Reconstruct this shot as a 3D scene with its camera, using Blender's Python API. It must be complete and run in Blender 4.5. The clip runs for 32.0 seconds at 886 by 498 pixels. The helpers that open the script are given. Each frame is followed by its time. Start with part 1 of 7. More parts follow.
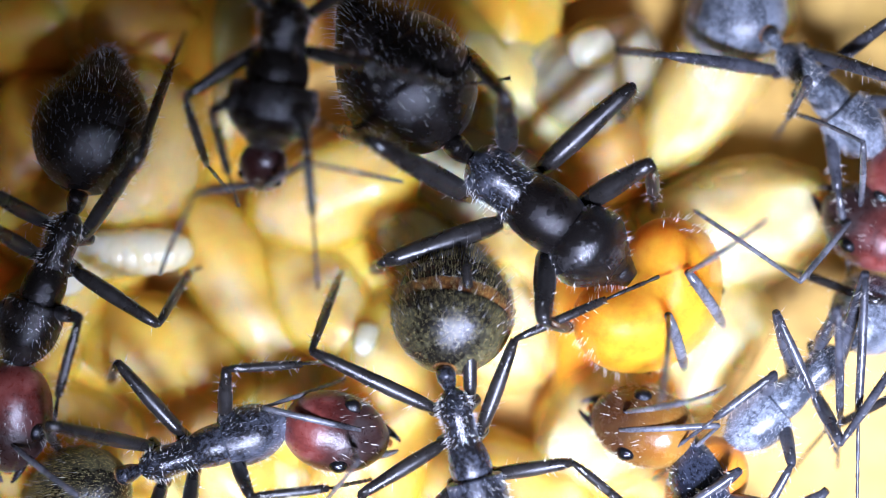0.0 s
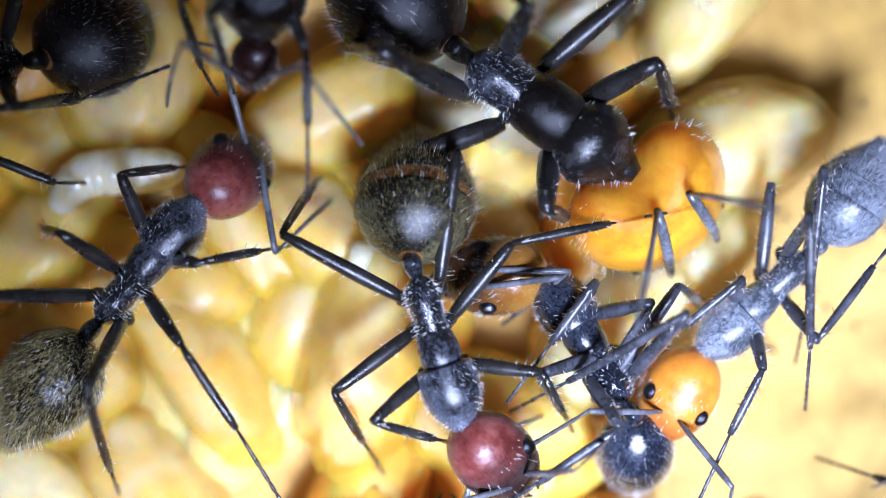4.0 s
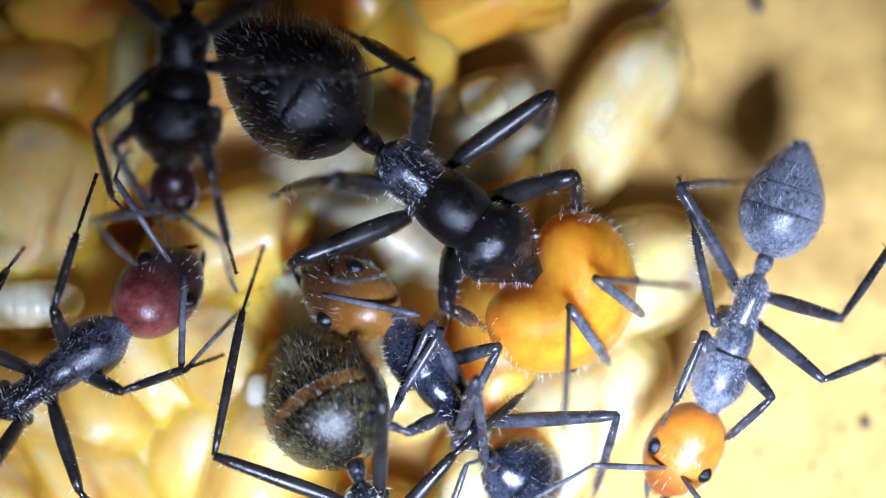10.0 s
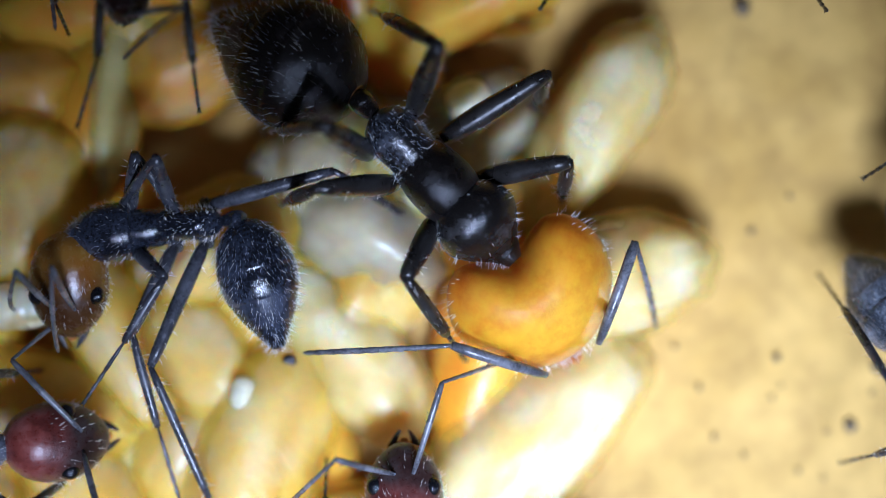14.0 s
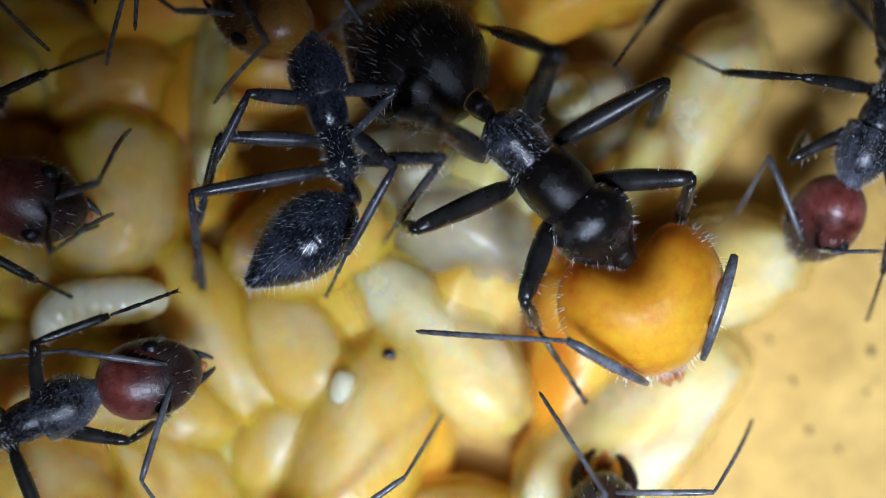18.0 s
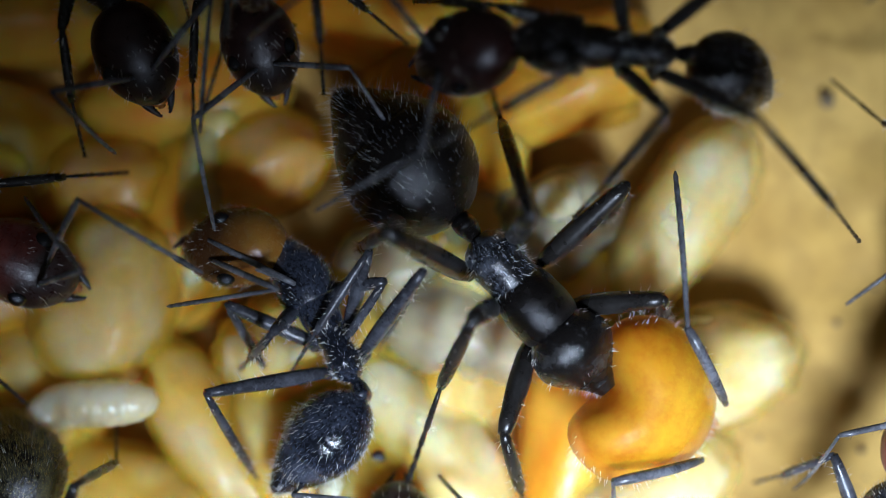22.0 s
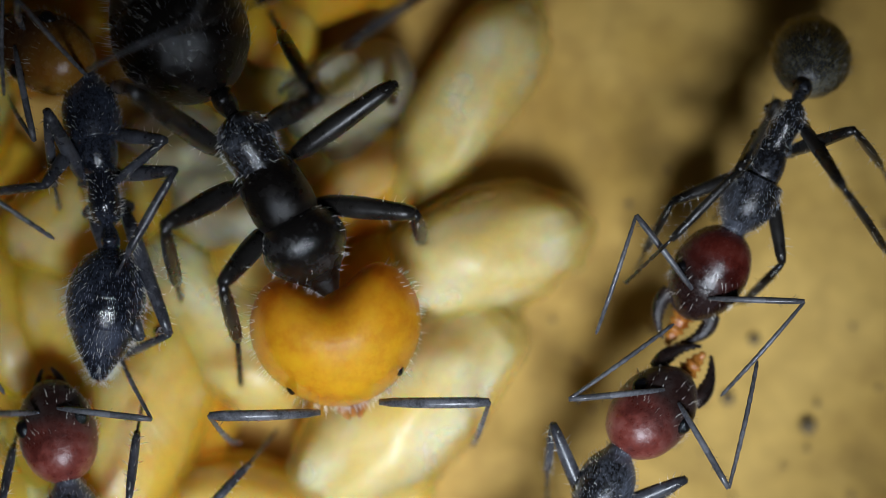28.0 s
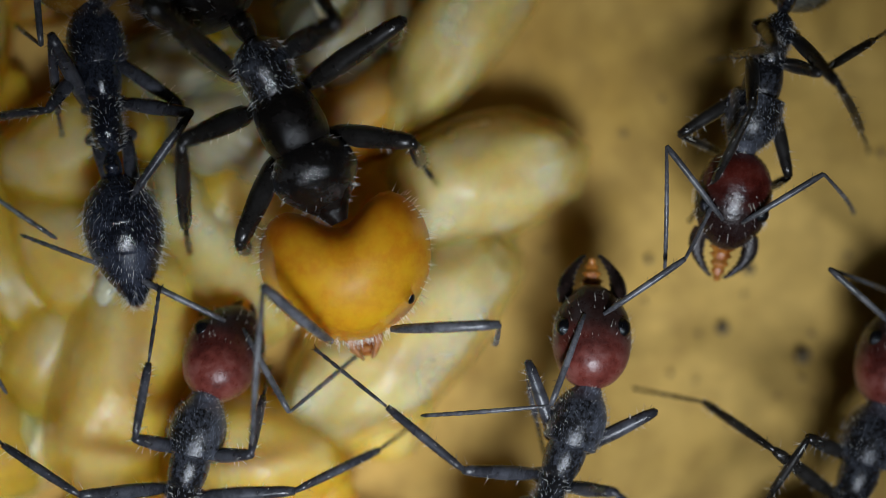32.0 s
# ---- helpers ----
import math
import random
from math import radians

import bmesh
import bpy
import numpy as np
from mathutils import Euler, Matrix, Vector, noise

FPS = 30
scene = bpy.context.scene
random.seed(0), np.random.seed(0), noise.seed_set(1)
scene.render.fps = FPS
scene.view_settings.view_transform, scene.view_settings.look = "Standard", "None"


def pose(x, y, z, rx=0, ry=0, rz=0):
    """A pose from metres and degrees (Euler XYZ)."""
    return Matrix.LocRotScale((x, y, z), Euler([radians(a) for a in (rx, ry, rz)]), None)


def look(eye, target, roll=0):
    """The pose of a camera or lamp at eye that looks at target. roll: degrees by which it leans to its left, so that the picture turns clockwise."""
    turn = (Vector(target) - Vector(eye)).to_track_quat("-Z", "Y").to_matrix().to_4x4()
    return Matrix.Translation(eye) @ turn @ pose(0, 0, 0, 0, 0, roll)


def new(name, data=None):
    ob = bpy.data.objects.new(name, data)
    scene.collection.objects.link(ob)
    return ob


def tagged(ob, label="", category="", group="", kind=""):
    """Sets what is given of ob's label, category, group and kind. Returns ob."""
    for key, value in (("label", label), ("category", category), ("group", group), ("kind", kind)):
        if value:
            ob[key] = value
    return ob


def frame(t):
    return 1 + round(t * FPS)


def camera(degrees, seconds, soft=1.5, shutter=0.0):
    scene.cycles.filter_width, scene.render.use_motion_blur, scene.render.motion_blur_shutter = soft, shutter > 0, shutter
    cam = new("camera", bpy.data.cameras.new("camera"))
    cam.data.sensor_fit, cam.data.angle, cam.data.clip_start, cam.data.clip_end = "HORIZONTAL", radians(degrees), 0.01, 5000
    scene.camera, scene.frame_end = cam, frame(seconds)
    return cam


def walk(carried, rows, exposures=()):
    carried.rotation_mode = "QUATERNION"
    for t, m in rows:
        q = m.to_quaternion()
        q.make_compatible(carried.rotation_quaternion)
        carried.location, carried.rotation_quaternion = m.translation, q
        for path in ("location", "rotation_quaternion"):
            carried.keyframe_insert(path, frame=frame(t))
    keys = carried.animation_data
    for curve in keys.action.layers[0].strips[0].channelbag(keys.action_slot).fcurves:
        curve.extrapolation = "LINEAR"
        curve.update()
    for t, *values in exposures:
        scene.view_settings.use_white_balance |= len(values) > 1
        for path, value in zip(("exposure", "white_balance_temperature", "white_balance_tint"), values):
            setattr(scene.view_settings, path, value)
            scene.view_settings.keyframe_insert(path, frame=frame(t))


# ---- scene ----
MM = 0.001

cam = camera(22.0, 32.0, soft=0.6)
walk(cam, [
    (0, pose(-2.213 * MM, -0.626 * MM, 43.3 * MM)),
    (0.5, pose(-2.283 * MM, -0.594 * MM, 43.3 * MM)),
    (1, pose(-2.285 * MM, -0.705 * MM, 43.3 * MM)),
    (1.5, pose(-2.190 * MM, -0.761 * MM, 43.3 * MM)),
    (2, pose(-2.265 * MM, -1.347 * MM, 43.3 * MM)),
    (2.5, pose(-2.288 * MM, -1.931 * MM, 43.3 * MM)),
    (3, pose(-2.206 * MM, -2.263 * MM, 43.3 * MM)),
    (3.5, pose(-2.108 * MM, -2.469 * MM, 43.3 * MM)),
    (4, pose(-2.108 * MM, -2.088 * MM, 43.3 * MM)),
    (4.5, pose(-1.983 * MM, -0.595 * MM, 43.3 * MM)),
    (6.5, pose(-1.566 * MM, -1.148 * MM, 43.3 * MM)),
    (7, pose(-0.996 * MM, -0.971 * MM, 43.3 * MM)),
    (7.5, pose(-0.962 * MM, -0.871 * MM, 43.3 * MM)),
    (8, pose(-0.901 * MM, -0.829 * MM, 43.3 * MM)),
    (8.5, pose(-0.736 * MM, -0.565 * MM, 43.3 * MM)),
    (9, pose(-0.365 * MM, -0.344 * MM, 43.3 * MM)),
    (9.5, pose(-0.063 * MM, 0.252 * MM, 43.3 * MM)),
    (10, pose(-0.257 * MM, 0.299 * MM, 43.3 * MM)),
    (10.5, pose(-0.459 * MM, 0.036 * MM, 43.3 * MM)),
    (11, pose(-0.322 * MM, -0.130 * MM, 43.3 * MM)),
    (11.5, pose(-0.361 * MM, -0.213 * MM, 43.3 * MM)),
    (12, pose(0.001 * MM, -0.168 * MM, 43.3 * MM)),
    (12.5, pose(0.736 * MM, 0.293 * MM, 43.3 * MM)),
    (13, pose(0.658 * MM, 0.522 * MM, 43.3 * MM)),
    (13.5, pose(0.256 * MM, 0.481 * MM, 43.3 * MM)),
    (14, pose(0.021 * MM, 0.344 * MM, 43.3 * MM)),
    (14.5, pose(-0.558 * MM, 0.258 * MM, 43.3 * MM)),
    (15, pose(-1.106 * MM, 0.616 * MM, 43.3 * MM)),
    (15.5, pose(-1.315 * MM, 1.096 * MM, 43.3 * MM)),
    (17.5, pose(-1.587 * MM, 0.470 * MM, 43.3 * MM)),
    (18, pose(-1.783 * MM, 0.244 * MM, 43.3 * MM)),
    (18.5, pose(-1.877 * MM, -0.013 * MM, 43.3 * MM)),
    (19, pose(-2.108 * MM, -0.783 * MM, 43.3 * MM)),
    (19.5, pose(-2.785 * MM, -2.335 * MM, 43.3 * MM)),
    (20, pose(-3.897 * MM, -3.123 * MM, 43.3 * MM)),
    (20.5, pose(-4.707 * MM, -2.938 * MM, 43.3 * MM)),
    (21, pose(-3.634 * MM, -0.664 * MM, 43.3 * MM)),
    (21.5, pose(-2.127 * MM, 1.747 * MM, 43.3 * MM)),
    (22, pose(-1.587 * MM, 2.088 * MM, 43.3 * MM)),
    (22.5, pose(-1.540 * MM, 1.646 * MM, 43.3 * MM)),
    (23, pose(-1.461 * MM, 0.939 * MM, 43.3 * MM)),
    (23.5, pose(-1.460 * MM, 0.072 * MM, 43.3 * MM)),
    (24, pose(-0.741 * MM, -0.177 * MM, 43.3 * MM)),
    (24.5, pose(0.453 * MM, 0.481 * MM, 43.3 * MM)),
    (25, pose(1.202 * MM, 0.825 * MM, 43.3 * MM)),
    (25.5, pose(1.576 * MM, 0.355 * MM, 43.3 * MM)),
    (27.5, pose(1.743 * MM, 0.104 * MM, 43.3 * MM)),
    (28, pose(2.349 * MM, -0.177 * MM, 43.3 * MM)),
    (28.5, pose(3.097 * MM, -0.546 * MM, 43.3 * MM)),
    (29, pose(3.601 * MM, -0.783 * MM, 43.3 * MM)),
    (29.5, pose(3.600 * MM, -0.824 * MM, 43.3 * MM)),
    (30, pose(3.309 * MM, -0.950 * MM, 43.3 * MM)),
    (30.5, pose(3.180 * MM, -1.112 * MM, 43.3 * MM)),
    (31, pose(2.879 * MM, -1.207 * MM, 43.3 * MM)),
    (31.5, pose(2.730 * MM, -1.381 * MM, 43.3 * MM)),
    (32, pose(2.453 * MM, -1.514 * MM, 43.3 * MM)),
], exposures=((0, 0.52, 4880, 22), (2, 0.47, 4780, 20), (3, 0.1, 4700, 21), (7, 0.2, 4650, 17), (10, 0.22, 4700, 18), (12, -0.33, 4500, 14), (14, -0.38, 4550, 15), (15, -0.33, 4580, 14), (18, -0.62, 4950, 9), (19, -0.92, 5000, 8), (20, -1.6, 5050, 9), (21, -1.0, 5100, 13), (22, -0.3, 4920, 6), (23, -0.32, 4920, 5), (24, -0.62, 4920, 5), (25, -0.8, 5020, 5), (28, -1.3, 5420, 4), (30, -1.65, 5470, 4), (32, -1.7, 5520, 4)))
cam.data.dof.use_dof = True
cam.data.dof.focus_distance = 39.5 * MM
cam.data.dof.aperture_fstop = 37.0

# ---- light: one hard white lamp over the near side of the nest, dim room light ----
world = bpy.data.worlds.new("room")
world.use_nodes = True
world.node_tree.nodes["Background"].inputs[0].default_value = (1.0, 0.86, 0.64, 1)
world.node_tree.nodes["Background"].inputs[1].default_value = 0.038
scene.world = world

lamp_data = bpy.data.lights.new("inspection_lamp", "SPOT")
lamp_data.energy = 0.315
lamp_data.color = (1.0, 0.945, 0.925)
lamp_data.spot_size = radians(24)
lamp_data.spot_blend = 0.95
lamp_data.shadow_soft_size = 6.5 * MM
lamp = new("inspection_lamp", lamp_data)
lamp.matrix_world = look((6 * MM, -24 * MM, 44 * MM), (0.7 * MM, -5.6 * MM, 1 * MM), 13) @ Matrix.Diagonal((1.7, 0.95, 1, 1))


# ---- materials ----
def material(name):
    m = bpy.data.materials.new(name)
    m.use_nodes = True
    n, l = m.node_tree.nodes, m.node_tree.links
    return m, n, l, n["Principled BSDF"]


def ramp(n, l, source, stops):
    r = n.new("ShaderNodeValToRGB")
    el = r.color_ramp.elements
    while len(el) < len(stops):
        el.new(0.5)
    for e, (p, c) in zip(el, stops):
        e.position, e.color = p, (*c, 1)
    l.new(source, r.inputs[0])
    return r.outputs[0]


def noise_tex(n, l, scale, detail=3.0, rough=0.55):
    t = n.new("ShaderNodeTexCoord")
    x = n.new("ShaderNodeTexNoise")
    x.inputs["Scale"].default_value, x.inputs["Detail"].default_value, x.inputs["Roughness"].default_value = scale, detail, rough
    l.new(t.outputs["Object"], x.inputs["Vector"])
    return x


def bump(n, l, b, source, strength, depth):
    x = n.new("ShaderNodeBump")
    x.inputs["Strength"].default_value, x.inputs["Distance"].default_value = strength, depth
    l.new(source, x.inputs["Height"])
    l.new(x.outputs[0], b.inputs["Normal"])


def cuticle(name, dark, grey, rough, sheen, tint=(0.75, 0.85, 1.0), bare=0.27, patch=1500, grit=0.6, spread=0.09):
    """Insect shell: dark and glossy under a fine silvery down; pale variants paint highlights in too."""
    m, n, l, b = material(name)
    fine = noise_tex(n, l, 12500, 5, 0.8)
    coarse = noise_tex(n, l, patch, 3, 0.6)
    mix = n.new("ShaderNodeMath")
    mix.operation = "MULTIPLY"
    l.new(fine.outputs[0], mix.inputs[0])
    l.new(coarse.outputs[0], mix.inputs[1])
    l.new(ramp(n, l, mix.outputs[0], [(bare, dark), (bare + spread, grey)]), b.inputs["Base Color"])
    l.new(ramp(n, l, coarse.outputs[0], [(0.35, (rough - 0.14,) * 3), (0.65, (rough + 0.08,) * 3)]), b.inputs["Roughness"])
    b.inputs["Sheen Weight"].default_value = sheen
    b.inputs["Sheen Roughness"].default_value = 0.35
    b.inputs["Sheen Tint"].default_value = (*tint, 1)
    b.inputs["Specular IOR Level"].default_value = 0.6
    bump(n, l, b, fine.outputs[0], grit, 0.022 * MM)
    return m


def two_tone(name, back, front, edge0, edge1, rough):
    """Shell of a head: one colour at the crown, another towards the jaws."""
    m, n, l, b = material(name)
    t = n.new("ShaderNodeTexCoord")
    s = n.new("ShaderNodeSeparateXYZ")
    l.new(t.outputs["Object"], s.inputs[0])
    fine = noise_tex(n, l, 7000, 4, 0.7)
    blot = noise_tex(n, l, 900, 2)
    a = n.new("ShaderNodeMath")
    a.operation = "MULTIPLY_ADD"
    a.inputs[1].default_value, a.inputs[2].default_value = 0.9 * MM, -0.45 * MM
    l.new(blot.outputs[0], a.inputs[0])
    a2 = n.new("ShaderNodeMath")
    l.new(a.outputs[0], a2.inputs[0])
    l.new(s.outputs[0], a2.inputs[1])
    mr = n.new("ShaderNodeMapRange")
    mr.inputs[1].default_value, mr.inputs[2].default_value = edge0 * MM, edge1 * MM
    l.new(a2.outputs[0], mr.inputs[0])
    tone = ramp(n, l, mr.outputs[0], [(0.0, back), (1.0, front)])
    cloud = noise_tex(n, l, 1900, 4, 0.65)
    mix = n.new("ShaderNodeMix")
    mix.data_type, mix.blend_type = "RGBA", "MULTIPLY"
    mix.inputs[0].default_value = 1.0
    l.new(tone, mix.inputs[6])
    l.new(ramp(n, l, cloud.outputs[0], [(0.36, (0.48, 0.42, 0.42)), (0.51, (1, 1, 1)), (0.65, (1.4, 2.1, 2.3))]), mix.inputs[7])
    l.new(mix.outputs[2], b.inputs["Base Color"])
    b.inputs["Roughness"].default_value = rough
    grit = n.new("ShaderNodeMapRange")
    grit.inputs[1].default_value, grit.inputs[2].default_value = 0.3, 0.7
    grit.inputs[3].default_value, grit.inputs[4].default_value = rough - 0.12, rough + 0.12
    l.new(fine.outputs[0], grit.inputs[0])
    l.new(grit.outputs[0], b.inputs["Roughness"])
    b.inputs["Sheen Weight"].default_value = 0.08
    b.inputs["Sheen Roughness"].default_value = 0.4
    b.inputs["Sheen Tint"].default_value = (1.0, 0.85, 0.85, 1)
    bump(n, l, b, fine.outputs[0], 0.6, 0.022 * MM)
    return m, n, l, b


def translucent(name, pale, deep, scatter, rough, scale=430):
    """Soft wet brood skin that lets light through: pale clouds of tissue inside, a thin wrinkled skin with creases."""
    m, n, l, b = material(name)
    blot = noise_tex(n, l, scale, 4, 0.6)
    cloud = noise_tex(n, l, 1100, 3, 0.55)
    fold = noise_tex(n, l, 620, 2, 0.45)
    fold.inputs["Distortion"].default_value = 1.4
    fine = noise_tex(n, l, 5200, 3)
    info = n.new("ShaderNodeObjectInfo")

    def maths(op, x, y, z=None):
        k = n.new("ShaderNodeMath")
        k.operation = op
        for slot, v in enumerate((x, y, z)):
            if isinstance(v, (int, float)):
                k.inputs[slot].default_value = v
            elif v is not None:
                l.new(v, k.inputs[slot])
        return k.outputs[0]

    tone = maths("MULTIPLY_ADD", info.outputs["Random"], 0.22, -0.14)
    tone = maths("ADD", tone, blot.outputs[0])
    tone = maths("ADD", tone, maths("MULTIPLY_ADD", cloud.outputs[0], 0.5, -0.25))
    crease = maths("ABSOLUTE", maths("SUBTRACT", fold.outputs[0], 0.5), 0)
    crease = maths("MINIMUM", maths("MULTIPLY", crease, 16.0), 1.0)
    l.new(ramp(n, l, tone, [(0.31, pale), (0.49, [0.5 * p + 0.5 * d for p, d in zip(pale, deep)]), (0.68, deep)]), b.inputs["Base Color"])
    b.inputs["Coat Weight"].default_value = 0.08
    b.inputs["Coat Roughness"].default_value = 0.16
    b.inputs["Subsurface Weight"].default_value = 1.0
    b.inputs["Subsurface Radius"].default_value = scatter
    b.inputs["Subsurface Scale"].default_value = 1.3 * MM
    l.new(ramp(n, l, cloud.outputs[0], [(0.3, (rough - 0.1,) * 3), (0.7, (rough + 0.16,) * 3)]), b.inputs["Roughness"])
    b.inputs["Specular IOR Level"].default_value = 0.35
    relief = maths("ADD", maths("MULTIPLY", crease, 0.22), maths("MULTIPLY_ADD", fine.outputs[0], 0.10, cloud.outputs[0]))
    bump(n, l, b, relief, 0.38, 0.10 * MM)
    return m


SHELL = cuticle("black_cuticle", (0.010, 0.010, 0.011), (0.105, 0.115, 0.145), 0.27, 0.08, bare=0.22, patch=1300, grit=0.4, spread=0.17)
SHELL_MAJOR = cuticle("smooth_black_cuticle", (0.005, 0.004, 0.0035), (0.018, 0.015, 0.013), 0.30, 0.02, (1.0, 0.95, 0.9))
SHELL_MAJOR.node_tree.nodes["Principled BSDF"].inputs["Specular IOR Level"].default_value = 0.42
SHIELD_SKIN = cuticle("grained_black_shield", (0.007, 0.006, 0.0055), (0.05, 0.048, 0.047), 0.25, 0.03, bare=0.25, patch=2600, grit=0.5, spread=0.16)
DOWNY = cuticle("dull_black_cuticle", (0.007, 0.006, 0.004), (0.115, 0.105, 0.045), 0.28, 0.06, (1.0, 0.95, 0.8), 0.24, 800, 0.5, 0.13)
# abdomen of worker_n: pale reflections and haze painted in as grey patches
GREYED = cuticle("grey_reflection_cuticle", (0.018, 0.018, 0.016), (0.17, 0.165, 0.13), 0.34, 0.1, bare=0.25, patch=1100)
SHELL_BLUE = cuticle("blue_black_cuticle", (0.007, 0.008, 0.012), (0.05, 0.058, 0.085), 0.20, 0.08, bare=0.20, patch=1100, grit=0.3, spread=0.18)
# pale down, lightened further to paint blown highlights into the colour
SHELL_PALE = cuticle("highlit_downed_cuticle", (0.05, 0.056, 0.066), (0.26, 0.285, 0.33), 0.28, 0.2, bare=0.20, patch=900, grit=0.38, spread=0.12)
LIMB = cuticle("limb_cuticle", (0.012, 0.0105, 0.009), (0.028, 0.026, 0.024), 0.30, 0.03, (1.0, 0.97, 0.93), 0.2, 1800, 0.22, 0.18)
# lighter copy of the limb shell; its grey paints the highlights along the legs
LIMB_PALE = cuticle("highlit_limb_cuticle", (0.028, 0.028, 0.033), (0.085, 0.088, 0.105), 0.28, 0.06, bare=0.2, patch=1800, grit=0.22, spread=0.18)
# dark antennae; the silver grey is their bright glint painted into the colour
FEELER = cuticle("highlit_antenna", (0.045, 0.045, 0.049), (0.17, 0.172, 0.19), 0.22, 0.10, bare=0.18, patch=1800, grit=0.25, spread=0.18)
MEMBRANE = cuticle("brown_membrane", (0.05, 0.018, 0.004), (0.24, 0.11, 0.02), 0.4, 0.05, bare=0.2)
RED, *_ = two_tone("red_head_shell", (0.165, 0.037, 0.027), (0.026, 0.012, 0.010), 0.4, 1.1, 0.33)
DULL_RED, *_ = two_tone("brown_red_head_shell", (0.09, 0.014, 0.009), (0.018, 0.007, 0.006), 0.35, 1.0, 0.24)
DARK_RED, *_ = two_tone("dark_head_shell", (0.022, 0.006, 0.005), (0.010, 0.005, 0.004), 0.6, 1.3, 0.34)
YELLOW, *_ = two_tone("yellow_brown_head_shell", (0.26, 0.125, 0.016), (0.06, 0.025, 0.008), 0.3, 1.1, 0.24)
ORANGE, *_ = two_tone("orange_head_shell", (0.64, 0.23, 0.012), (0.27, 0.08, 0.01), 0.9, 1.6, 0.35)
AMBER, an, al, ab = two_tone("amber_head_shell", (0.63, 0.175, 0.0005), (0.85, 0.42, 0.003), -0.3, 1.0, 0.36)
ab.inputs["Specular IOR Level"].default_value = 0.14
ab.inputs["Sheen Weight"].default_value = 0.0
ab.inputs["Subsurface Weight"].default_value = 0.85
ab.inputs["Alpha"].default_value = 0.52
ab.inputs["Subsurface Radius"].default_value = (0.7, 0.45, 0.07)
ab.inputs["Subsurface Scale"].default_value = 0.6 * MM
for shell in (AMBER, ORANGE, YELLOW):
    clouds = next(x for x in shell.node_tree.nodes if x.type == "VALTORGB" and len(x.color_ramp.elements) == 3)
    for el, c in zip(clouds.color_ramp.elements, ((0.86, 0.72, 0.6), (1, 1, 1), (1.05, 1.17, 1.2))):
        el.color = (*c, 1)
yb = YELLOW.node_tree.nodes["Principled BSDF"]
yb.inputs["Subsurface Weight"].default_value = 0.3
yb.inputs["Subsurface Radius"].default_value = (0.8, 0.5, 0.15)
yb.inputs["Subsurface Scale"].default_value = 0.5 * MM
TISSUE = translucent("yellow_head_tissue", (0.93, 0.72, 0.05), (0.88, 0.53, 0.006), (1.0, 0.70, 0.12), 0.5, 900)
JAW = cuticle("jaw_cuticle", (0.010, 0.006, 0.005), (0.03, 0.015, 0.012), 0.28, 0.1)
AMBER_JAW = cuticle("amber_jaw", (0.35, 0.12, 0.01), (0.5, 0.2, 0.03), 0.35, 0.1)
MOUTH = cuticle("orange_mouthpart", (0.22, 0.06, 0.006), (0.48, 0.19, 0.025), 0.22, 0.0, bare=0.18)
EYE = cuticle("eye_facets", (0.004, 0.004, 0.005), (0.012, 0.012, 0.014), 0.18, 0.0)
HAIR, hn, hl, hb = material("pale_bristle")
hb.inputs["Base Color"].default_value = (0.90, 0.87, 0.78, 1)
hb.inputs["Roughness"].default_value = 0.4
DOWN, hn, hl, hb = material("silver_down")
hb.inputs["Base Color"].default_value = (0.62, 0.66, 0.78, 1)
hb.inputs["Roughness"].default_value = 0.3
hb.inputs["Metallic"].default_value = 0.6
GOLD_DOWN, hn, hl, hb = material("golden_down")
hb.inputs["Base Color"].default_value = (0.62, 0.52, 0.20, 1)
hb.inputs["Roughness"].default_value = 0.3
hb.inputs["Metallic"].default_value = 0.5
PUPA = translucent("cream_brood_skin", (0.84, 0.63, 0.22), (0.80, 0.445, 0.018), (1.0, 0.63, 0.2), 0.40)
PUPA_WHITE = translucent("whitish_brood_skin", (0.84, 0.71, 0.38), (0.80, 0.53, 0.07), (1.0, 0.68, 0.28), 0.40)
PUPA_AMBER = translucent("amber_brood_skin", (0.81, 0.50, 0.05), (0.76, 0.33, 0.005), (1.0, 0.56, 0.12), 0.42)
PUPA_GREY = translucent("glassy_grey_brood_skin", (0.62, 0.58, 0.41), (0.52, 0.43, 0.21), (1.0, 0.7, 0.4), 0.30)
EGG = translucent("white_larva_skin", (0.80, 0.72, 0.48), (0.74, 0.60, 0.30), (1.0, 0.78, 0.5), 0.22)

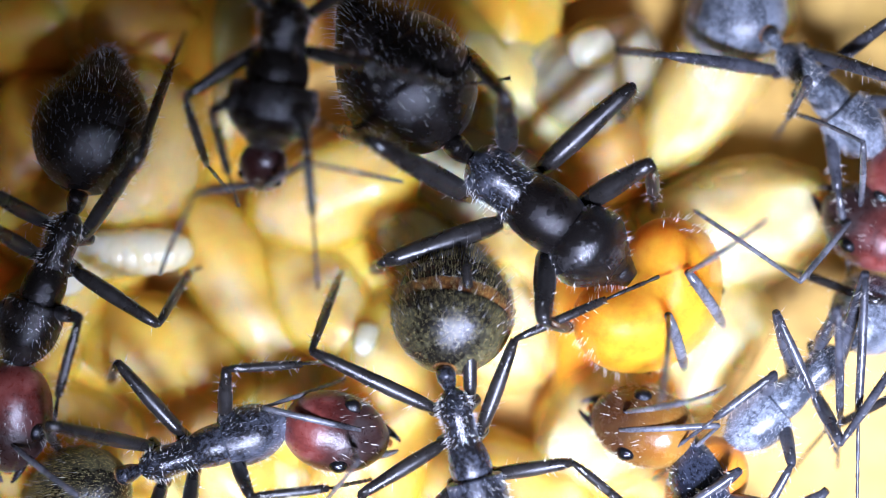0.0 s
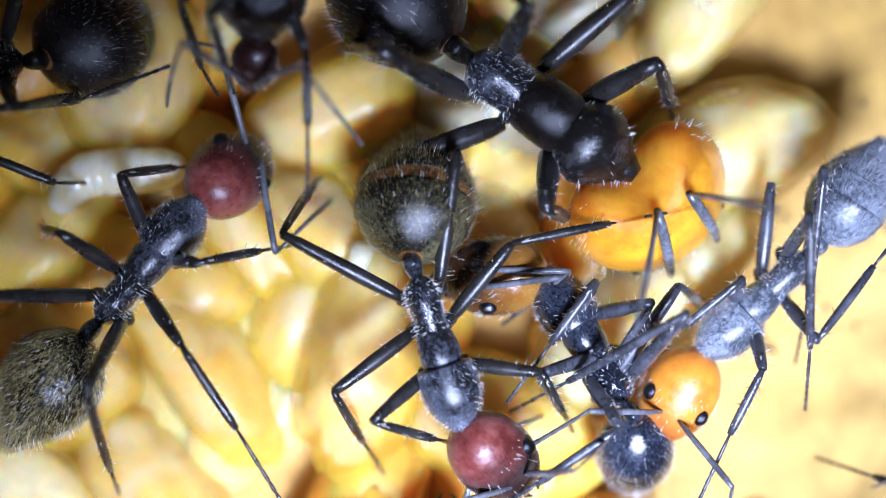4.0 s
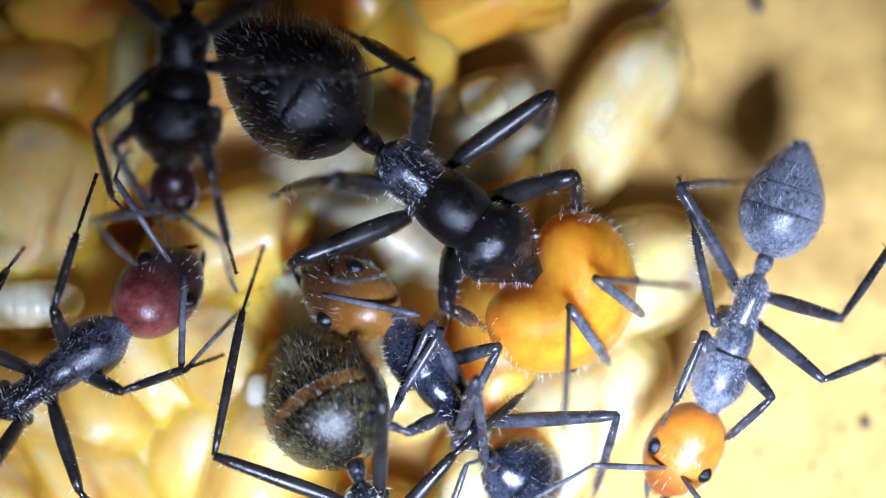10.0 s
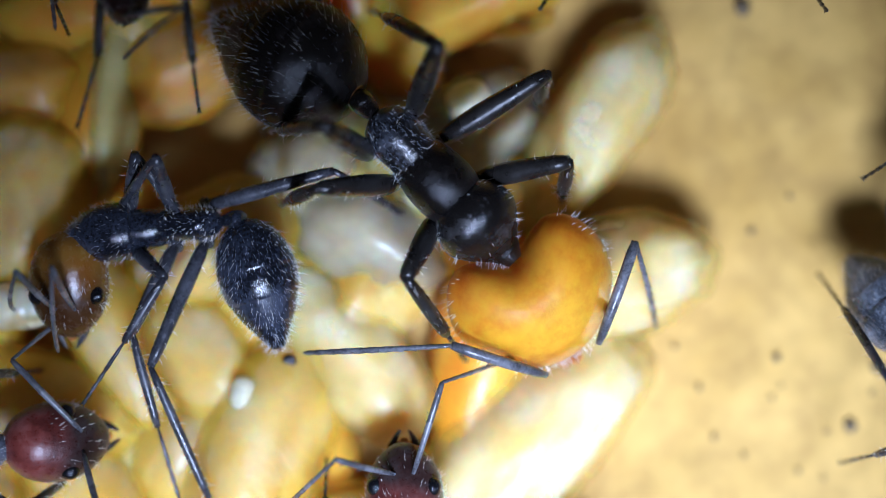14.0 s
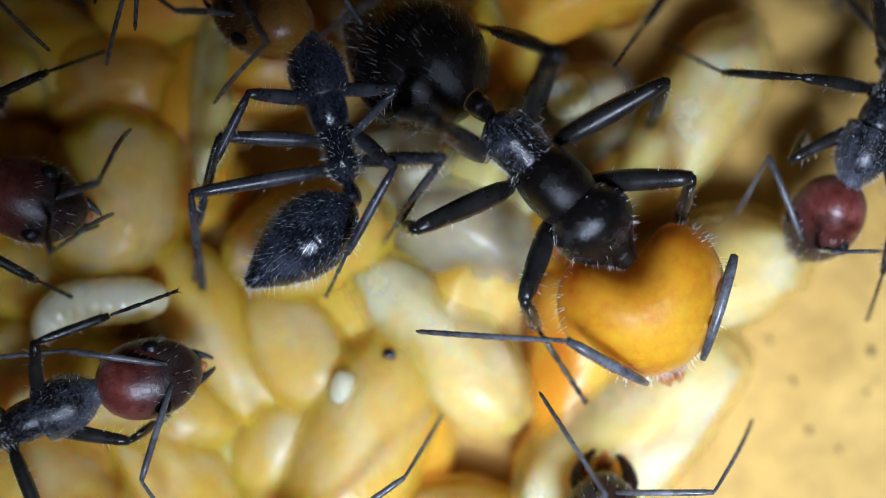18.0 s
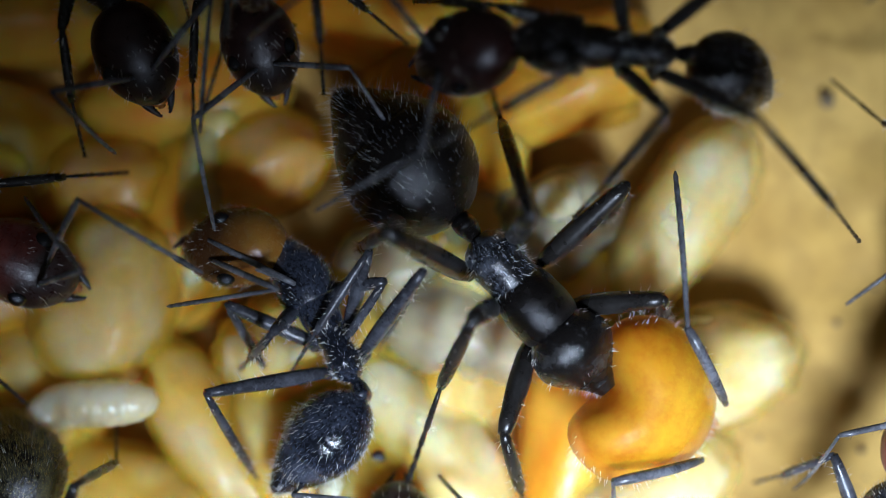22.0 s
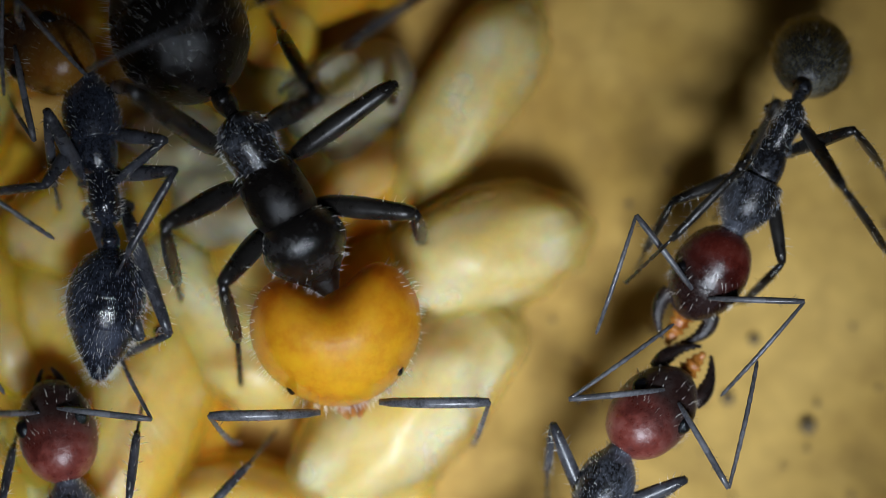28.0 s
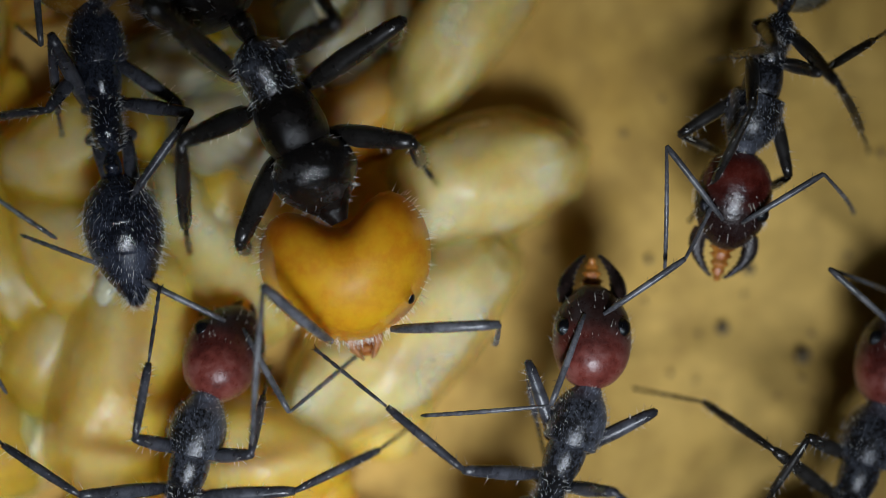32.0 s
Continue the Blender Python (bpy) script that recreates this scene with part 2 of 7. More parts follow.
def clear_skin(name, tint, cover):
    """Thin tinted skin that shows the body inside; thicker in patches."""
    m, n, l, b = material(name)
    patch = noise_tex(n, l, 700, 3, 0.55)
    fine = noise_tex(n, l, 4200, 4, 0.6)
    wrinkle = noise_tex(n, l, 900, 2, 0.5)
    wrinkle.inputs["Distortion"].default_value = 1.6
    b.inputs["Base Color"].default_value = (*tint, 1)
    l.new(ramp(n, l, patch.outputs[0], [(0.32, (cover - 0.16,) * 3), (0.68, (cover + 0.16,) * 3)]), b.inputs["Alpha"])
    l.new(ramp(n, l, fine.outputs[0], [(0.3, (0.24,) * 3), (0.7, (0.44,) * 3)]), b.inputs["Roughness"])
    b.inputs["Specular IOR Level"].default_value = 0.4
    b.inputs["Subsurface Weight"].default_value = 1.0
    b.inputs["Subsurface Radius"].default_value = (1.0, 0.6, 0.15)
    b.inputs["Subsurface Scale"].default_value = 0.8 * MM
    both = n.new("ShaderNodeMath")
    both.operation = "MULTIPLY_ADD"
    both.inputs[1].default_value = 0.25
    l.new(fine.outputs[0], both.inputs[0])
    l.new(wrinkle.outputs[0], both.inputs[2])
    bump(n, l, b, both.outputs[0], 0.4, 0.10 * MM)
    return m


MILK = translucent("milky_pupa_body", (0.87, 0.80, 0.55), (0.84, 0.67, 0.24), (1.0, 0.70, 0.35), 0.45, 600)
SKINS = {PUPA: clear_skin("golden_pupa_skin", (0.82, 0.53, 0.028), 0.48), PUPA_WHITE: clear_skin("pale_pupa_skin", (0.84, 0.64, 0.16), 0.28),
         PUPA_AMBER: clear_skin("amber_pupa_skin", (0.78, 0.40, 0.010), 0.62), PUPA_GREY: clear_skin("glassy_pupa_skin", (0.58, 0.52, 0.34), 0.34)}

SOIL = cuticle("dark_soil", (0.16, 0.12, 0.06), (0.26, 0.19, 0.10), 0.8, 0.0)
PLASTER, pn, pl, pb = material("tan_plaster")
grain = noise_tex(pn, pl, 1500, 6, 0.65)
stain = noise_tex(pn, pl, 160, 3)
pm = pn.new("ShaderNodeMix")
pm.data_type = "RGBA"
pm.blend_type = "MULTIPLY"
pm.inputs[0].default_value = 1.0
damp = noise_tex(pn, pl, 420, 5, 0.62)
wet = pn.new("ShaderNodeMath")
wet.operation = "MULTIPLY_ADD"
wet.inputs[1].default_value = 0.55
pl.new(damp.outputs[0], wet.inputs[0])
pl.new(stain.outputs[0], wet.inputs[2])
pl.new(ramp(pn, pl, wet.outputs[0], [(0.55, (0.44, 0.262, 0.030)), (0.98, (0.74, 0.495, 0.115))]), pm.inputs[6])
pl.new(ramp(pn, pl, grain.outputs[0], [(0.25, (0.66, 0.63, 0.58)), (0.62, (1, 1, 1))]), pm.inputs[7])
pl.new(pm.outputs[2], pb.inputs["Base Color"])
pb.inputs["Roughness"].default_value = 0.7
bump(pn, pl, pb, grain.outputs[0], 0.5, 0.06 * MM)


# ---- mesh helpers, in millimetres ----
def link_mesh(name, bm, mat, smooth=True):
    for v in bm.verts:
        v.co *= MM
    me = bpy.data.meshes.new(name)
    bm.to_mesh(me)
    bm.free()
    if smooth:
        me.shade_smooth()
    me.materials.append(mat)
    return me


def part(name, mesh, parent, label="", at=None):
    ob = new(name, mesh)
    ob.parent = parent
    if at is not None:
        ob.matrix_basis = at
    if label:
        tagged(ob, label)
    return ob


def lathe(bm, rings, sides=16, bend=0.0):
    """A closed body along x from rings (x, half width, half height, z of the middle)."""
    rows = []
    for x, ry, rz, zc in rings:
        rows.append([bm.verts.new((x, ry * math.cos(a), zc + rz * math.sin(a) + bend * x * x))
                     for a in (2 * math.pi * i / sides for i in range(sides))])
    for p, q in zip(rows, rows[1:]):
        for i in range(sides):
            j = (i + 1) % sides
            bm.faces.new((p[i], p[j], q[j], q[i]))
    bm.faces.new(list(reversed(rows[0])))
    bm.faces.new(rows[-1])
    return bm


def bristle(bm, root, way, length, width):
    way = way.normalized()
    side = way.orthogonal().normalized()
    other = way.cross(side)
    base = [root + (side * math.cos(a) + other * math.sin(a)) * width for a in (0, 2.1, 4.2)]
    vs = [bm.verts.new(b) for b in base] + [bm.verts.new(root + way * length)]
    for i, j in ((0, 1), (1, 2), (2, 0)):
        bm.faces.new((vs[i], vs[j], vs[3]))


def profile(rings, x):
    xs = [r[0] for r in rings]
    return [float(np.interp(x, xs, [r[k] for r in rings])) for k in (1, 2, 3)]


def fuzz(rings, count, length, seed, low=-0.2, lean=-0.5, width=0.009, flank=0.0):
    """Stiff hairs scattered over a lathed body."""
    rnd = random.Random(seed)
    bm = bmesh.new()
    for _ in range(count):
        x = rnd.uniform(rings[0][0], rings[-1][0])
        ry, rz, zc = profile(rings, x)
        a = rnd.uniform(low * math.pi, (1 - low) * math.pi)
        if rnd.random() < flank:
            a = rnd.uniform(-0.12, 0.16) * math.pi
            a = a if rnd.random() < 0.5 else math.pi - a
        normal = Vector((lean + rnd.uniform(-0.3, 0.3), math.cos(a) + rnd.uniform(-0.25, 0.25), math.sin(a) + rnd.uniform(-0.25, 0.25)))
        bristle(bm, Vector((x, ry * math.cos(a) * 0.98, zc + rz * math.sin(a) * 0.98)), normal, length * rnd.uniform(0.5, 1.2), width)
    return bm


def pile(rings, count, length, seed, width=0.0026, low=-0.1):
    """Short hairs that lie along the shell, like a fine silver nap."""
    rnd = random.Random(seed)
    bm = bmesh.new()
    for _ in range(count):
        x = rnd.uniform(rings[0][0], rings[-1][0])
        ry, rz, zc = profile(rings, x)
        a = rnd.uniform(low * math.pi, (1 - low) * math.pi)
        way = Vector((1.0, 0.35 * math.cos(a) + rnd.uniform(-0.3, 0.3), 0.35 * math.sin(a) + rnd.uniform(-0.2, 0.2)))
        bristle(bm, Vector((x, (ry + 0.03) * math.cos(a), zc + (rz + 0.03) * math.sin(a))), way, length * rnd.uniform(0.6, 1.3), width)
    return bm


def smooth_rings(points, steps=4):
    """Denser rings along a smooth curve through a few widths."""
    out = []
    n = len(points)
    for i in range(n - 1):
        p = [Vector(points[max(0, min(n - 1, k))]) for k in (i - 1, i, i + 1, i + 2)]
        for s in range(steps):
            u = s / steps
            q = 0.5 * ((2 * p[1]) + (p[2] - p[0]) * u + (2 * p[0] - 5 * p[1] + 4 * p[2] - p[3]) * u * u + (3 * p[1] - p[0] - 3 * p[2] + p[3]) * u ** 3)
            out.append((q[0], max(q[1], 0.01), max(q[2], 0.01), q[3]))
    out.append(tuple(points[-1]))
    return out


# ---- the floor of the nest ----
def slab(name, x0, y0, x1, y1, z0, z1, mat):
    bm = bmesh.new()
    bmesh.ops.create_cube(bm, size=1)
    for v in bm.verts:
        v.co = ((x0 + x1) / 2 + v.co.x * (x1 - x0), (y0 + y1) / 2 + v.co.y * (y1 - y0), (z0 + z1) / 2 + v.co.z * (z1 - z0))
    bmesh.ops.bevel(bm, geom=list(bm.edges), offset=0.2, segments=2, affect="EDGES")
    return new(name, link_mesh(name, bm, mat, False))


def floor_sheet():
    bm = bmesh.new()
    bmesh.ops.create_grid(bm, x_segments=160, y_segments=160, size=32)
    for v in bm.verts:
        p = v.co * 0.35
        v.co.z = 0.10 * noise.noise(p) + 0.05 * noise.noise(p * 3.1) - 0.1
    return new("floor", link_mesh("floor", bm, PLASTER))


tagged(floor_sheet(), "tan plaster floor of the nest chamber, slightly uneven", "floor", kind="structure")
for nm, box in (("wall_north", (-33, 31, 33, 34)), ("wall_south", (-33, -34, 33, -31)), ("wall_east", (31, -31, 34, 31)), ("wall_west", (-34, -31, -31, 31))):
    tagged(slab(nm, *box, -1, 14, PLASTER), "low tan plaster wall of the nest chamber", "wall", kind="structure")


def crumb(x, y, size, seed):
    rnd = random.Random(seed)
    bm = bmesh.new()
    bmesh.ops.create_icosphere(bm, subdivisions=2, radius=size / 2)
    for v in bm.verts:
        v.co *= 1 + 0.35 * noise.noise(v.co * 6 / size + Vector((seed, 0, 0)))
        v.co.z *= 0.45
    ob = new("crumb", link_mesh("crumb", bm, SOIL))
    ob.matrix_basis = pose(x * MM, y * MM, size * 0.1 * MM, 0, 0, rnd.uniform(0, 360))
    return tagged(ob, "small dark crumb of soil lying on the plaster floor", "crumb", "floor crumbs")


crumb(9.28, -3.54, 0.32, 1)
crumb(8.26, -1.90, 0.24, 2)
crumb(7.77, -3.02, 0.26, 3)
crumb(5.88, 0.68, 0.13, 4)
crumb(6.36, -1.73, 0.15, 5)
crumb(5.71, 4.92, 0.32, 6)
crumb(4.43, -1.52, 0.10, 7)
crumb(4.89, -2.30, 0.10, 8)
crumb(6.77, -3.88, 0.10, 9)
crumb(8.17, -2.38, 0.09, 10)
crumb(9.46, -3.13, 0.11, 11)
crumb(8.81, -4.31, 0.08, 12)
crumb(11.06, -2.06, 0.13, 13)
crumb(10.63, -2.81, 0.09, 14)
crumb(10.10, -4.85, 0.10, 15)
crumb(7.85, -4.85, 0.08, 16)
crumb(11.60, -3.45, 0.12, 17)
crumb(6.27, -2.48, 0.09, 18)
crumb(9.27, -3.98, 0.10, 19)
crumb(10.13, -1.63, 0.11, 20)
crumb(10.77, 0.30, 0.13, 21)
crumb(6.61, 1.34, 0.10, 22)
crumb(5.75, -3.59, 0.09, 23)
crumb(7.25, -4.02, 0.08, 24)
crumb(7.70, -0.29, 0.10, 25)
crumb(5.18, -3.23, 0.11, 26)
crumb(7.31, -3.12, 0.09, 27)
crumb(6.45, -2.26, 0.08, 28)


# ---- the brood pile ----
def pupa_mesh(length, width, seed, mat, lumpy=1.0, bent=0.0, name="pupa"):
    rnd = random.Random(seed)
    bm = bmesh.new()
    bmesh.ops.create_uvsphere(bm, u_segments=36, v_segments=24, radius=1)
    taper = rnd.uniform(-0.16, 0.16)
    shift = Vector((rnd.uniform(-9, 9), rnd.uniform(-9, 9), rnd.uniform(-9, 9)))
    for v in bm.verts:
        x, y, z = v.co.z, v.co.x, v.co.y
        sx = math.copysign(abs(x) ** 0.82, x)
        f = 1 + taper * sx
        d = 1 + lumpy * (0.13 * noise.noise(v.co * 1.5 + shift) + 0.035 * noise.noise(v.co * 4.0 + shift))
        d -= lumpy * 0.055 * max(0, 1 - abs(noise.noise(Vector((v.co.x * 1.6, v.co.y * 1.6, v.co.z * 0.6)) + shift)) * 9)
        v.co = Vector((sx * length / 2, y * width / 2 * f, z * width / 2 * f * 0.94)) * d
        v.co.y += bent * (v.co.x / length * 2) ** 2 * width
        ring = math.sin(v.co.x / length * 34 + rnd.random() * 0.05)
        v.co.y *= 1 + 0.006 * ring * lumpy
        v.co.z *= 1 + 0.006 * ring * lumpy
    return link_mesh(name, bm, mat)


def pupa(x, y, z, length, width, turn, mat, seed, tilt=0.0, label="", bent=0.0):
    """A pupa: those on top of the pile show their milky body through a clear skin."""
    top = seed < 100
    ob = new("pupa", pupa_mesh(length, width, seed, SKINS[mat] if top else mat, bent=bent))
    if top:
        inner = pupa_mesh(length * 0.88, width * 0.84, seed, MILK if mat is not PUPA_GREY else PUPA_GREY, 1.25, bent, "body")
        part("body", inner, ob, "milky body inside the clear skin")
    ob.matrix_basis = pose(x * MM, y * MM, z * MM, 0, tilt, turn) @ pose(0, 0, 0, seed * 53 % 360, 0, 0)
    words = {PUPA: "plump cream-yellow translucent ant pupa in the brood pile",
             PUPA_WHITE: "plump whitish translucent ant pupa in the brood pile",
             PUPA_AMBER: "amber-yellow translucent ant pupa deep in the brood pile",
             PUPA_GREY: "glassy greyish ant pupa in the brood pile"}
    return tagged(ob, label or words[mat], "pupa", "brood pile")


pupa(3.25, -0.20, 1.15, 3.95, 2.45, 16, PUPA_WHITE, 1)
pupa(2.78, 2.61, 1.05, 4.70, 2.10, 57, PUPA_WHITE, 2)
pupa(1.75, -3.05, 1.0, 5.50, 2.60, 44, PUPA_WHITE, 3)
pupa(-3.32, -3.60, 1.35, 5.60, 2.55, 70, PUPA, 4)
pupa(-6.55, -4.20, 1.15, 4.50, 2.10, -55, PUPA, 5)
pupa(-1.98, -1.35, 1.2, 4.90, 2.15, -48, PUPA_WHITE, 6)
pupa(-4.75, -3.20, 0.9, 3.60, 2.00, 62, PUPA, 9)
pupa(-9.40, -4.30, 1.2, 3.60, 2.90, -30, PUPA, 10)
pupa(-10.50, -6.25, 1.2, 4.70, 2.20, -20, PUPA_WHITE, 11)
pupa(-7.50, -6.50, 1.1, 4.00, 2.40, -55, PUPA, 12)
pupa(-1.02, -5.28, 1.0, 3.80, 2.50, -17, PUPA, 13)
pupa(-7.80, 1.25, 1.5, 3.50, 2.80, 75, PUPA, 14)
pupa(-4.55, -1.60, 1.0, 3.40, 2.20, -48, PUPA, 15)
pupa(-5.85, -1.40, 1.15, 4.10, 1.80, -58, PUPA, 16)
pupa(-4.98, 3.69, 0.8, 2.74, 2.00, 20, PUPA_AMBER, 17)
pupa(-1.31, 0.51, 1.1, 2.93, 2.14, -30, PUPA_GREY, 18)
pupa(-4.21, 0.45, 1.2, 3.34, 2.24, 20, PUPA, 20)
pupa(-7.45, -2.55, 1.0, 3.90, 2.20, -20, PUPA, 23)
pupa(-9.70, -2.20, 1.0, 3.60, 2.20, 40, PUPA, 24)
pupa(-6.10, 2.95, 1.2, 3.50, 1.10, 84, PUPA_WHITE, 25)
pupa(0.49, 2.65, 1.2, 2.82, 1.77, 30, PUPA_GREY, 26)
pupa(-9.25, -0.28, 1.0, 3.15, 2.10, -30, PUPA, 31)
pupa(-9.90, 1.30, 0.9, 3.15, 2.21, 70, PUPA_AMBER, 32)
pupa(-7.91, 3.31, 0.8, 3.16, 2.11, 0, PUPA_AMBER, 33)
pupa(0.83, 0.99, 0.7, 3.17, 1.90, 30, PUPA_AMBER, 36)
pupa(-0.02, 2.37, 0.7, 2.96, 2.01, -20, PUPA_GREY, 37)
pupa(-2.42, 1.73, 0.9, 2.52, 2.00, 10, PUPA_GREY, 38)
pupa(0.68, 5.36, 0.9, 2.94, 1.79, -30, PUPA_AMBER, 40)
pupa(-0.42, -7.67, 1.0, 5.20, 2.10, 5, PUPA, 42)
pupa(-1.27, 2.69, 0.7, 2.75, 1.90, 60, PUPA_AMBER, 41)
spot = bpy.data.objects["pupa.003"]
bm = bmesh.new()
bmesh.ops.create_uvsphere(bm, u_segments=14, v_segments=8, radius=0.13)
for v in bm.verts:
    v.co.z *= 0.25
top = max((v.co for v in spot.data.vertices if (spot.matrix_basis @ v.co - Vector((-2.68 * MM, -1.51 * MM, 2.3 * MM))).xy.length < 0.3 * MM), key=lambda c: (spot.matrix_basis @ c).z)
part("dark_spot", link_mesh("dark_spot", bm, JAW), spot, "small dark spot on the skin").matrix_basis = spot.matrix_basis.inverted() @ Matrix.Translation(spot.matrix_basis @ top)

# loose deeper layer that fills the pile between the ones on top
deep = random.Random(5)
for i in range(120):
    gx, gy = deep.uniform(-17.5, 6.0), deep.uniform(-13.5, 13.5)
    edge = 4.6 + 1.4 * noise.noise(Vector((gy * 0.33, 2.0, 0))) - 0.22 * abs(gy - 1)
    hollow = min(math.hypot(gx + 1.1, gy + 3.2) - 1.7, math.hypot(gx + 4.9, gy - 2.1) - 1.4)
    if gx > edge - 1.9 or hollow < 0:
        continue
    pupa(gx, gy, deep.uniform(0.25, 0.75), deep.uniform(3.3, 4.8), deep.uniform(1.9, 2.4), deep.uniform(0, 180),
         deep.choice([PUPA_AMBER, PUPA_AMBER, PUPA]), 100 + i, deep.uniform(-12, 12))


def larva(x, y, z, length, width, turn, label, curl=0.0, segments=5):
    """A white grub: swollen rings one after another, its head end curled in by so many degrees."""
    bm = bmesh.new()
    rows, at, count = [], Vector((length / 2, 0, 0)), segments * 6
    for i in range(count + 1):
        u = i / count
        way = math.radians(180 + curl * max(0.0, (u - 0.58) / 0.42))
        if i:
            at = at + Vector((math.cos(way), math.sin(way), 0)) * (length / count)
        side = Vector((-math.sin(way), math.cos(way), 0))
        r = width / 2 * (1 - abs(2 * u - 1) ** 3.2) ** 0.5 * (0.975 + 0.045 * abs(math.sin(math.pi * u * segments)) ** 0.7) * (1 - 0.12 * u * (curl > 0)) + 0.012
        rows.append([bm.verts.new(at + side * (r * math.cos(q)) + Vector((0, 0, r * 0.92 * math.sin(q)))) for q in (k * math.tau / 20 for k in range(20))])
    for lower, upper in zip(rows, rows[1:]):
        for k in range(20):
            bm.faces.new((lower[k - 1], lower[k], upper[k], upper[k - 1]))
    bm.faces.new(rows[0])
    bm.faces.new(rows[-1][::-1])
    bmesh.ops.recalc_face_normals(bm, faces=bm.faces)
    ob = new("larva", link_mesh("larva", bm, EGG))
    ob.matrix_basis = pose(x * MM, y * MM, z * MM, 0, 0, turn)
    return tagged(ob, label, "larva", "larvae")


larva(-8.05, -0.70, 2.35, 2.72, 0.88, 3, "white glistening larva lying curled on the brood pile", 85, 11)
larva(-3.58, -2.25, 2.2, 0.63, 0.46, 80, "small pearly egg on the brood pile")
larva(0.50, 3.01, 1.9, 0.87, 0.77, 20, "small round pearly larva among the pupae")
larva(3.82, -7.47, 0.4, 0.85, 0.74, 30, "round white egg on the tan floor")


# ---- ants ----
LEG = {1: (0.25, 0.22, 1.45, 1.35, 1.35), 2: (-0.50, 0.24, 1.75, 1.75, 1.7), 3: (-1.05, 0.22, 2.45, 2.6, 2.0)}
REST = {1: ((1.25, 1.15), (2.3, 1.75), (3.1, 2.2)), 2: ((-0.35, 1.75), (-0.25, 3.1), (-0.7, 4.2)), 3: ((-2.1, 1.75), (-3.4, 3.0), (-4.4, 3.9))}
MESO = [(-1.38, 0.10, 0.12, 0.0), (-1.24, 0.24, 0.26, 0.03), (-0.98, 0.29, 0.36, 0.05), (-0.68, 0.27, 0.32, 0.03), (-0.42, 0.27, 0.28, 0.01), (-0.2, 0.2, 0.2, 0.0)]
MESONOTUM = [(-0.46, 0.20, 0.22, 0.0), (-0.36, 0.30, 0.32, 0.01), (-0.12, 0.36, 0.38, 0.02), (0.14, 0.36, 0.38, 0.02), (0.32, 0.28, 0.30, 0.0), (0.40, 0.15, 0.15, 0.0)]
PRONOTUM = [(0.18, 0.30, 0.30, 0.0), (0.22, 0.41, 0.40, 0.01), (0.28, 0.425, 0.42, 0.01), (0.52, 0.44, 0.43, 0.01), (0.82, 0.42, 0.41, 0.0), (1.06, 0.33, 0.33, -0.02), (1.22, 0.22, 0.23, -0.04), (1.30, 0.19, 0.2, -0.05), (1.42, 0.10, 0.11, -0.06)]
SHIELD = [(0.20, 0.18, 0.18, 0.0), (0.26, 0.27, 0.27, 0.01), (0.34, 0.32, 0.32, 0.02), (0.48, 0.37, 0.36, 0.02), (0.66, 0.405, 0.37, 0.015), (0.82, 0.385, 0.34, 0.0), (1.0, 0.305, 0.27, -0.02), (1.14, 0.22, 0.2, -0.035), (1.24, 0.155, 0.14, -0.045), (1.34, 0.12, 0.11, -0.05), (1.44, 0.08, 0.08, -0.06)]
MESONOTUM_MAJOR = [(-0.68, 0.16, 0.17, 0.0), (-0.56, 0.27, 0.28, 0.02), (-0.34, 0.33, 0.35, 0.04), (-0.06, 0.35, 0.37, 0.05), (0.18, 0.335, 0.35, 0.04), (0.34, 0.28, 0.29, 0.02), (0.46, 0.16, 0.17, 0.0)]
PETIOLE = [(-0.30, 0.07, 0.07, 0), (-0.22, 0.15, 0.2, 0.07), (-0.08, 0.17, 0.26, 0.1), (0.05, 0.14, 0.16, 0.03), (0.18, 0.08, 0.08, 0)]
GASTER = [(0.0, 0.08, 0.08, 0), (0.12, 0.42, 0.38, 0), (0.45, 0.78, 0.72, 0.02), (0.9, 0.95, 0.9, 0.03), (1.35, 0.93, 0.88, 0.02), (1.8, 0.72, 0.66, 0), (2.2, 0.42, 0.38, -0.02), (2.5, 0.17, 0.15, -0.03), (2.62, 0.04, 0.04, -0.03)]
GASTER_SLIM = [(x, ry * 0.82, rz * 0.8, zc) for x, ry, rz, zc in GASTER]


def scaled(rings, k, wide=1.0):
    return [(x * k, ry * k * wide, rz * k * wide, zc * k) for x, ry, rz, zc in rings]


def limb_mesh(name, length, thick, end, mat, hairs, seed, swell=0.35, curve=0.0):
    """One leg segment along x: thickest near a third, pinched at the joints, with short stiff hairs."""
    rings = []
    for i in range(9):
        u = i / 8
        r = (thick * (1 - u) + end * u) * (1 + swell * math.sin(math.pi * min(1, u * 1.15)) ** 1.5)
        if i in (0, 8):
            r *= 0.72
        rings.append((u * length, r, r * 1.05, curve * length * math.sin(math.pi * u)))
    bm = lathe(bmesh.new(), rings, 9)
    if hairs:
        rnd = random.Random(seed)
        for _ in range(hairs):
            x = rnd.uniform(0.1, 1.0) * length
            ry, rz, zc = profile(rings, x)
            a = rnd.uniform(0, 2 * math.pi)
            bristle(bm, Vector((x, ry * math.cos(a), zc + rz * math.sin(a))), Vector((0.8, math.cos(a), math.sin(a))), rnd.uniform(0.06, 0.13), 0.007)
    return link_mesh(name, bm, mat)


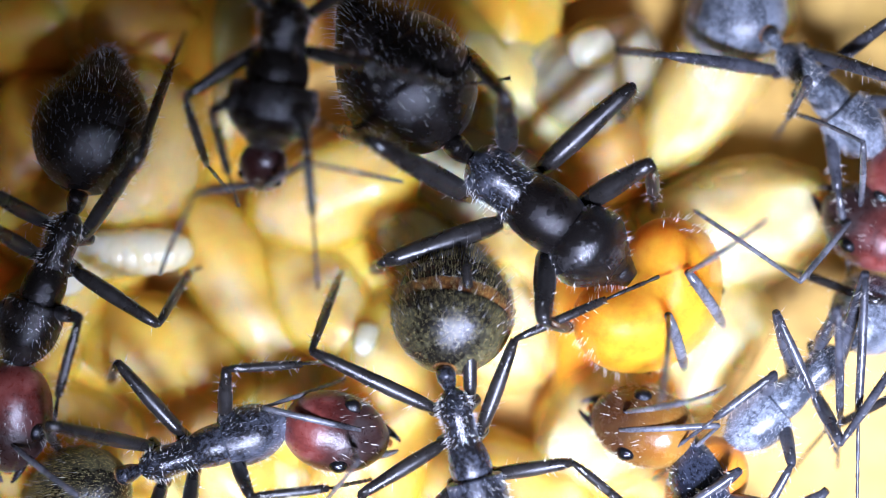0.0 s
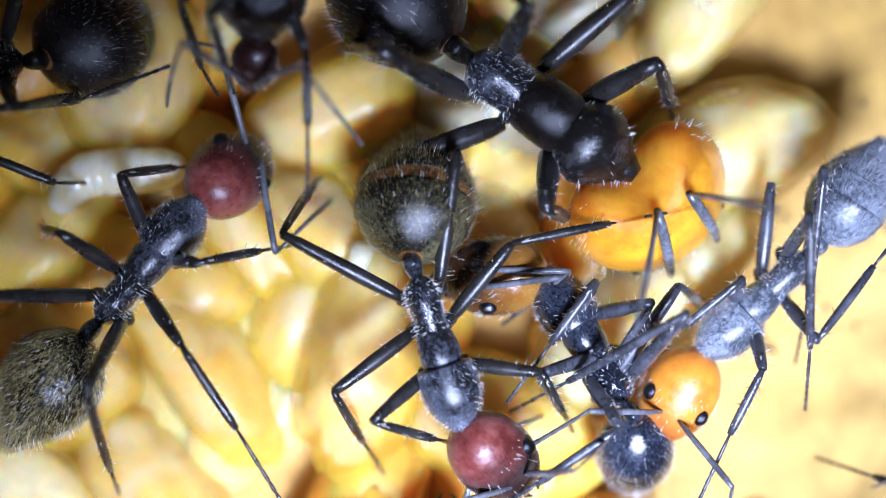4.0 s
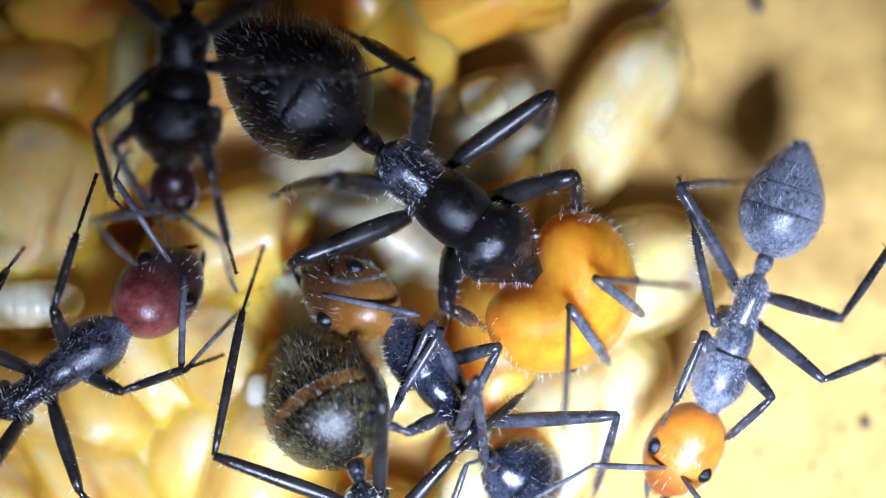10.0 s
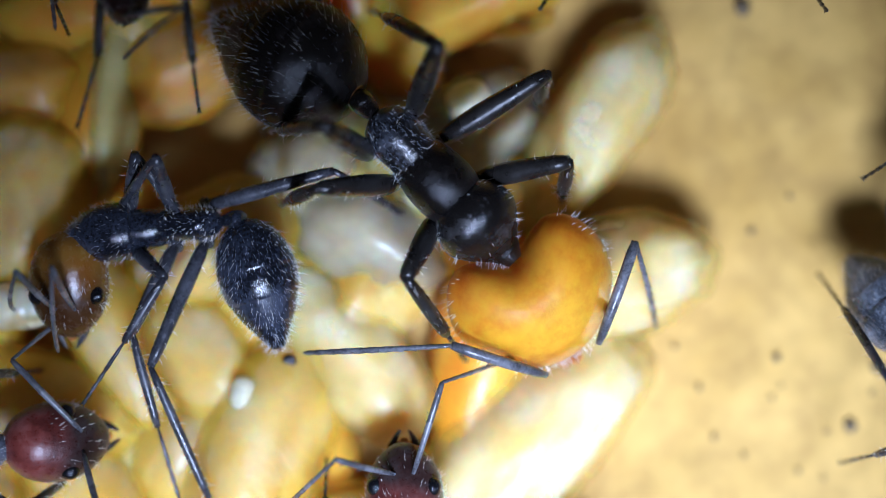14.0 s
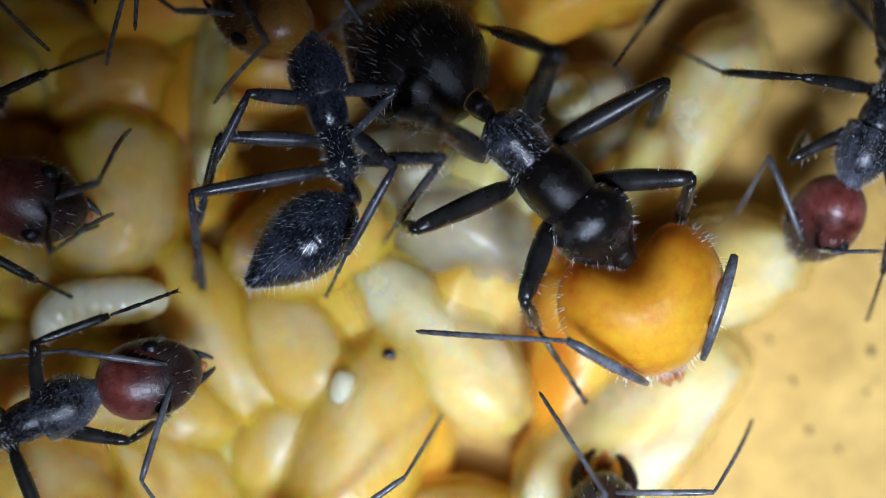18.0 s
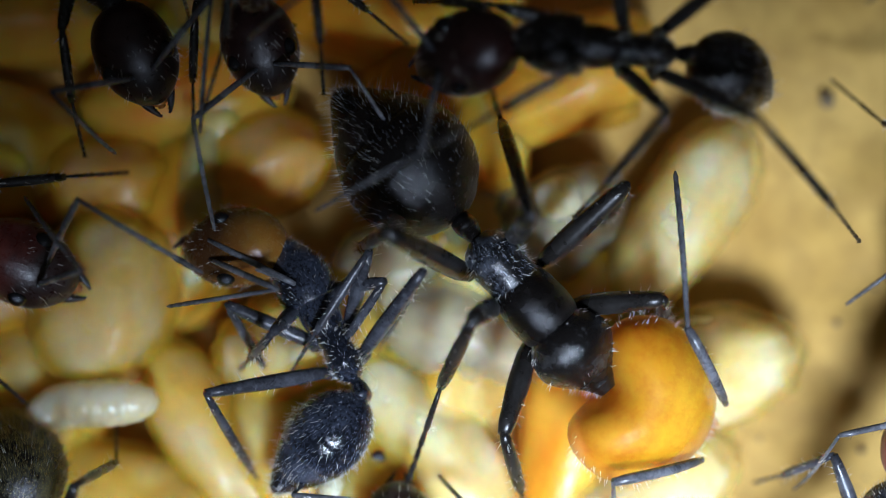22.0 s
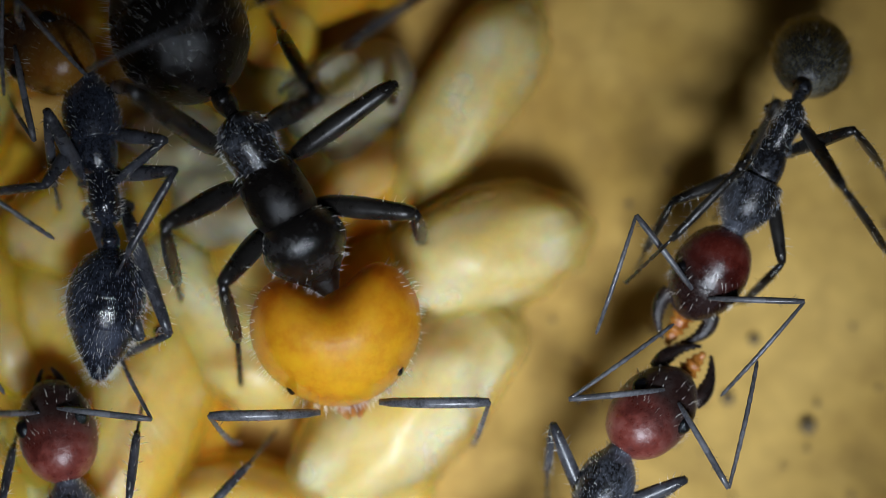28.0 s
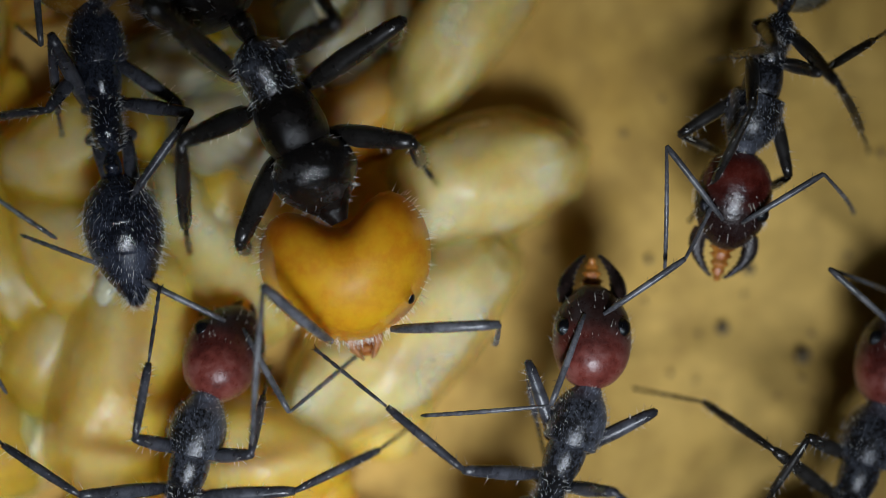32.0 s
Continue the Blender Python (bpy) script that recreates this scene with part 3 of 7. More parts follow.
def limb_hairs(length, thick, hairs, seed):
    """Pale spines that stand off a leg segment, leaning to its tip."""
    rnd = random.Random(seed + 40)
    bm = bmesh.new()
    for _ in range(hairs):
        a = rnd.uniform(0, 2 * math.pi)
        n = Vector((0, math.cos(a), math.sin(a)))
        bristle(bm, Vector((rnd.uniform(0.08, 0.98) * length, 0, 0)) + n * thick, n + Vector((rnd.uniform(0.3, 0.9), 0, 0)), rnd.uniform(0.11, 0.19), 0.0052)
    return link_mesh("bristles", bm, HAIR)


def tarsus_mesh(length, thick, mat, seed):
    """Five foot joints, the last with two claws."""
    cuts = [0, 0.45, 0.62, 0.76, 0.87, 1.0]
    bm = bmesh.new()
    rings = []
    for a, b in zip(cuts, cuts[1:]):
        rings += [((a + 0.01) * length, thick * 0.6, thick * 0.6, 0), ((a * 0.6 + b * 0.4) * length, thick * 0.85, thick * 0.85, 0), ((b - 0.015) * length, thick, thick, 0)]
    lathe(bm, rings, 7)
    for s in (-1, 1):
        bristle(bm, Vector((length * 0.97, 0, 0)), Vector((1, 0.55 * s, -0.4)), 0.15, 0.02)
    rnd = random.Random(seed)
    for _ in range(16):
        a = rnd.uniform(0, 6.28)
        bristle(bm, Vector((rnd.uniform(0.1, 1) * length, 0, 0)), Vector((1.2, math.cos(a), math.sin(a))), 0.10, 0.006)
    return link_mesh("tarsus", bm, mat)


def flagellum_mesh(length, thick, mat):
    """The whip of the antenna in eleven joints, slightly bowed."""
    n = 11
    rings = []
    for i in range(n):
        t = thick * (0.78 + 0.25 * math.sin(math.pi * i / n))
        for u, f in ((0.03, 0.82), (0.5, 1.0), (0.95, 0.92)):
            x = (i + u) / n
            r = t * f * (0.45 if i == n - 1 and u > 0.9 else 1)
            rings.append((x * length, r, r, 0.07 * length * math.sin(math.pi * x)))
    return link_mesh("flagellum", lathe(bmesh.new(), rings, 9), mat)


def head_mesh(k, mat, heart):
    bm = bmesh.new()
    bmesh.ops.create_uvsphere(bm, u_segments=32, v_segments=22, radius=1)
    for v in bm.verts:
        x, y, z = v.co.z, v.co.x, v.co.y
        if heart:
            w = 1.21 * (1 - 0.13 * max(0, x) - 0.03 * x)
            px = 0.60 + math.copysign(abs(x) ** (0.86 if x > 0 else 1.0), x) * 1.16
            notch = 0.72 * math.exp(-(y / 0.48) ** 2) * max(0, -x) ** 1.3
            px += notch
            groove = 0.5 * (1 - x) * max(0, z) * (0.07 * math.exp(-(y / 0.13) ** 2) + 0.15 * math.exp(-(y / 0.40) ** 2) * max(0, -x + 0.35))
            v.co = Vector((px, y * w, z * 0.78 - groove))
        else:
            w = 0.71 * (1 - 0.17 * max(0, x) ** 1.6)
            sx = math.copysign(abs(x) ** 0.86, x)
            v.co = Vector((0.84 + sx * 0.95, y * w, z * (0.58 - 0.12 * x)))
        v.co += v.co.normalized() * 0.012 * noise.noise(v.co * 3.0)
        v.co *= k
    return link_mesh("head", bm, mat)


def rim_hairs(mesh, k, count):
    """Short hairs that stand out sideways all round a finished shell."""
    bm = bmesh.new()
    rnd = random.Random(21)
    spots = [p for p in mesh.polygons if abs(p.normal.z) < 0.45 and (p.normal.x > -0.3 or abs(p.center.y) > 0.75 * k * MM)]
    for p in (rnd.choice(spots) for _ in range(count)):
        c = (p.center / MM) + Vector((rnd.uniform(-0.05, 0.05), rnd.uniform(-0.05, 0.05), rnd.uniform(-0.05, 0.05))) * k
        bristle(bm, c, p.normal + Vector((rnd.uniform(0, 0.5), 0, rnd.uniform(-0.1, 0.5))), rnd.uniform(0.06, 0.16) * k, 0.0058)
    return bm


def mandible_mesh(k, mat, side, spread):
    """A curved jaw, broad at its root, its inner edge cut into teeth."""
    bm = bmesh.new()
    rows = []
    for i in range(19):
        u = i / 18
        c = Vector((0.78 * u, side * (0.36 + spread * 0.6 * math.sin(math.pi * u) - 0.24 * u * u), -0.06 * u))
        r = 0.14 * (1 - u) ** 0.7 + 0.024
        tooth = 0.03 * (i % 2) if 6 < i < 18 else 0.0
        ring = []
        for j in range(8):
            a = 2 * math.pi * j / 8
            inner = tooth if j == 4 else 0.0
            ring.append(bm.verts.new((c + Vector((0, side * (r * math.cos(a) - inner), r * 0.55 * math.sin(a)))) * k))
        rows.append(ring)
    for p, q in zip(rows, rows[1:]):
        for j in range(8):
            bm.faces.new((p[j], p[(j + 1) % 8], q[(j + 1) % 8], q[j]))
    bm.faces.new(rows[0])
    bm.faces.new(rows[-1])
    bmesh.ops.recalc_face_normals(bm, faces=bm.faces[:])
    return link_mesh("mandible", bm, mat)


def ball_mesh(name, rx, ry, rz, mat, seg=12):
    bm = bmesh.new()
    bmesh.ops.create_uvsphere(bm, u_segments=seg, v_segments=seg // 2 + 2, radius=1)
    for v in bm.verts:
        v.co = Vector((v.co.x * rx, v.co.y * ry, v.co.z * rz))
    return link_mesh(name, bm, mat)


def mouth_mesh(length, k):
    """Folded tongue and lip between the jaws, lumpy and thin towards its tip."""
    rings = []
    for i in range(25):
        u = i / 24
        r = k * (0.24 * (1 - u) ** 0.6 + 0.02) * (1 + 0.24 * math.sin(i * 1.7)) * min(1, i * 0.4 + 0.2)
        rings.append((-0.1 * k + u * 1.5 * length, r, r * 0.6, 0.03 * k * math.sin(i * 0.9)))
    return link_mesh("mouth", lathe(bmesh.new(), rings, 10), MOUTH)


def shell_ring(rings, x0, x1, grow, mat, name="tergite"):
    """One overlapping plate of the abdomen between two stations along it."""
    pts = []
    for i in range(15):
        x = x0 + (x1 - x0) * (i / 14) ** 1.7
        ry, rz, zc = profile(rings, x)
        g = grow * (0.6 + 0.4 * i / 14)
        pts.append((x, ry + g, rz + g, zc))
    ry, rz, zc = profile(rings, x1)
    pts.append((x1 + 0.015, max(ry - 0.02, 0.01), max(rz - 0.02, 0.01), zc))
    return link_mesh(name, lathe(bmesh.new(), pts, 28), mat)


def hair_rows(rings, stations, length):
    """Stiff hairs in rows across the plates of the abdomen."""
    bm = bmesh.new()
    rnd = random.Random(77)
    for x in stations:
        ry, rz, zc = profile(rings, x)
        for i in range(20):
            a = 2 * math.pi * (i + rnd.uniform(-0.3, 0.3)) / 20
            n = Vector((0, math.cos(a), math.sin(a)))
            bristle(bm, Vector((x, ry * n.y, zc + rz * n.z)), n + Vector((0.7, 0, 0)), length * rnd.uniform(0.7, 1.1), 0.008)
    return bm


MESHES = {}


def cached(key, make):
    if key not in MESHES:
        MESHES[key] = make()
    return MESHES[key]


def aim(origin, way):
    """A pose at origin whose x axis points along way, its z axis as far up as it can."""
    x = way.normalized()
    y = Vector((0, 0, 1)).cross(x)
    y = y.normalized() if y.length > 1e-4 else Vector((0, 1, 0))
    m = Matrix((x, y, x.cross(y))).transposed().to_4x4()
    m.translation = origin * MM
    return m


class Ant:
    """An ant in parts, with its poses over time. Millimetres; its x axis points to the head."""

    def __init__(self, label, size=1.0, z=3.3, head=RED, shell=SHELL, limb=LIMB, heart=False, wide=1.0, front=1.18, tail=1.0, small=1.0, banded=False, gape=0.02, nap=1.0, down=None, slim=False, low=0.1, face=""):
        self.k, self.z, self.heart, self.low, self.hk = size, z, heart, low, size * small
        self.rows, self.legs, self.feelers = [], {}, {}
        k = size
        tag = (size, head.name, shell.name, limb.name, heart, wide, slim, front, tail, small, banded, gape, nap, down.name if down else "")
        plate = down or shell
        hk = size * small
        base = new("ant")
        self.ob = tagged(base, label, "ant", "ants on the brood")
        meso, pro = smooth_rings(scaled(MESO, k, wide)), smooth_rings(scaled(SHIELD if heart else PRONOTUM, k, wide * front))
        mid = smooth_rings(scaled(MESONOTUM_MAJOR if heart else MESONOTUM, k, wide))
        hump = SHELL if heart else shell
        p = part("propodeum", cached(("meso", tag), lambda: link_mesh("propodeum", lathe(bmesh.new(), meso, 24), hump)), base, "silver-downed rear of the thorax")
        part("bristles", cached(("mf", tag), lambda: link_mesh("bristles", fuzz(meso, 110, 0.15 * k, 3, 0.0, 0.2, 0.0056, 0.5), HAIR)), p, "fine pale bristles")
        part("nap", cached(("mn", tag), lambda: link_mesh("nap", pile(meso, int(330 * nap), 0.07 * k, 13), DOWN)), p, "silver nap")
        part("mesonotum", cached(("mid", tag), lambda: link_mesh("mesonotum", lathe(bmesh.new(), mid, 24), shell)), base, "smooth dark plate of the thorax" if heart else "")
        p = part("pronotum", cached(("pro", tag), lambda: link_mesh("pronotum", lathe(bmesh.new(), pro, 28), SHIELD_SKIN if heart else shell)), base)
        part("bristles", cached(("pf", tag), lambda: link_mesh("bristles", fuzz(pro, 80, 0.12 * k, 4, -0.05, 0.5, 0.005, 0.9 if heart else 0.4), HAIR)), p, "fine pale bristles")
        if heart:
            part("collar", cached(("col", tag), lambda: shell_ring(pro, 1.16 * k, 1.32 * k, 0.010 * k, SHELL_MAJOR, "collar")), p, "black collar at the neck")
        else:
            part("nap", cached(("pn", tag), lambda: link_mesh("nap", pile(pro, int(420 * nap), 0.07 * k, 14), DOWN)), p, "silver nap")
        part("petiole", cached(("pet", tag), lambda: link_mesh("petiole", lathe(bmesh.new(), smooth_rings(scaled(PETIOLE, k)), 16), shell)), base, at=pose(-1.52 * k * MM, 0, 0))
        # abdomen: a soft brown sack under four dark plates
        gr = smooth_rings([(x * (0.45 + 0.55 * tail), ry, rz, zc) for x, ry, rz, zc in scaled(GASTER_SLIM if slim else GASTER, k, tail)])
        self.gaster = part("gaster", cached(("gas", tag), lambda: link_mesh("gaster", lathe(bmesh.new(), gr, 28), MEMBRANE)), base)
        for a, b in ((0.03, 0.95), (1.22, 1.6), (1.66, 2.1), (2.12, 2.55)) if banded else ((0.03, 1.03), (1.02, 1.58), (1.57, 2.1), (2.09, 2.55)):
            part("tergite", cached(("ter", tag, a), lambda: shell_ring(gr, a * k * (0.45 + 0.55 * tail), b * k * (0.45 + 0.55 * tail), 0.03 * k, plate)), self.gaster, "black plate of the abdomen")
        part("bristles", cached(("gf", tag), lambda: link_mesh("bristles", fuzz(gr, 340 if heart else 250, 0.24 * k, 5, -0.1, 0.7, 0.0055, 0.35 if heart else 0.7), HAIR)), self.gaster, "pale stiff bristles")
        if down:
            part("bristles", cached(("gr", tag), lambda: link_mesh("bristles", hair_rows(gr, [e * k * (0.45 + 0.55 * tail) for e in (0.62, 0.95, 1.62, 2.1, 2.4)], 0.24 * k), HAIR)), self.gaster, "rows of white stiff bristles")
        part("nap", cached(("gn", tag), lambda: link_mesh("nap", pile(gr, int((700 if heart else 5200 if down else 2200) * nap), (0.12 if down else 0.085) * k, 15, 0.0045 if down else 0.0026), GOLD_DOWN if down else DOWN)), self.gaster, "fine silky nap")
        # head with eyes, jaws, mouthparts
        self.head = part("head", cached(("head", tag), lambda: head_mesh(hk, head, heart)), base, face)
        jaw = AMBER_JAW if heart else JAW
        if heart:
            part("tissue", cached(("tis", tag), lambda: head_mesh(hk * 0.84, TISSUE, True)), self.head, "yellow tissue inside the clear shell", pose(0.13 * hk * MM, 0, -0.03 * hk * MM))
        if heart:
            ex, ey, ez, jx, er = 1.25, 0.76, 0.30, 1.62, 0.11
        else:
            ex, ey, ez, jx, er = 0.98, 0.52, 0.34, 1.46, 0.15
        eye = cached(("eye", tag), lambda: ball_mesh("eye", er * 1.15 * hk, er * (0.7 if heart else 1) * hk, er * 0.8 * hk, EYE))
        for s in (1, -1):
            part("eye", eye, self.head, "glossy black compound eye", pose(ex * hk * MM, s * ey * hk * MM, ez * hk * MM))
            part("mandible", cached(("jaw", tag, s), lambda: mandible_mesh(hk * (0.6 if heart else 1.15 if gape > 0.1 else 0.72), jaw, s, gape)), self.head, "toothed curved jaw", pose(jx * hk * MM, 0, -0.12 * hk * MM))
        part("mouth", cached(("mp", tag), lambda: mouth_mesh((0.26 + gape * 2.0) * hk, hk)), self.head, "orange folded mouth", pose((jx + 0.08) * hk * MM, 0, -0.2 * hk * MM))
        hr = smooth_rings(scaled([(0.2, 1.1, 0.6, 0), (0.7, 1.2, 0.76, 0), (1.35, 0.95, 0.6, 0), (1.8, 0.4, 0.3, 0)] if heart else [(0.05, 0.4, 0.35, 0), (0.8, 0.75, 0.58, 0), (1.4, 0.55, 0.5, 0), (1.62, 0.3, 0.3, 0)], hk))
        hairs = (lambda: rim_hairs(self.head.data, k, 330)) if heart else (lambda: fuzz(hr, 150, 0.12 * k, 8, -0.1, 1.3, 0.005, 0.4))
        part("bristles", cached(("hf", tag), lambda: link_mesh("bristles", hairs(), HAIR)), self.head, "fine pale bristles")
        # limbs
        self.seg = {}
        for s in "LR":
            for i in (1, 2, 3):
                lf, lt, la = (q * k for q in LEG[i][2:])
                w = 0.100 * k * (1.2 if heart else 1.0)
                sgn = 1 if s == "L" else -1
                part("coxa", cached(("cox", tag), lambda: limb_mesh("coxa", 0.42 * k, 0.16 * k, 0.10 * k, limb, 4, 1)), base,
                     at=aim(Vector((LEG[i][0] * k + 0.02, sgn * 0.06 * k, -0.12 * k)), Vector((-0.1, sgn * 0.8, -0.35))))
                fem = part("femur", cached(("fem", tag, i), lambda: limb_mesh("femur", lf, w * 1.18, w * 1.05, limb, 0, i, 0.22, 0.02)), base)
                tib = part("tibia", cached(("tib", tag, i), lambda: limb_mesh("tibia", lt, w * 0.68, w * 0.82, limb, 10, i + 3, 0.16, 0.02)), base)
                part("bristles", cached(("femh", tag, i), lambda: limb_hairs(lf, w * 1.1, 22, i)), fem, "short pale spines")
                part("bristles", cached(("tibh", tag, i), lambda: limb_hairs(lt, w * 0.72, 32, i + 3)), tib, "short pale spines")
                tar = part("tarsus", cached(("tar", tag, i), lambda: tarsus_mesh(la, w * 0.40, limb, i)), base)
                self.seg[s + str(i)] = (fem, tib, tar, lf, lt, la)
            sc, fl = (1.75 * k, 2.35 * k) if not heart else (1.55 * k, 2.2 * k)
            self.seg[s] = (part("scape", cached(("sca", tag), lambda: limb_mesh("scape", sc, (0.062 if heart else 0.048) * k, (0.08 if heart else 0.062) * k, FEELER, 10, 9, 0.1, 0.11 if heart else 0.04)), base),
                           part("flagellum", cached(("fla", tag), lambda: flagellum_mesh(fl, 0.045 * k, FEELER)), base), sc, fl)

    def at(self, t, x, y, heading, head_turn=0, head_dip=20, tail_turn=0, tail_lift=10):
        self.rows.append((t, x, y, heading, head_turn, head_dip, tail_turn, tail_lift))

    def leg(self, t, which, knee, ankle, toe):
        self.legs.setdefault(which, []).append((t, *knee, *ankle, *toe))

    def feeler(self, t, side, elbow, tip, rise=-1):
        self.feelers.setdefault(side, []).append((t, *elbow, *tip, rise))

    def reach(self, start, target, length, up):
        """The end of a stiff segment over a target seen from above: it rises or drops by what is left of its length."""
        d = Vector((target[0] - start.x, target[1] - start.y))
        flat = min(d.length, length * 0.985)
        d = d.normalized() * flat if d.length > 1e-5 else Vector((flat, 0))
        dz = math.sqrt(max(length * length - flat * flat, 0.0)) * up
        low = self.low - self.z
        if start.z + dz < low:
            dz = min(low - start.z, 0.0)
            flat = math.sqrt(max(length * length - dz * dz, 0.0))
            d = d.normalized() * flat if d.length > 1e-5 else Vector((flat, 0))
        return start + Vector((d.x, d.y, dz))

    def play(self, step=0.5):
        k = self.k
        rows = np.array(self.rows, float)
        for c in (3, 4, 6):
            rows[:, c] = np.degrees(np.unwrap(np.radians(rows[:, c])))
        key_t = rows[:, 0]
        grid = sorted(set(np.round(np.arange(0, 32.01, step), 3)) | set(key_t))
        glide = lambda t, c: float(np.interp(t, key_t, rows[:, c]))
        tracks = {}

        def put(ob, t, m):
            tracks.setdefault(ob, []).append((t, m))

        way = 0.0
        last = None
        for t in grid:
            x, y, hd, ht, dip, gt, lift = (glide(t, c) for c in range(1, 8))
            if last is not None:
                way += math.hypot(x - last[0], y - last[1]) + abs(hd - last[2]) * 0.015
            last = (x, y, hd)
            put(self.ob, t, pose(x * MM, y * MM, self.z * MM, 0, 0, hd))
            hm = pose(1.36 * k * MM, 0, -0.04 * k * MM, 0, 0, ht) @ pose(0, 0, 0, 0, dip, 0)
            put(self.head, t, hm)
            put(self.gaster, t, pose(-1.72 * k * MM, 0, 0.02 * k * MM, 0, 0, 180 + gt) @ pose(0, 0, 0, 0, min(lift, 52), 0))
            for s in "LR":
                sgn = 1 if s == "L" else -1
                for i in (1, 2, 3):
                    fem, tib, tar, lf, lt, la = self.seg[s + str(i)]
                    root = Vector((LEG[i][0] * k, sgn * LEG[i][1] * k * (1.9 if self.heart else 1.3), (-0.3 if self.heart else -0.16) * k))
                    keys = self.legs.get(s + str(i))
                    if keys:
                        kt = [r[0] for r in keys]
                        v = [float(np.interp(t, kt, [r[c] for r in keys])) for c in range(1, 7)]
                    else:
                        v = []
                        phase = way * 1.6 + (0 if (i + (s == "L")) % 2 else math.pi)
                        sw = 0.22 * math.sin(phase) if len(rows) > 1 else 0
                        for px, py in REST[i]:
                            dx, dy = px * k - root.x, py * k - abs(root.y)
                            v += [root.x + dx * math.cos(sw) - dy * math.sin(sw), sgn * (abs(root.y) + dx * math.sin(sw) + dy * math.cos(sw))]
                    knee = self.reach(root, v[0:2], lf, 1)
                    ankle = self.reach(knee, v[2:4], lt, -1)
                    toe = self.reach(ankle, v[4:6], la, -1)
                    put(fem, t, aim(root, knee - root))
                    put(tib, t, aim(knee, ankle - knee))
                    put(tar, t, aim(ankle, toe - ankle))
                sca, fla, sc, fl = self.seg[s]
                fx, fy, fz = (1.62, 0.42, 0.52) if self.heart else (1.20, 0.17, 0.50)
                root = hm @ Vector((fx * self.hk * MM, sgn * fy * self.hk * MM, fz * self.hk * MM)) / MM
                keys = self.feelers.get(s)
                if keys:
                    kt = [r[0] for r in keys]
                    v = [float(np.interp(t, kt, [r[c] for r in keys])) for c in range(1, 6)]
                else:
                    wave = 10 * math.sin(t * 2.3 + k * 9 + sgn) + ht
                    e = hm.to_3x3() @ Vector((0.55, sgn * 1.3, 0.3))
                    far = Matrix.Rotation(radians(wave), 3, "Z") @ Vector((1.9, sgn * 0.7, 0))
                    v = [root.x + e.x * k, root.y + e.y * k, root.x + (e.x + far.x) * k, root.y + (e.y + far.y) * k, -1]
                elbow = self.reach(root, v[0:2], sc, 1)
                tip = self.reach(elbow, v[2:4], fl, 1 if v[4] > 0 else -1)
                put(sca, t, aim(root, elbow - root))
                put(fla, t, aim(elbow, tip - elbow))
        for ob, poses in tracks.items():
            keep = []
            for i, (t, m) in enumerate(poses):
                if 0 < i < len(poses) - 1:
                    near = all(sum(abs(a - b) for ra, rb in zip(m, poses[j][1]) for a, b in zip(ra, rb)) < 2e-3 for j in (i - 1, i + 1))
                    if near and keep and t - keep[-1][0] < 3.0:
                        continue
                keep.append((t, m))
            walk(ob, keep)


major = Ant("large black ant with an amber heart-shaped head on the brood", size=1.25, z=3.6, head=AMBER, shell=SHELL_MAJOR, heart=True, wide=1.36, front=1.12, tail=0.97, face="amber orange heart-shaped head")
worker_c = Ant("silver-downed black ant with a red head walking over brood", size=1.0, z=3.5, shell=SHELL, down=DOWNY, nap=0.7, tail=0.88)
worker_d = Ant("black ant with an orange-banded abdomen standing over the brood", size=1.0, z=4.1, shell=SHELL, banded=True, down=DOWNY, nap=0.5, tail=1.08)
worker_e = Ant("bluish-black ant with a yellow-brown head picking over the brood", size=1.0, z=3.2, head=YELLOW, shell=SHELL_BLUE, limb=LIMB_PALE, nap=0.35, slim=True, tail=0.86)
worker_f = Ant("silvery grey-blue ant with an orange head beside the brood", size=0.95, z=3.0, head=ORANGE, shell=SHELL_PALE, limb=LIMB_PALE, nap=1.5, tail=0.76)
worker_a = Ant("black ant with a smooth dark abdomen on the brood", size=1.05, z=3.6, shell=SHELL_MAJOR, nap=0.5)
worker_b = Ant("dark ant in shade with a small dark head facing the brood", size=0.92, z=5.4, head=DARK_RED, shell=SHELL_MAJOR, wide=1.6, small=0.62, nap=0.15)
worker_j = Ant("black ant with a bright red head over the floor", size=0.95, z=2.9)
worker_k = Ant("black ant with a dull red head climbing the brood pile", size=0.98, z=3.3, limb=LIMB_PALE)
worker_l = Ant("black ant with a red head meeting another jaw to jaw", size=0.98, z=3.4, limb=LIMB_PALE, gape=0.16)
worker_n = Ant("black ant with a red head and open jaws on floor", size=0.95, z=3.2, head=DULL_RED, tail=0.72, gape=0.2, down=GREYED)
worker_q = Ant("dark red-headed ant with open jaws beside the pile", size=1.05, z=3.5)
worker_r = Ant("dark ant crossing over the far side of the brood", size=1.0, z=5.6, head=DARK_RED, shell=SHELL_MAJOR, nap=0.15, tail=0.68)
worker_s = Ant("black ant with a red head walking on the tan floor", size=1.0, z=2.6)
worker_t = Ant("black ant with a bright red head passing on the floor", size=1.0, z=2.6)
worker_u = Ant("grey-downed ant running over the tan floor", size=0.95, z=2.6, shell=SHELL_PALE, limb=LIMB_PALE)
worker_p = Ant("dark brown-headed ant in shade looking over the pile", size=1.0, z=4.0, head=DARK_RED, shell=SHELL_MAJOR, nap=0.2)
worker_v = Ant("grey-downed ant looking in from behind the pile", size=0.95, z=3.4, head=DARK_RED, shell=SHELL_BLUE)


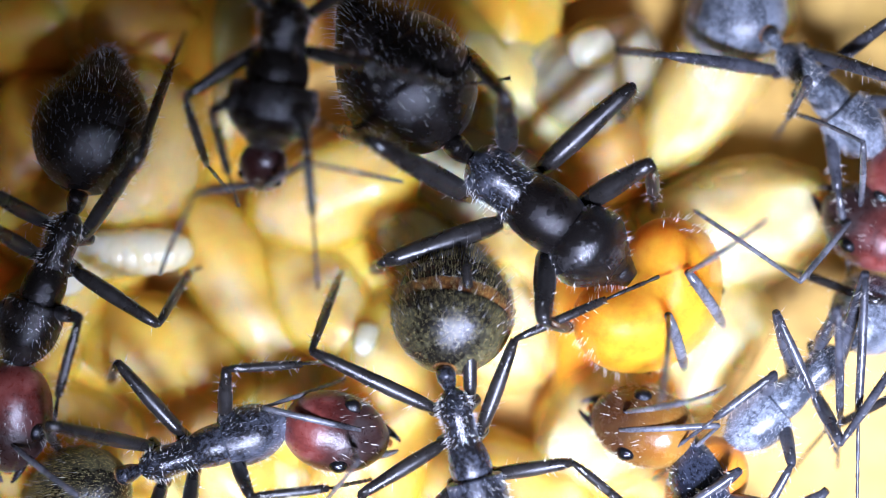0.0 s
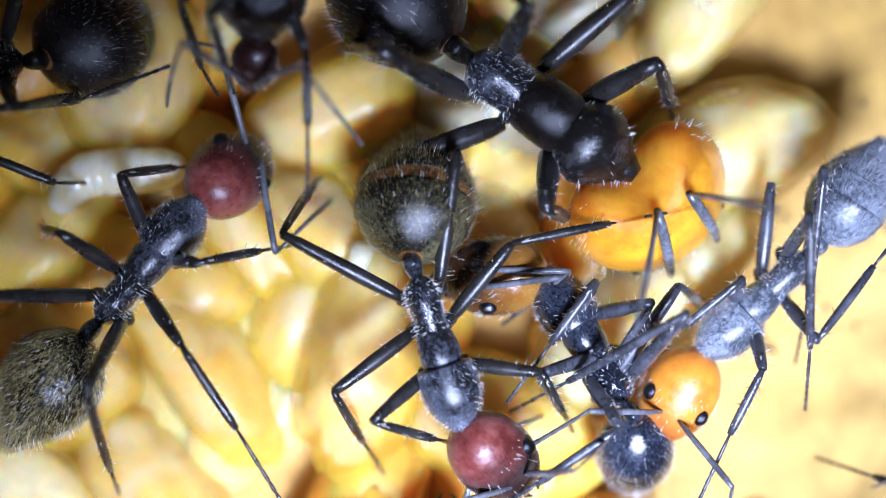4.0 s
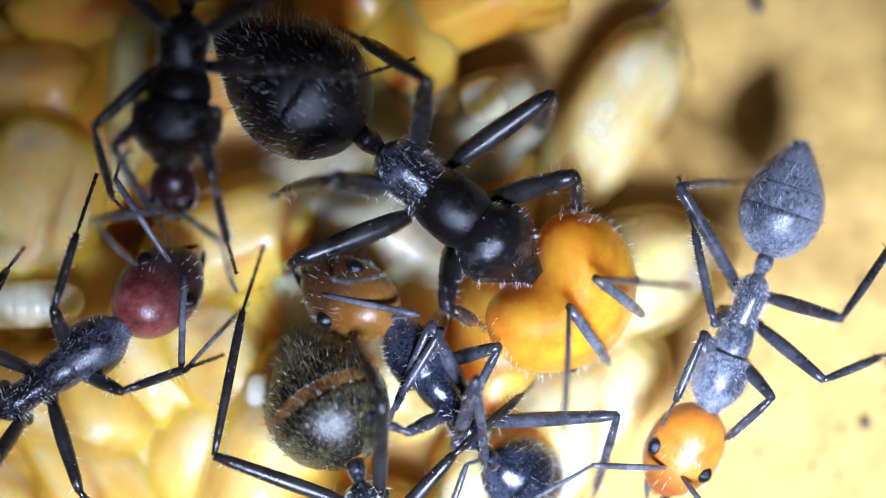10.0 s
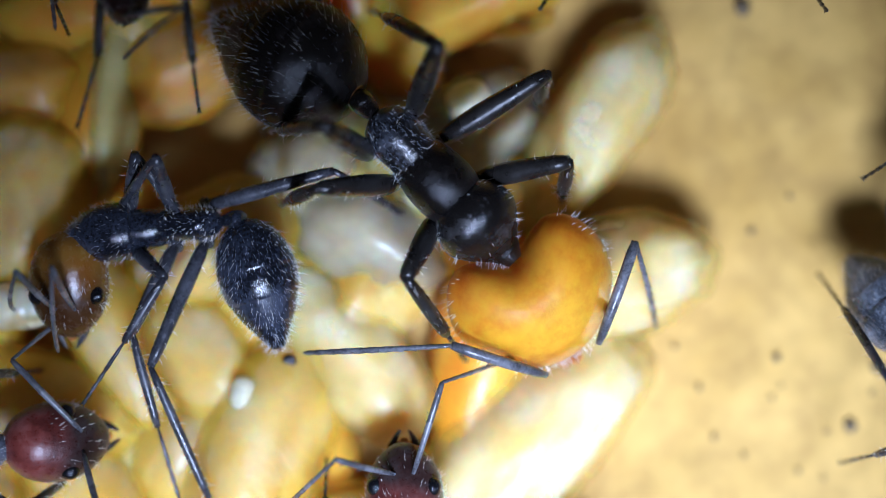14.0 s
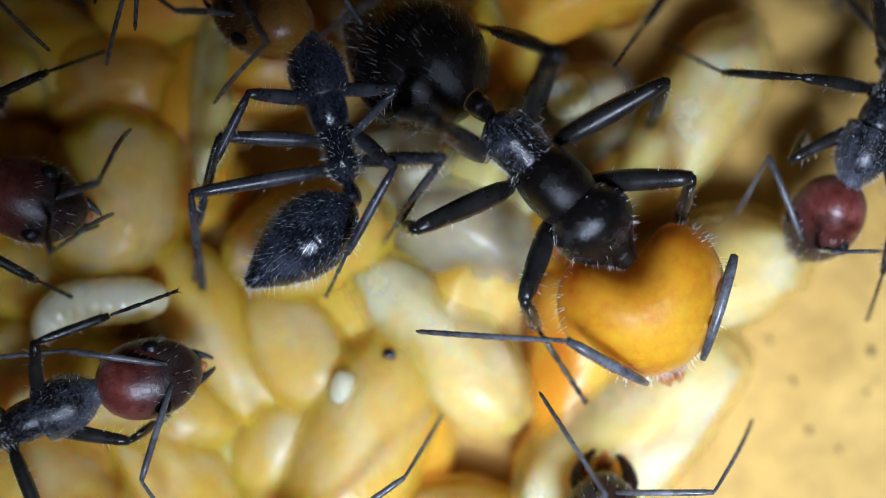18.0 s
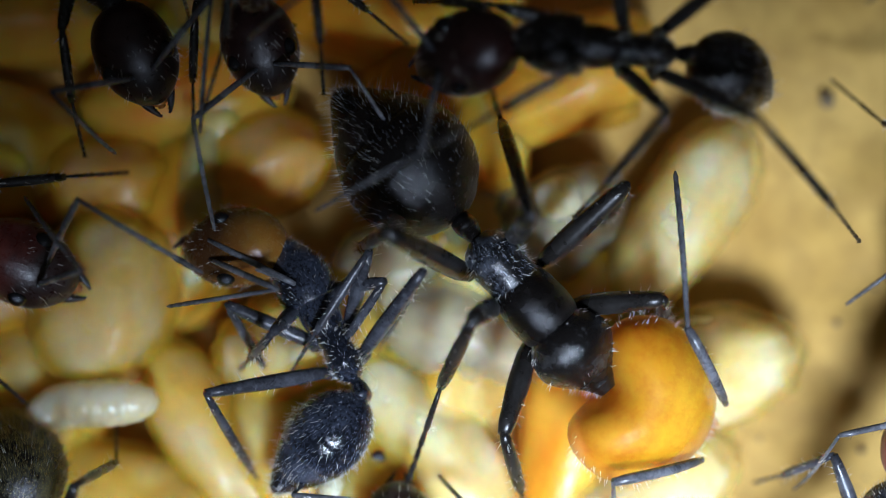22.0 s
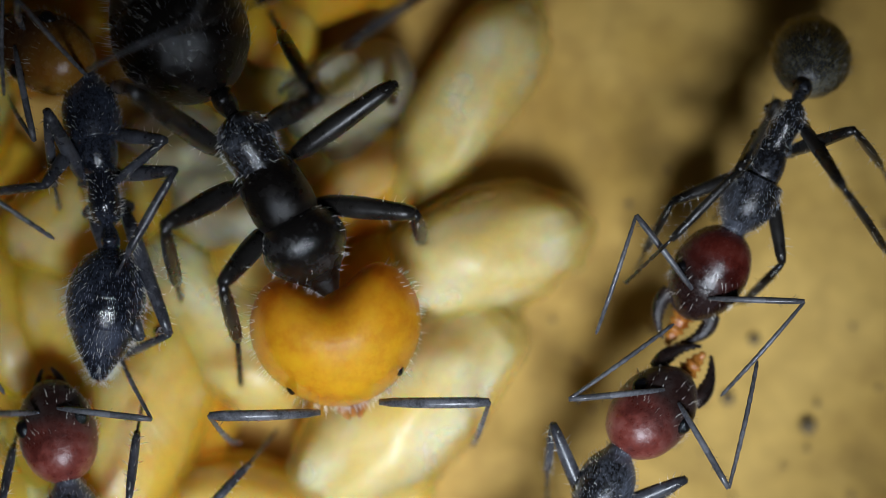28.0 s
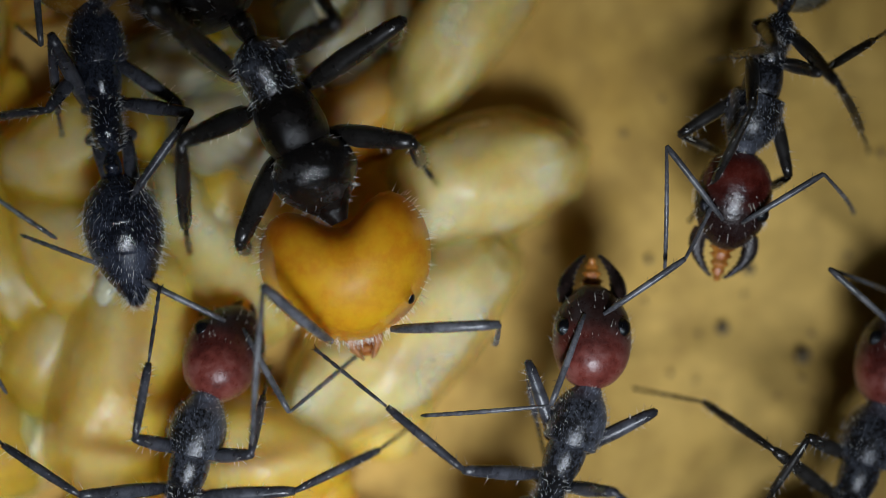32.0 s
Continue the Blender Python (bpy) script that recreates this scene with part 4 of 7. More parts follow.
def motions():
    major.at(0, -0.35, -0.08, -37, -5, 43, -17, 0)
    major.at(2, -0.40, 0.13, -35, -13, 43, -13, 21)
    major.at(4, -0.21, 0.23, -35, -17, 43, -7, 15)
    major.at(7, -0.04, 0.32, -33, -6, 36, -12, 23)
    major.at(8, 0.11, 0.37, -34, -1, 35, -9, 20)
    major.at(9, 0.08, 0.63, -33, -10, 33, -12, 13)
    major.at(10, -0.00, 0.93, -39, 4, 35, 2, 0)
    major.at(11, 0.14, 1.23, -36, -1, 32, 2, 10)
    major.at(12, 0.12, 1.54, -36, 3, 21, 6, 41)
    major.at(13, 0.11, 1.36, -41, -13, 37, 0, 0)
    major.at(14, 0.03, 1.43, -46, -13, 25, 16, 19)
    major.at(15, 0.19, 1.41, -44, -4, 33, 11, 0)
    major.at(18, 0.25, 1.28, -46, -21, 18, 10, 28)
    major.at(19, -0.29, 1.02, -62, -19, 19, 39, 53)
    major.at(20, -0.39, 0.70, -66, -21, 21, 56, 62)
    major.at(21, -0.20, 0.34, -58, 11, 24, 26, 25)
    major.at(22, 0.12, 0.98, -49, 26, 25, 3, 8)
    major.at(23, -0.05, 0.89, -54, 13, 28, 11, 39)
    major.at(24, -0.07, 0.57, -51, 6, 28, 12, 11)
    major.at(25, 0.26, 1.15, -45, 15, 33, -3, 24)
    major.at(28, -0.47, 0.64, -61, -19, 19, 5, 7)
    major.at(30, -0.46, 0.35, -65, -16, 19, 14, 38)
    major.at(31, -0.34, 0.51, -59, -15, 15, 13, 44)
    major.at(32, -0.14, 0.57, -64, -14, 8, 18, 0)
    major.leg(0, "L1", (0.78, 1.73), (1.29, 1.40), (1.59, 1.26))
    major.leg(0, "L2", (-0.21, 2.82), (-0.01, 2.41), (0.10, 2.24))
    major.leg(0, "L3", (-1.87, 1.04), (-2.96, 1.46), (-3.55, 1.71))
    major.leg(0, "R1", (0.93, -1.50), (1.46, -1.32), (1.76, -1.23))
    major.leg(0, "R2", (-1.93, -2.47), (-1.93, -2.60), (-1.93, -2.68))
    major.leg(0, "R3", (-3.14, -0.84), (-3.89, -0.96), (-4.30, -1.01))
    major.feeler(0, "R", (2.61, -0.14), (3.13, -1.43), 1)
    major.feeler(0, "L", (2.45, 0.66), (2.76, 2.05), 1)
    major.leg(2, "L1", (0.90, 1.70), (1.58, 1.44), (1.96, 1.35))
    major.leg(2, "R1", (0.88, -1.43), (1.38, -1.31), (1.66, -1.23))
    major.feeler(2, "R", (2.52, -0.09), (3.27, -2.04), 1)
    major.feeler(2, "L", (2.59, 0.50), (3.68, 0.90), 1)
    major.leg(4, "L1", (0.95, 1.73), (1.61, 1.42), (1.98, 1.30))
    major.leg(4, "R1", (0.81, -1.42), (1.22, -1.30), (1.45, -1.21))
    major.feeler(4, "R", (2.42, -0.34), (3.08, -2.23), 1)
    major.feeler(4, "L", (2.69, 0.21), (3.85, 0.62), 1)
    major.leg(7, "L1", (0.97, 1.68), (1.58, 1.30), (1.92, 1.13))
    major.leg(7, "L2", (0.08, 2.59), (0.24, 2.08), (0.32, 1.85))
    major.leg(7, "L3", (-0.95, 1.05), (-2.29, 1.48), (-3.01, 1.73))
    major.leg(7, "R1", (0.96, -1.49), (1.56, -1.46), (1.89, -1.44))
    major.leg(7, "R2", (-1.90, -2.38), (-1.92, -2.51), (-1.95, -2.58))
    major.leg(7, "R3", (-2.80, -0.93), (-3.54, -1.14), (-3.96, -1.24))
    major.feeler(7, "R", (2.52, -0.11), (3.58, -1.66), 1)
    major.feeler(7, "L", (2.53, 0.49), (3.73, 1.07), 1)
    major.leg(8, "L3", (-1.80, 1.42), (-3.05, 1.62), (-3.73, 1.75))
    major.feeler(8, "R", (2.60, 0.19), (3.78, -1.76), 1)
    major.feeler(8, "L", (2.51, 0.71), (3.58, 1.31), 1)
    major.feeler(9, "R", (2.45, -0.10), (3.66, -1.86), 1)
    major.feeler(9, "L", (2.45, 0.71), (3.86, 1.15), 1)
    major.leg(10, "L1", (1.16, 1.76), (1.62, 1.40), (1.88, 1.23))
    major.leg(10, "L2", (-0.02, 2.69), (0.16, 2.20), (0.25, 1.97))
    major.leg(10, "L3", (-1.74, 1.32), (-3.20, 1.31), (-3.99, 1.32))
    major.leg(10, "R1", (0.84, -1.37), (1.43, -1.30), (1.74, -1.28))
    major.leg(10, "R2", (-1.81, -2.67), (-1.75, -2.75), (-1.73, -2.82))
    major.leg(10, "R3", (-1.92, -0.88), (-2.61, -1.66), (-3.00, -2.08))
    major.feeler(10, "R", (2.49, -0.06), (3.62, -1.76), 1)
    major.feeler(10, "L", (2.53, 0.60), (3.70, 1.40), 1)
    major.feeler(11, "R", (2.48, 0.08), (3.74, -1.69), 1)
    major.feeler(11, "L", (2.45, 0.79), (3.41, 1.37), 1)
    major.feeler(12, "R", (2.59, -1.47), (1.86, -2.70))
    major.feeler(12, "L", (2.45, 1.95), (2.64, 2.24))
    major.leg(13, "L1", (1.16, 1.83), (1.55, 1.41), (1.85, 1.42))
    major.leg(13, "L2", (-0.02, 2.68), (0.13, 2.16), (0.20, 1.91))
    major.leg(13, "L3", (-1.67, 1.53), (-2.89, 1.41), (-3.57, 1.36))
    major.leg(13, "R1", (0.57, -1.31), (0.99, -1.29), (1.20, -1.30))
    major.leg(13, "R2", (-1.97, -2.33), (-1.88, -2.38), (-1.87, -2.42))
    major.leg(13, "R3", (-1.92, -0.74), (-2.69, -1.43), (-3.13, -1.80))
    major.feeler(13, "R", (2.21, -1.20), (1.92, -2.84))
    major.feeler(13, "L", (2.63, 2.00), (3.57, 1.70))
    major.leg(14, "R1", (0.69, -1.55), (1.88, -1.75), (2.52, -1.86))
    major.feeler(14, "R", (2.08, -1.80), (0.38, -3.80))
    major.feeler(14, "L", (2.83, 2.10), (4.55, 1.04))
    major.leg(15, "L1", (1.24, 1.86), (1.57, 1.46), (1.77, 1.28))
    major.leg(15, "L2", (-0.23, 2.89), (0.08, 2.30), (0.24, 2.03))
    major.leg(15, "R1", (0.72, -1.75), (1.12, -1.94), (2.86, -2.42))
    major.leg(15, "R2", (-0.85, -0.76), (-1.58, -1.86), (-1.98, -2.43))
    major.feeler(15, "R", (2.78, -2.49), (3.54, -3.18))
    major.feeler(15, "L", (2.25, 2.03), (2.32, 4.16))
    major.leg(18, "L1", (1.44, 1.78), (1.91, 1.22), (2.18, 0.97))
    major.leg(18, "L2", (0.00, 2.89), (0.35, 2.10), (0.54, 1.75))
    major.leg(18, "R1", (0.92, -1.79), (1.48, -1.95), (3.18, -2.27))
    major.leg(18, "R2", (-1.24, -2.28), (-1.39, -2.36), (-1.48, -2.40))
    major.leg(18, "R3", (-2.38, -0.86), (-2.96, -1.12), (-3.29, -1.25))
    major.feeler(18, "R", (1.93, -1.74), (0.03, -3.52))
    major.feeler(18, "L", (2.80, 1.57), (3.52, 0.33))
    major.leg(19, "L1", (1.22, 1.68), (1.74, 1.25), (2.03, 1.06))
    major.leg(19, "L2", (-0.69, 2.98), (-0.36, 2.48), (-0.19, 2.28))
    major.leg(19, "L3", (-1.68, 1.34), (-2.80, 1.09), (-3.42, 0.99))
    major.leg(19, "R1", (0.88, -1.63), (1.25, -1.36), (1.44, -1.21))
    major.leg(19, "R2", (-1.13, -2.39), (-0.88, -3.33), (-0.76, -3.83))
    major.leg(19, "R3", (-2.40, -1.04), (-3.18, -1.53), (-3.63, -1.77))
    major.feeler(19, "R", (1.92, -2.19), (1.10, -4.26))
    major.feeler(19, "L", (3.17, 1.70), (4.31, 1.42))
    major.leg(20, "L1", (1.28, 1.65), (1.64, 1.38), (1.82, 1.31))
    major.leg(20, "R1", (1.03, -1.66), (1.35, -1.10), (1.50, -0.77))
    major.leg(20, "R2", (-0.19, -0.69), (-0.65, -2.28), (-0.91, -3.08))
    major.feeler(20, "R", (2.35, -1.81), (4.41, -3.99))
    major.feeler(20, "L", (2.62, 1.07), (3.59, 1.35))
    major.leg(21, "L1", (1.06, 1.75), (1.42, 1.52), (1.64, 1.45))
    major.leg(21, "L2", (-0.85, 3.12), (-0.62, 2.74), (-0.50, 2.61))
    major.leg(21, "R1", (1.02, -1.63), (1.45, -1.26), (2.34, -1.39))
    major.leg(21, "R2", (-0.61, -1.19), (0.42, -3.08), (0.97, -4.05))
    major.leg(21, "R3", (-2.04, -1.09), (-2.16, -1.58), (-2.23, -1.81))
    major.feeler(21, "R", (2.88, -1.98), (2.79, -1.53))
    major.feeler(21, "L", (2.15, 1.37), (0.70, 3.34))
    major.leg(22, "L1", (1.16, 1.72), (1.49, 1.63), (1.71, 1.61))
    major.leg(22, "L2", (-0.72, 2.54), (-0.46, 2.03), (-0.31, 1.79))
    major.leg(22, "L3", (-1.44, 0.87), (-2.94, 1.66), (-3.72, 2.10))
    major.leg(22, "R1", (1.12, -1.85), (2.16, -2.32), (2.74, -2.59))
    major.leg(22, "R2", (-0.75, -0.95), (-0.18, -2.15), (0.77, -3.76))
    major.leg(22, "R3", (-2.78, -1.07), (-2.90, -1.65), (-2.97, -1.96))
    major.feeler(22, "R", (2.97, -0.98), (3.76, -1.49))
    major.feeler(22, "L", (1.80, 1.71), (-0.55, 3.51))
    major.leg(23, "L2", (-0.67, 2.57), (-0.40, 2.07), (-0.26, 1.85))
    major.leg(23, "R1", (1.31, -1.58), (2.37, -1.63), (2.95, -1.67))
    major.leg(23, "R2", (-0.46, -1.77), (0.57, -2.47), (1.44, -3.24))
    major.leg(23, "R3", (-2.59, -1.11), (-2.62, -1.61), (-2.65, -1.87))
    major.feeler(23, "R", (2.50, -1.21), (3.09, -1.87))
    major.feeler(23, "L", (2.02, 1.52), (1.99, 2.13))
    major.leg(24, "L1", (0.90, 1.75), (1.39, 1.35), (1.66, 1.17))
    major.leg(24, "L2", (-0.65, 2.62), (-0.57, 2.09), (-0.53, 1.85))
    major.leg(24, "R1", (1.18, -1.66), (1.96, -1.59), (2.39, -1.56))
    major.leg(24, "R2", (-0.57, -0.95), (-0.02, -2.16), (1.02, -3.80))
    major.leg(24, "R3", (-2.52, -1.52), (-2.73, -2.04), (-2.86, -2.32))
    major.feeler(24, "R", (2.49, -1.52), (3.08, -1.60))
    major.feeler(24, "L", (2.20, 1.41), (2.21, 2.77))
    major.leg(25, "L1", (1.11, 1.63), (1.29, 1.40), (1.38, 1.30))
    major.leg(25, "L2", (-0.55, 2.39), (-0.47, 1.75), (-0.44, 1.44))
    major.leg(25, "R1", (1.59, -1.48), (2.27, -1.27), (2.64, -1.18))
    major.leg(25, "R2", (-0.69, -1.83), (-0.26, -2.68), (-0.05, -3.15))
    major.leg(25, "R3", (-2.73, -1.17), (-2.93, -1.69), (-3.08, -1.99))
    major.feeler(25, "R", (3.18, -1.83), (4.15, -1.19))
    major.feeler(25, "L", (1.73, 1.84), (-0.32, 3.71))
    major.leg(28, "L1", (1.31, 1.95), (1.78, 1.80), (2.87, 2.01))
    major.leg(28, "L2", (-0.85, 2.79), (-0.75, 2.56), (-0.73, 2.44))
    major.leg(28, "L3", (-1.07, 1.47), (-2.61, 1.42), (-3.47, 1.39))
    major.leg(28, "R1", (0.78, -1.48), (1.72, -1.85), (2.52, -2.36))
    major.leg(28, "R2", (-0.53, -1.83), (0.33, -2.33), (0.83, -2.71))
    major.leg(28, "R3", (-2.71, -1.14), (-3.25, -1.63), (-3.59, -1.92))
    major.feeler(28, "R", (2.61, -2.94), (3.37, -2.95))
    major.feeler(28, "L", (4.89, 1.67), (5.51, 0.79))
    major.leg(30, "L1", (0.91, 1.86), (1.36, 1.94), (2.42, 2.31))
    major.leg(30, "L2", (-0.99, 2.77), (-0.83, 2.44), (-0.78, 2.26))
    major.leg(30, "R1", (1.10, -1.58), (1.30, -1.66), (1.38, -1.75))
    major.leg(30, "R2", (-0.55, -1.66), (-0.01, -2.08), (0.25, -2.36))
    major.feeler(30, "R", (2.17, -2.32), (3.26, -2.35))
    major.feeler(30, "L", (4.54, 1.97), (5.04, 1.84))
    major.leg(31, "L1", (1.25, 1.82), (1.66, 1.79), (2.73, 1.96))
    major.leg(31, "L2", (-0.65, 2.83), (-0.48, 2.48), (-0.42, 2.30))
    major.leg(31, "R1", (1.22, -1.68), (1.37, -1.62), (1.43, -1.63))
    major.leg(31, "R2", (-0.65, -1.48), (0.42, -2.45), (0.95, -3.00))
    major.feeler(31, "R", (2.31, -2.62), (2.74, -2.99))
    major.feeler(31, "L", (5.10, 1.70), (6.06, 1.25))
    major.leg(32, "L1", (1.13, 1.75), (1.48, 1.74), (2.58, 1.99))
    major.leg(32, "L2", (-0.82, 2.52), (-0.73, 2.19), (-0.72, 2.02))
    major.leg(32, "R1", (1.39, -1.68), (1.47, -1.73), (1.50, -1.79))
    major.leg(32, "R2", (-0.53, -1.73), (0.68, -2.46), (1.29, -2.87))
    major.feeler(32, "R", (2.26, -1.56), (4.78, -3.07))
    major.feeler(32, "L", (4.59, 1.72), (4.90, 1.53))
    major.play()
    worker_c.at(0, -6.19, -4.05, 18, -32, 8, 9, 29)
    worker_c.at(1, -6.00, -4.12, 5, -20, 17, 20, 0)
    worker_c.at(2, -6.63, -3.70, 15, 10, 42, 16, 10)
    worker_c.at(3, -6.96, -2.57, 45, 0, 46, -4, 0)
    worker_c.at(4, -7.22, -2.28, 50, -5, 38, 3, 0)
    worker_c.at(7, -7.27, -2.88, 6, -15, 41, 16, 0)
    worker_c.at(8, -7.13, -3.23, 4, -34, 31, 7, 6)
    worker_c.at(9, -7.16, -2.76, 20, 13, 36, 17, 51)
    worker_c.at(10, -6.89, -1.79, 35, 13, 24, 7, 15)
    worker_c.at(11, -7.35, -2.00, 21, 2, 8, 22, 48)
    worker_c.at(12, -8.15, -2.04, 5, -5, 37, -1, 58)
    worker_c.at(13, -8.44, -2.60, 3, -3, 22, 56, 68)
    worker_c.at(14, -8.91, -3.34, 10, -6, 22, 80, 68)
    worker_c.at(15, -8.95, -2.78, 8, 28, 8, 33, 52)
    worker_c.at(18, -9.00, -2.74, 23, -10, 8, 22, 34)
    worker_c.at(19, -9.40, -1.72, 11, 1, 8, 21, 36)
    worker_c.at(20, -8.98, -3.04, -37, -2, 8, 25, 41)
    worker_c.at(20.5, -9.15, -3.71, -61, -2, 8, 38, 12)
    worker_c.at(21, -8.99, -3.82, -69, 6, 8, 23, 39)
    worker_c.at(22, -8.39, -4.29, -75, -1, 8, 6, 39)
    worker_c.at(23, -7.87, -5.09, -88, 5, 8, 3, 50)
    worker_c.at(24, -7.64, -6.21, -88, -2, 9, 0, 44)
    worker_c.at(25, -7.62, -6.20, -94, 0, 25, -21, 44)
    worker_c.at(28, -8.49, -7.20, -96, 0, 25, 0, 15)
    worker_c.at(32, -8.39, -8.54, -96, 0, 25, 0, 15)
    worker_c.leg(0, "L1", (0.68, 1.22), (1.91, 0.89), (2.52, 0.70))
    worker_c.leg(0, "L2", (-1.19, 1.98), (-1.62, 1.62), (-1.92, 1.42))
    worker_c.leg(0, "L3", (-2.39, 1.29), (-2.75, 0.73), (-3.02, 0.42))
    worker_c.leg(0, "R1", (0.43, -0.96), (1.74, -1.26), (2.39, -1.44))
    worker_c.feeler(0, "L", (0.81, 0.54), (2.48, 0.35))
    worker_c.feeler(0, "R", (2.41, -0.89), (1.45, -1.56))
    worker_c.leg(1, "L1", (0.04, 0.97), (1.36, 0.87), (2.02, 0.79))
    worker_c.leg(1, "L2", (-1.50, 1.99), (-1.75, 1.38), (-1.94, 1.05))
    worker_c.leg(1, "L3", (-3.04, 1.23), (-4.02, 1.12), (-4.62, 1.04))
    worker_c.leg(1, "R1", (-0.02, -0.89), (1.80, -1.02), (2.72, -1.13))
    worker_c.feeler(1, "L", (1.72, 1.81), (2.79, 1.11))
    worker_c.feeler(1, "R", (2.79, -0.15), (1.81, -1.00))
    worker_c.leg(2, "L1", (0.79, 1.23), (1.19, 0.64), (1.35, 0.33))
    worker_c.leg(2, "L2", (-1.23, 2.00), (-1.60, 1.62), (-1.86, 1.43))
    worker_c.leg(2, "L3", (-2.91, 1.58), (-2.41, 0.49), (-2.22, -0.08))
    worker_c.leg(2, "R1", (0.57, -0.99), (2.14, -1.82), (2.93, -2.28))
    worker_c.leg(2, "R2", (-0.82, -1.29), (-0.47, -1.97), (-0.34, -2.35))
    worker_c.leg(2, "R3", (-1.70, -1.57), (-2.60, -2.24), (-3.14, -2.62))
    worker_c.feeler(2, "L", (0.55, 1.89), (1.83, 2.07))
    worker_c.feeler(2, "R", (1.81, -1.47), (3.54, -0.42))
    worker_c.leg(3, "L1", (0.79, 1.19), (1.41, 0.52), (1.71, 0.22))
    worker_c.leg(3, "L2", (-0.74, 1.40), (-1.09, 1.55), (-1.33, 1.68))
    worker_c.leg(3, "L3", (-2.40, 1.74), (-3.49, 1.69), (-4.13, 1.71))
    worker_c.leg(3, "R1", (0.93, -1.03), (1.58, -1.41), (1.90, -1.59))
    worker_c.leg(3, "R2", (-0.80, -1.51), (-1.02, -3.46), (-1.19, -4.47))
    worker_c.leg(3, "R3", (-2.26, -0.89), (-3.38, -1.94), (-4.04, -2.48))
    worker_c.feeler(3, "L", (2.97, 2.34), (1.70, 2.47))
    worker_c.feeler(3, "R", (1.27, -2.06), (2.58, -1.56))
    worker_c.leg(4, "L1", (0.86, 1.27), (1.49, 0.75), (1.79, 0.53))
    worker_c.leg(4, "L2", (-0.52, 1.32), (-0.81, 1.82), (-1.00, 2.14))
    worker_c.leg(4, "L3", (-2.10, 1.59), (-3.19, 1.63), (-3.83, 1.71))
    worker_c.leg(4, "R1", (0.58, -0.76), (1.36, -1.38), (1.74, -1.67))
    worker_c.leg(4, "R2", (-0.66, -1.42), (-1.39, -3.69), (-1.82, -4.86))
    worker_c.leg(4, "R3", (-2.16, -0.76), (-3.28, -1.82), (-3.93, -2.35))
    worker_c.feeler(4, "L", (3.94, 1.88), (3.24, 2.32))
    worker_c.feeler(4, "R", (1.32, -1.79), (2.96, -1.67))
    worker_c.leg(7, "L1", (0.85, 1.35), (2.26, 0.89), (2.94, 0.65))
    worker_c.leg(7, "L2", (-0.78, 1.77), (-1.09, 1.44), (-1.34, 1.28))
    worker_c.leg(7, "R1", (0.61, -0.94), (1.99, -1.59), (2.67, -1.95))
    worker_c.leg(7, "R2", (0.14, -2.12), (0.57, -2.74), (0.73, -3.10))
    worker_c.feeler(7, "L", (0.84, 1.35), (3.21, 0.29))
    worker_c.feeler(7, "R", (2.30, -2.56), (3.84, -2.26))
    worker_c.leg(8, "L1", (0.74, 1.14), (1.50, 1.27), (1.84, 1.32))
    worker_c.leg(8, "L2", (-0.73, 1.14), (0.64, 1.87), (1.29, 2.25))
    worker_c.leg(8, "R1", (0.39, -1.04), (1.53, -1.18), (2.07, -1.29))
    worker_c.leg(8, "R2", (-0.25, -1.88), (0.22, -2.79), (0.40, -3.32))
    worker_c.feeler(8, "L", (1.55, 1.72), (2.87, 0.63))
    worker_c.feeler(8, "R", (1.25, -2.00), (1.22, -3.13))
    worker_c.leg(9, "L1", (0.78, 1.31), (1.57, 0.75), (1.92, 0.47))
    worker_c.leg(9, "R1", (0.48, -0.71), (1.59, -2.01), (2.11, -2.70))
    worker_c.leg(9, "R2", (-0.44, -1.84), (-0.47, -2.75), (-0.57, -3.26))
    worker_c.feeler(9, "L", (1.20, 2.26), (2.59, 1.92))
    worker_c.feeler(9, "R", (1.74, -2.10), (3.25, -0.37))
    worker_c.leg(10, "L1", (0.64, 0.87), (1.86, 1.88), (2.44, 2.45))
    worker_c.leg(10, "R1", (0.76, -0.94), (1.83, -1.25), (2.33, -1.39))
    worker_c.leg(10, "R2", (-0.92, -1.92), (-1.08, -3.00), (-1.24, -3.57))
    worker_c.feeler(10, "L", (2.68, 2.38), (3.02, 2.64))
    worker_c.feeler(10, "R", (1.40, -1.63), (3.20, -0.86))
    worker_c.leg(11, "L1", (1.09, 1.48), (1.69, 2.10), (1.94, 2.46))
    worker_c.leg(11, "R1", (1.09, -1.20), (1.94, -0.83), (2.32, -0.64))
    worker_c.leg(11, "R2", (-0.85, -2.28), (-1.12, -3.43), (-1.34, -4.06))
    worker_c.feeler(11, "L", (1.10, 1.95), (2.71, 2.45))
    worker_c.feeler(11, "R", (1.78, -2.11), (4.07, -1.17))
    worker_c.feeler(12, "L", (2.03, 2.32), (3.08, 2.64))
    worker_c.feeler(12, "R", (1.30, -1.71), (2.30, -1.53))
    worker_c.feeler(13, "L", (1.85, 2.05), (3.41, 1.86))
    worker_c.feeler(13, "R", (2.65, -1.43), (3.19, -2.20))
    worker_c.leg(15, "L1", (0.87, 1.34), (1.59, 0.94), (1.89, 0.72))
    worker_c.feeler(15, "L", (0.90, 2.02), (2.38, 2.69))
    worker_c.feeler(15, "R", (3.27, -1.41), (3.74, -2.33))
    worker_c.leg(18, "R1", (2.10, -1.40), (2.12, -0.88), (2.06, -0.62))
    worker_c.feeler(18, "L", (0.10, 1.50), (-1.23, 1.60))
    worker_c.feeler(18, "R", (1.26, -1.97), (1.59, -3.23))
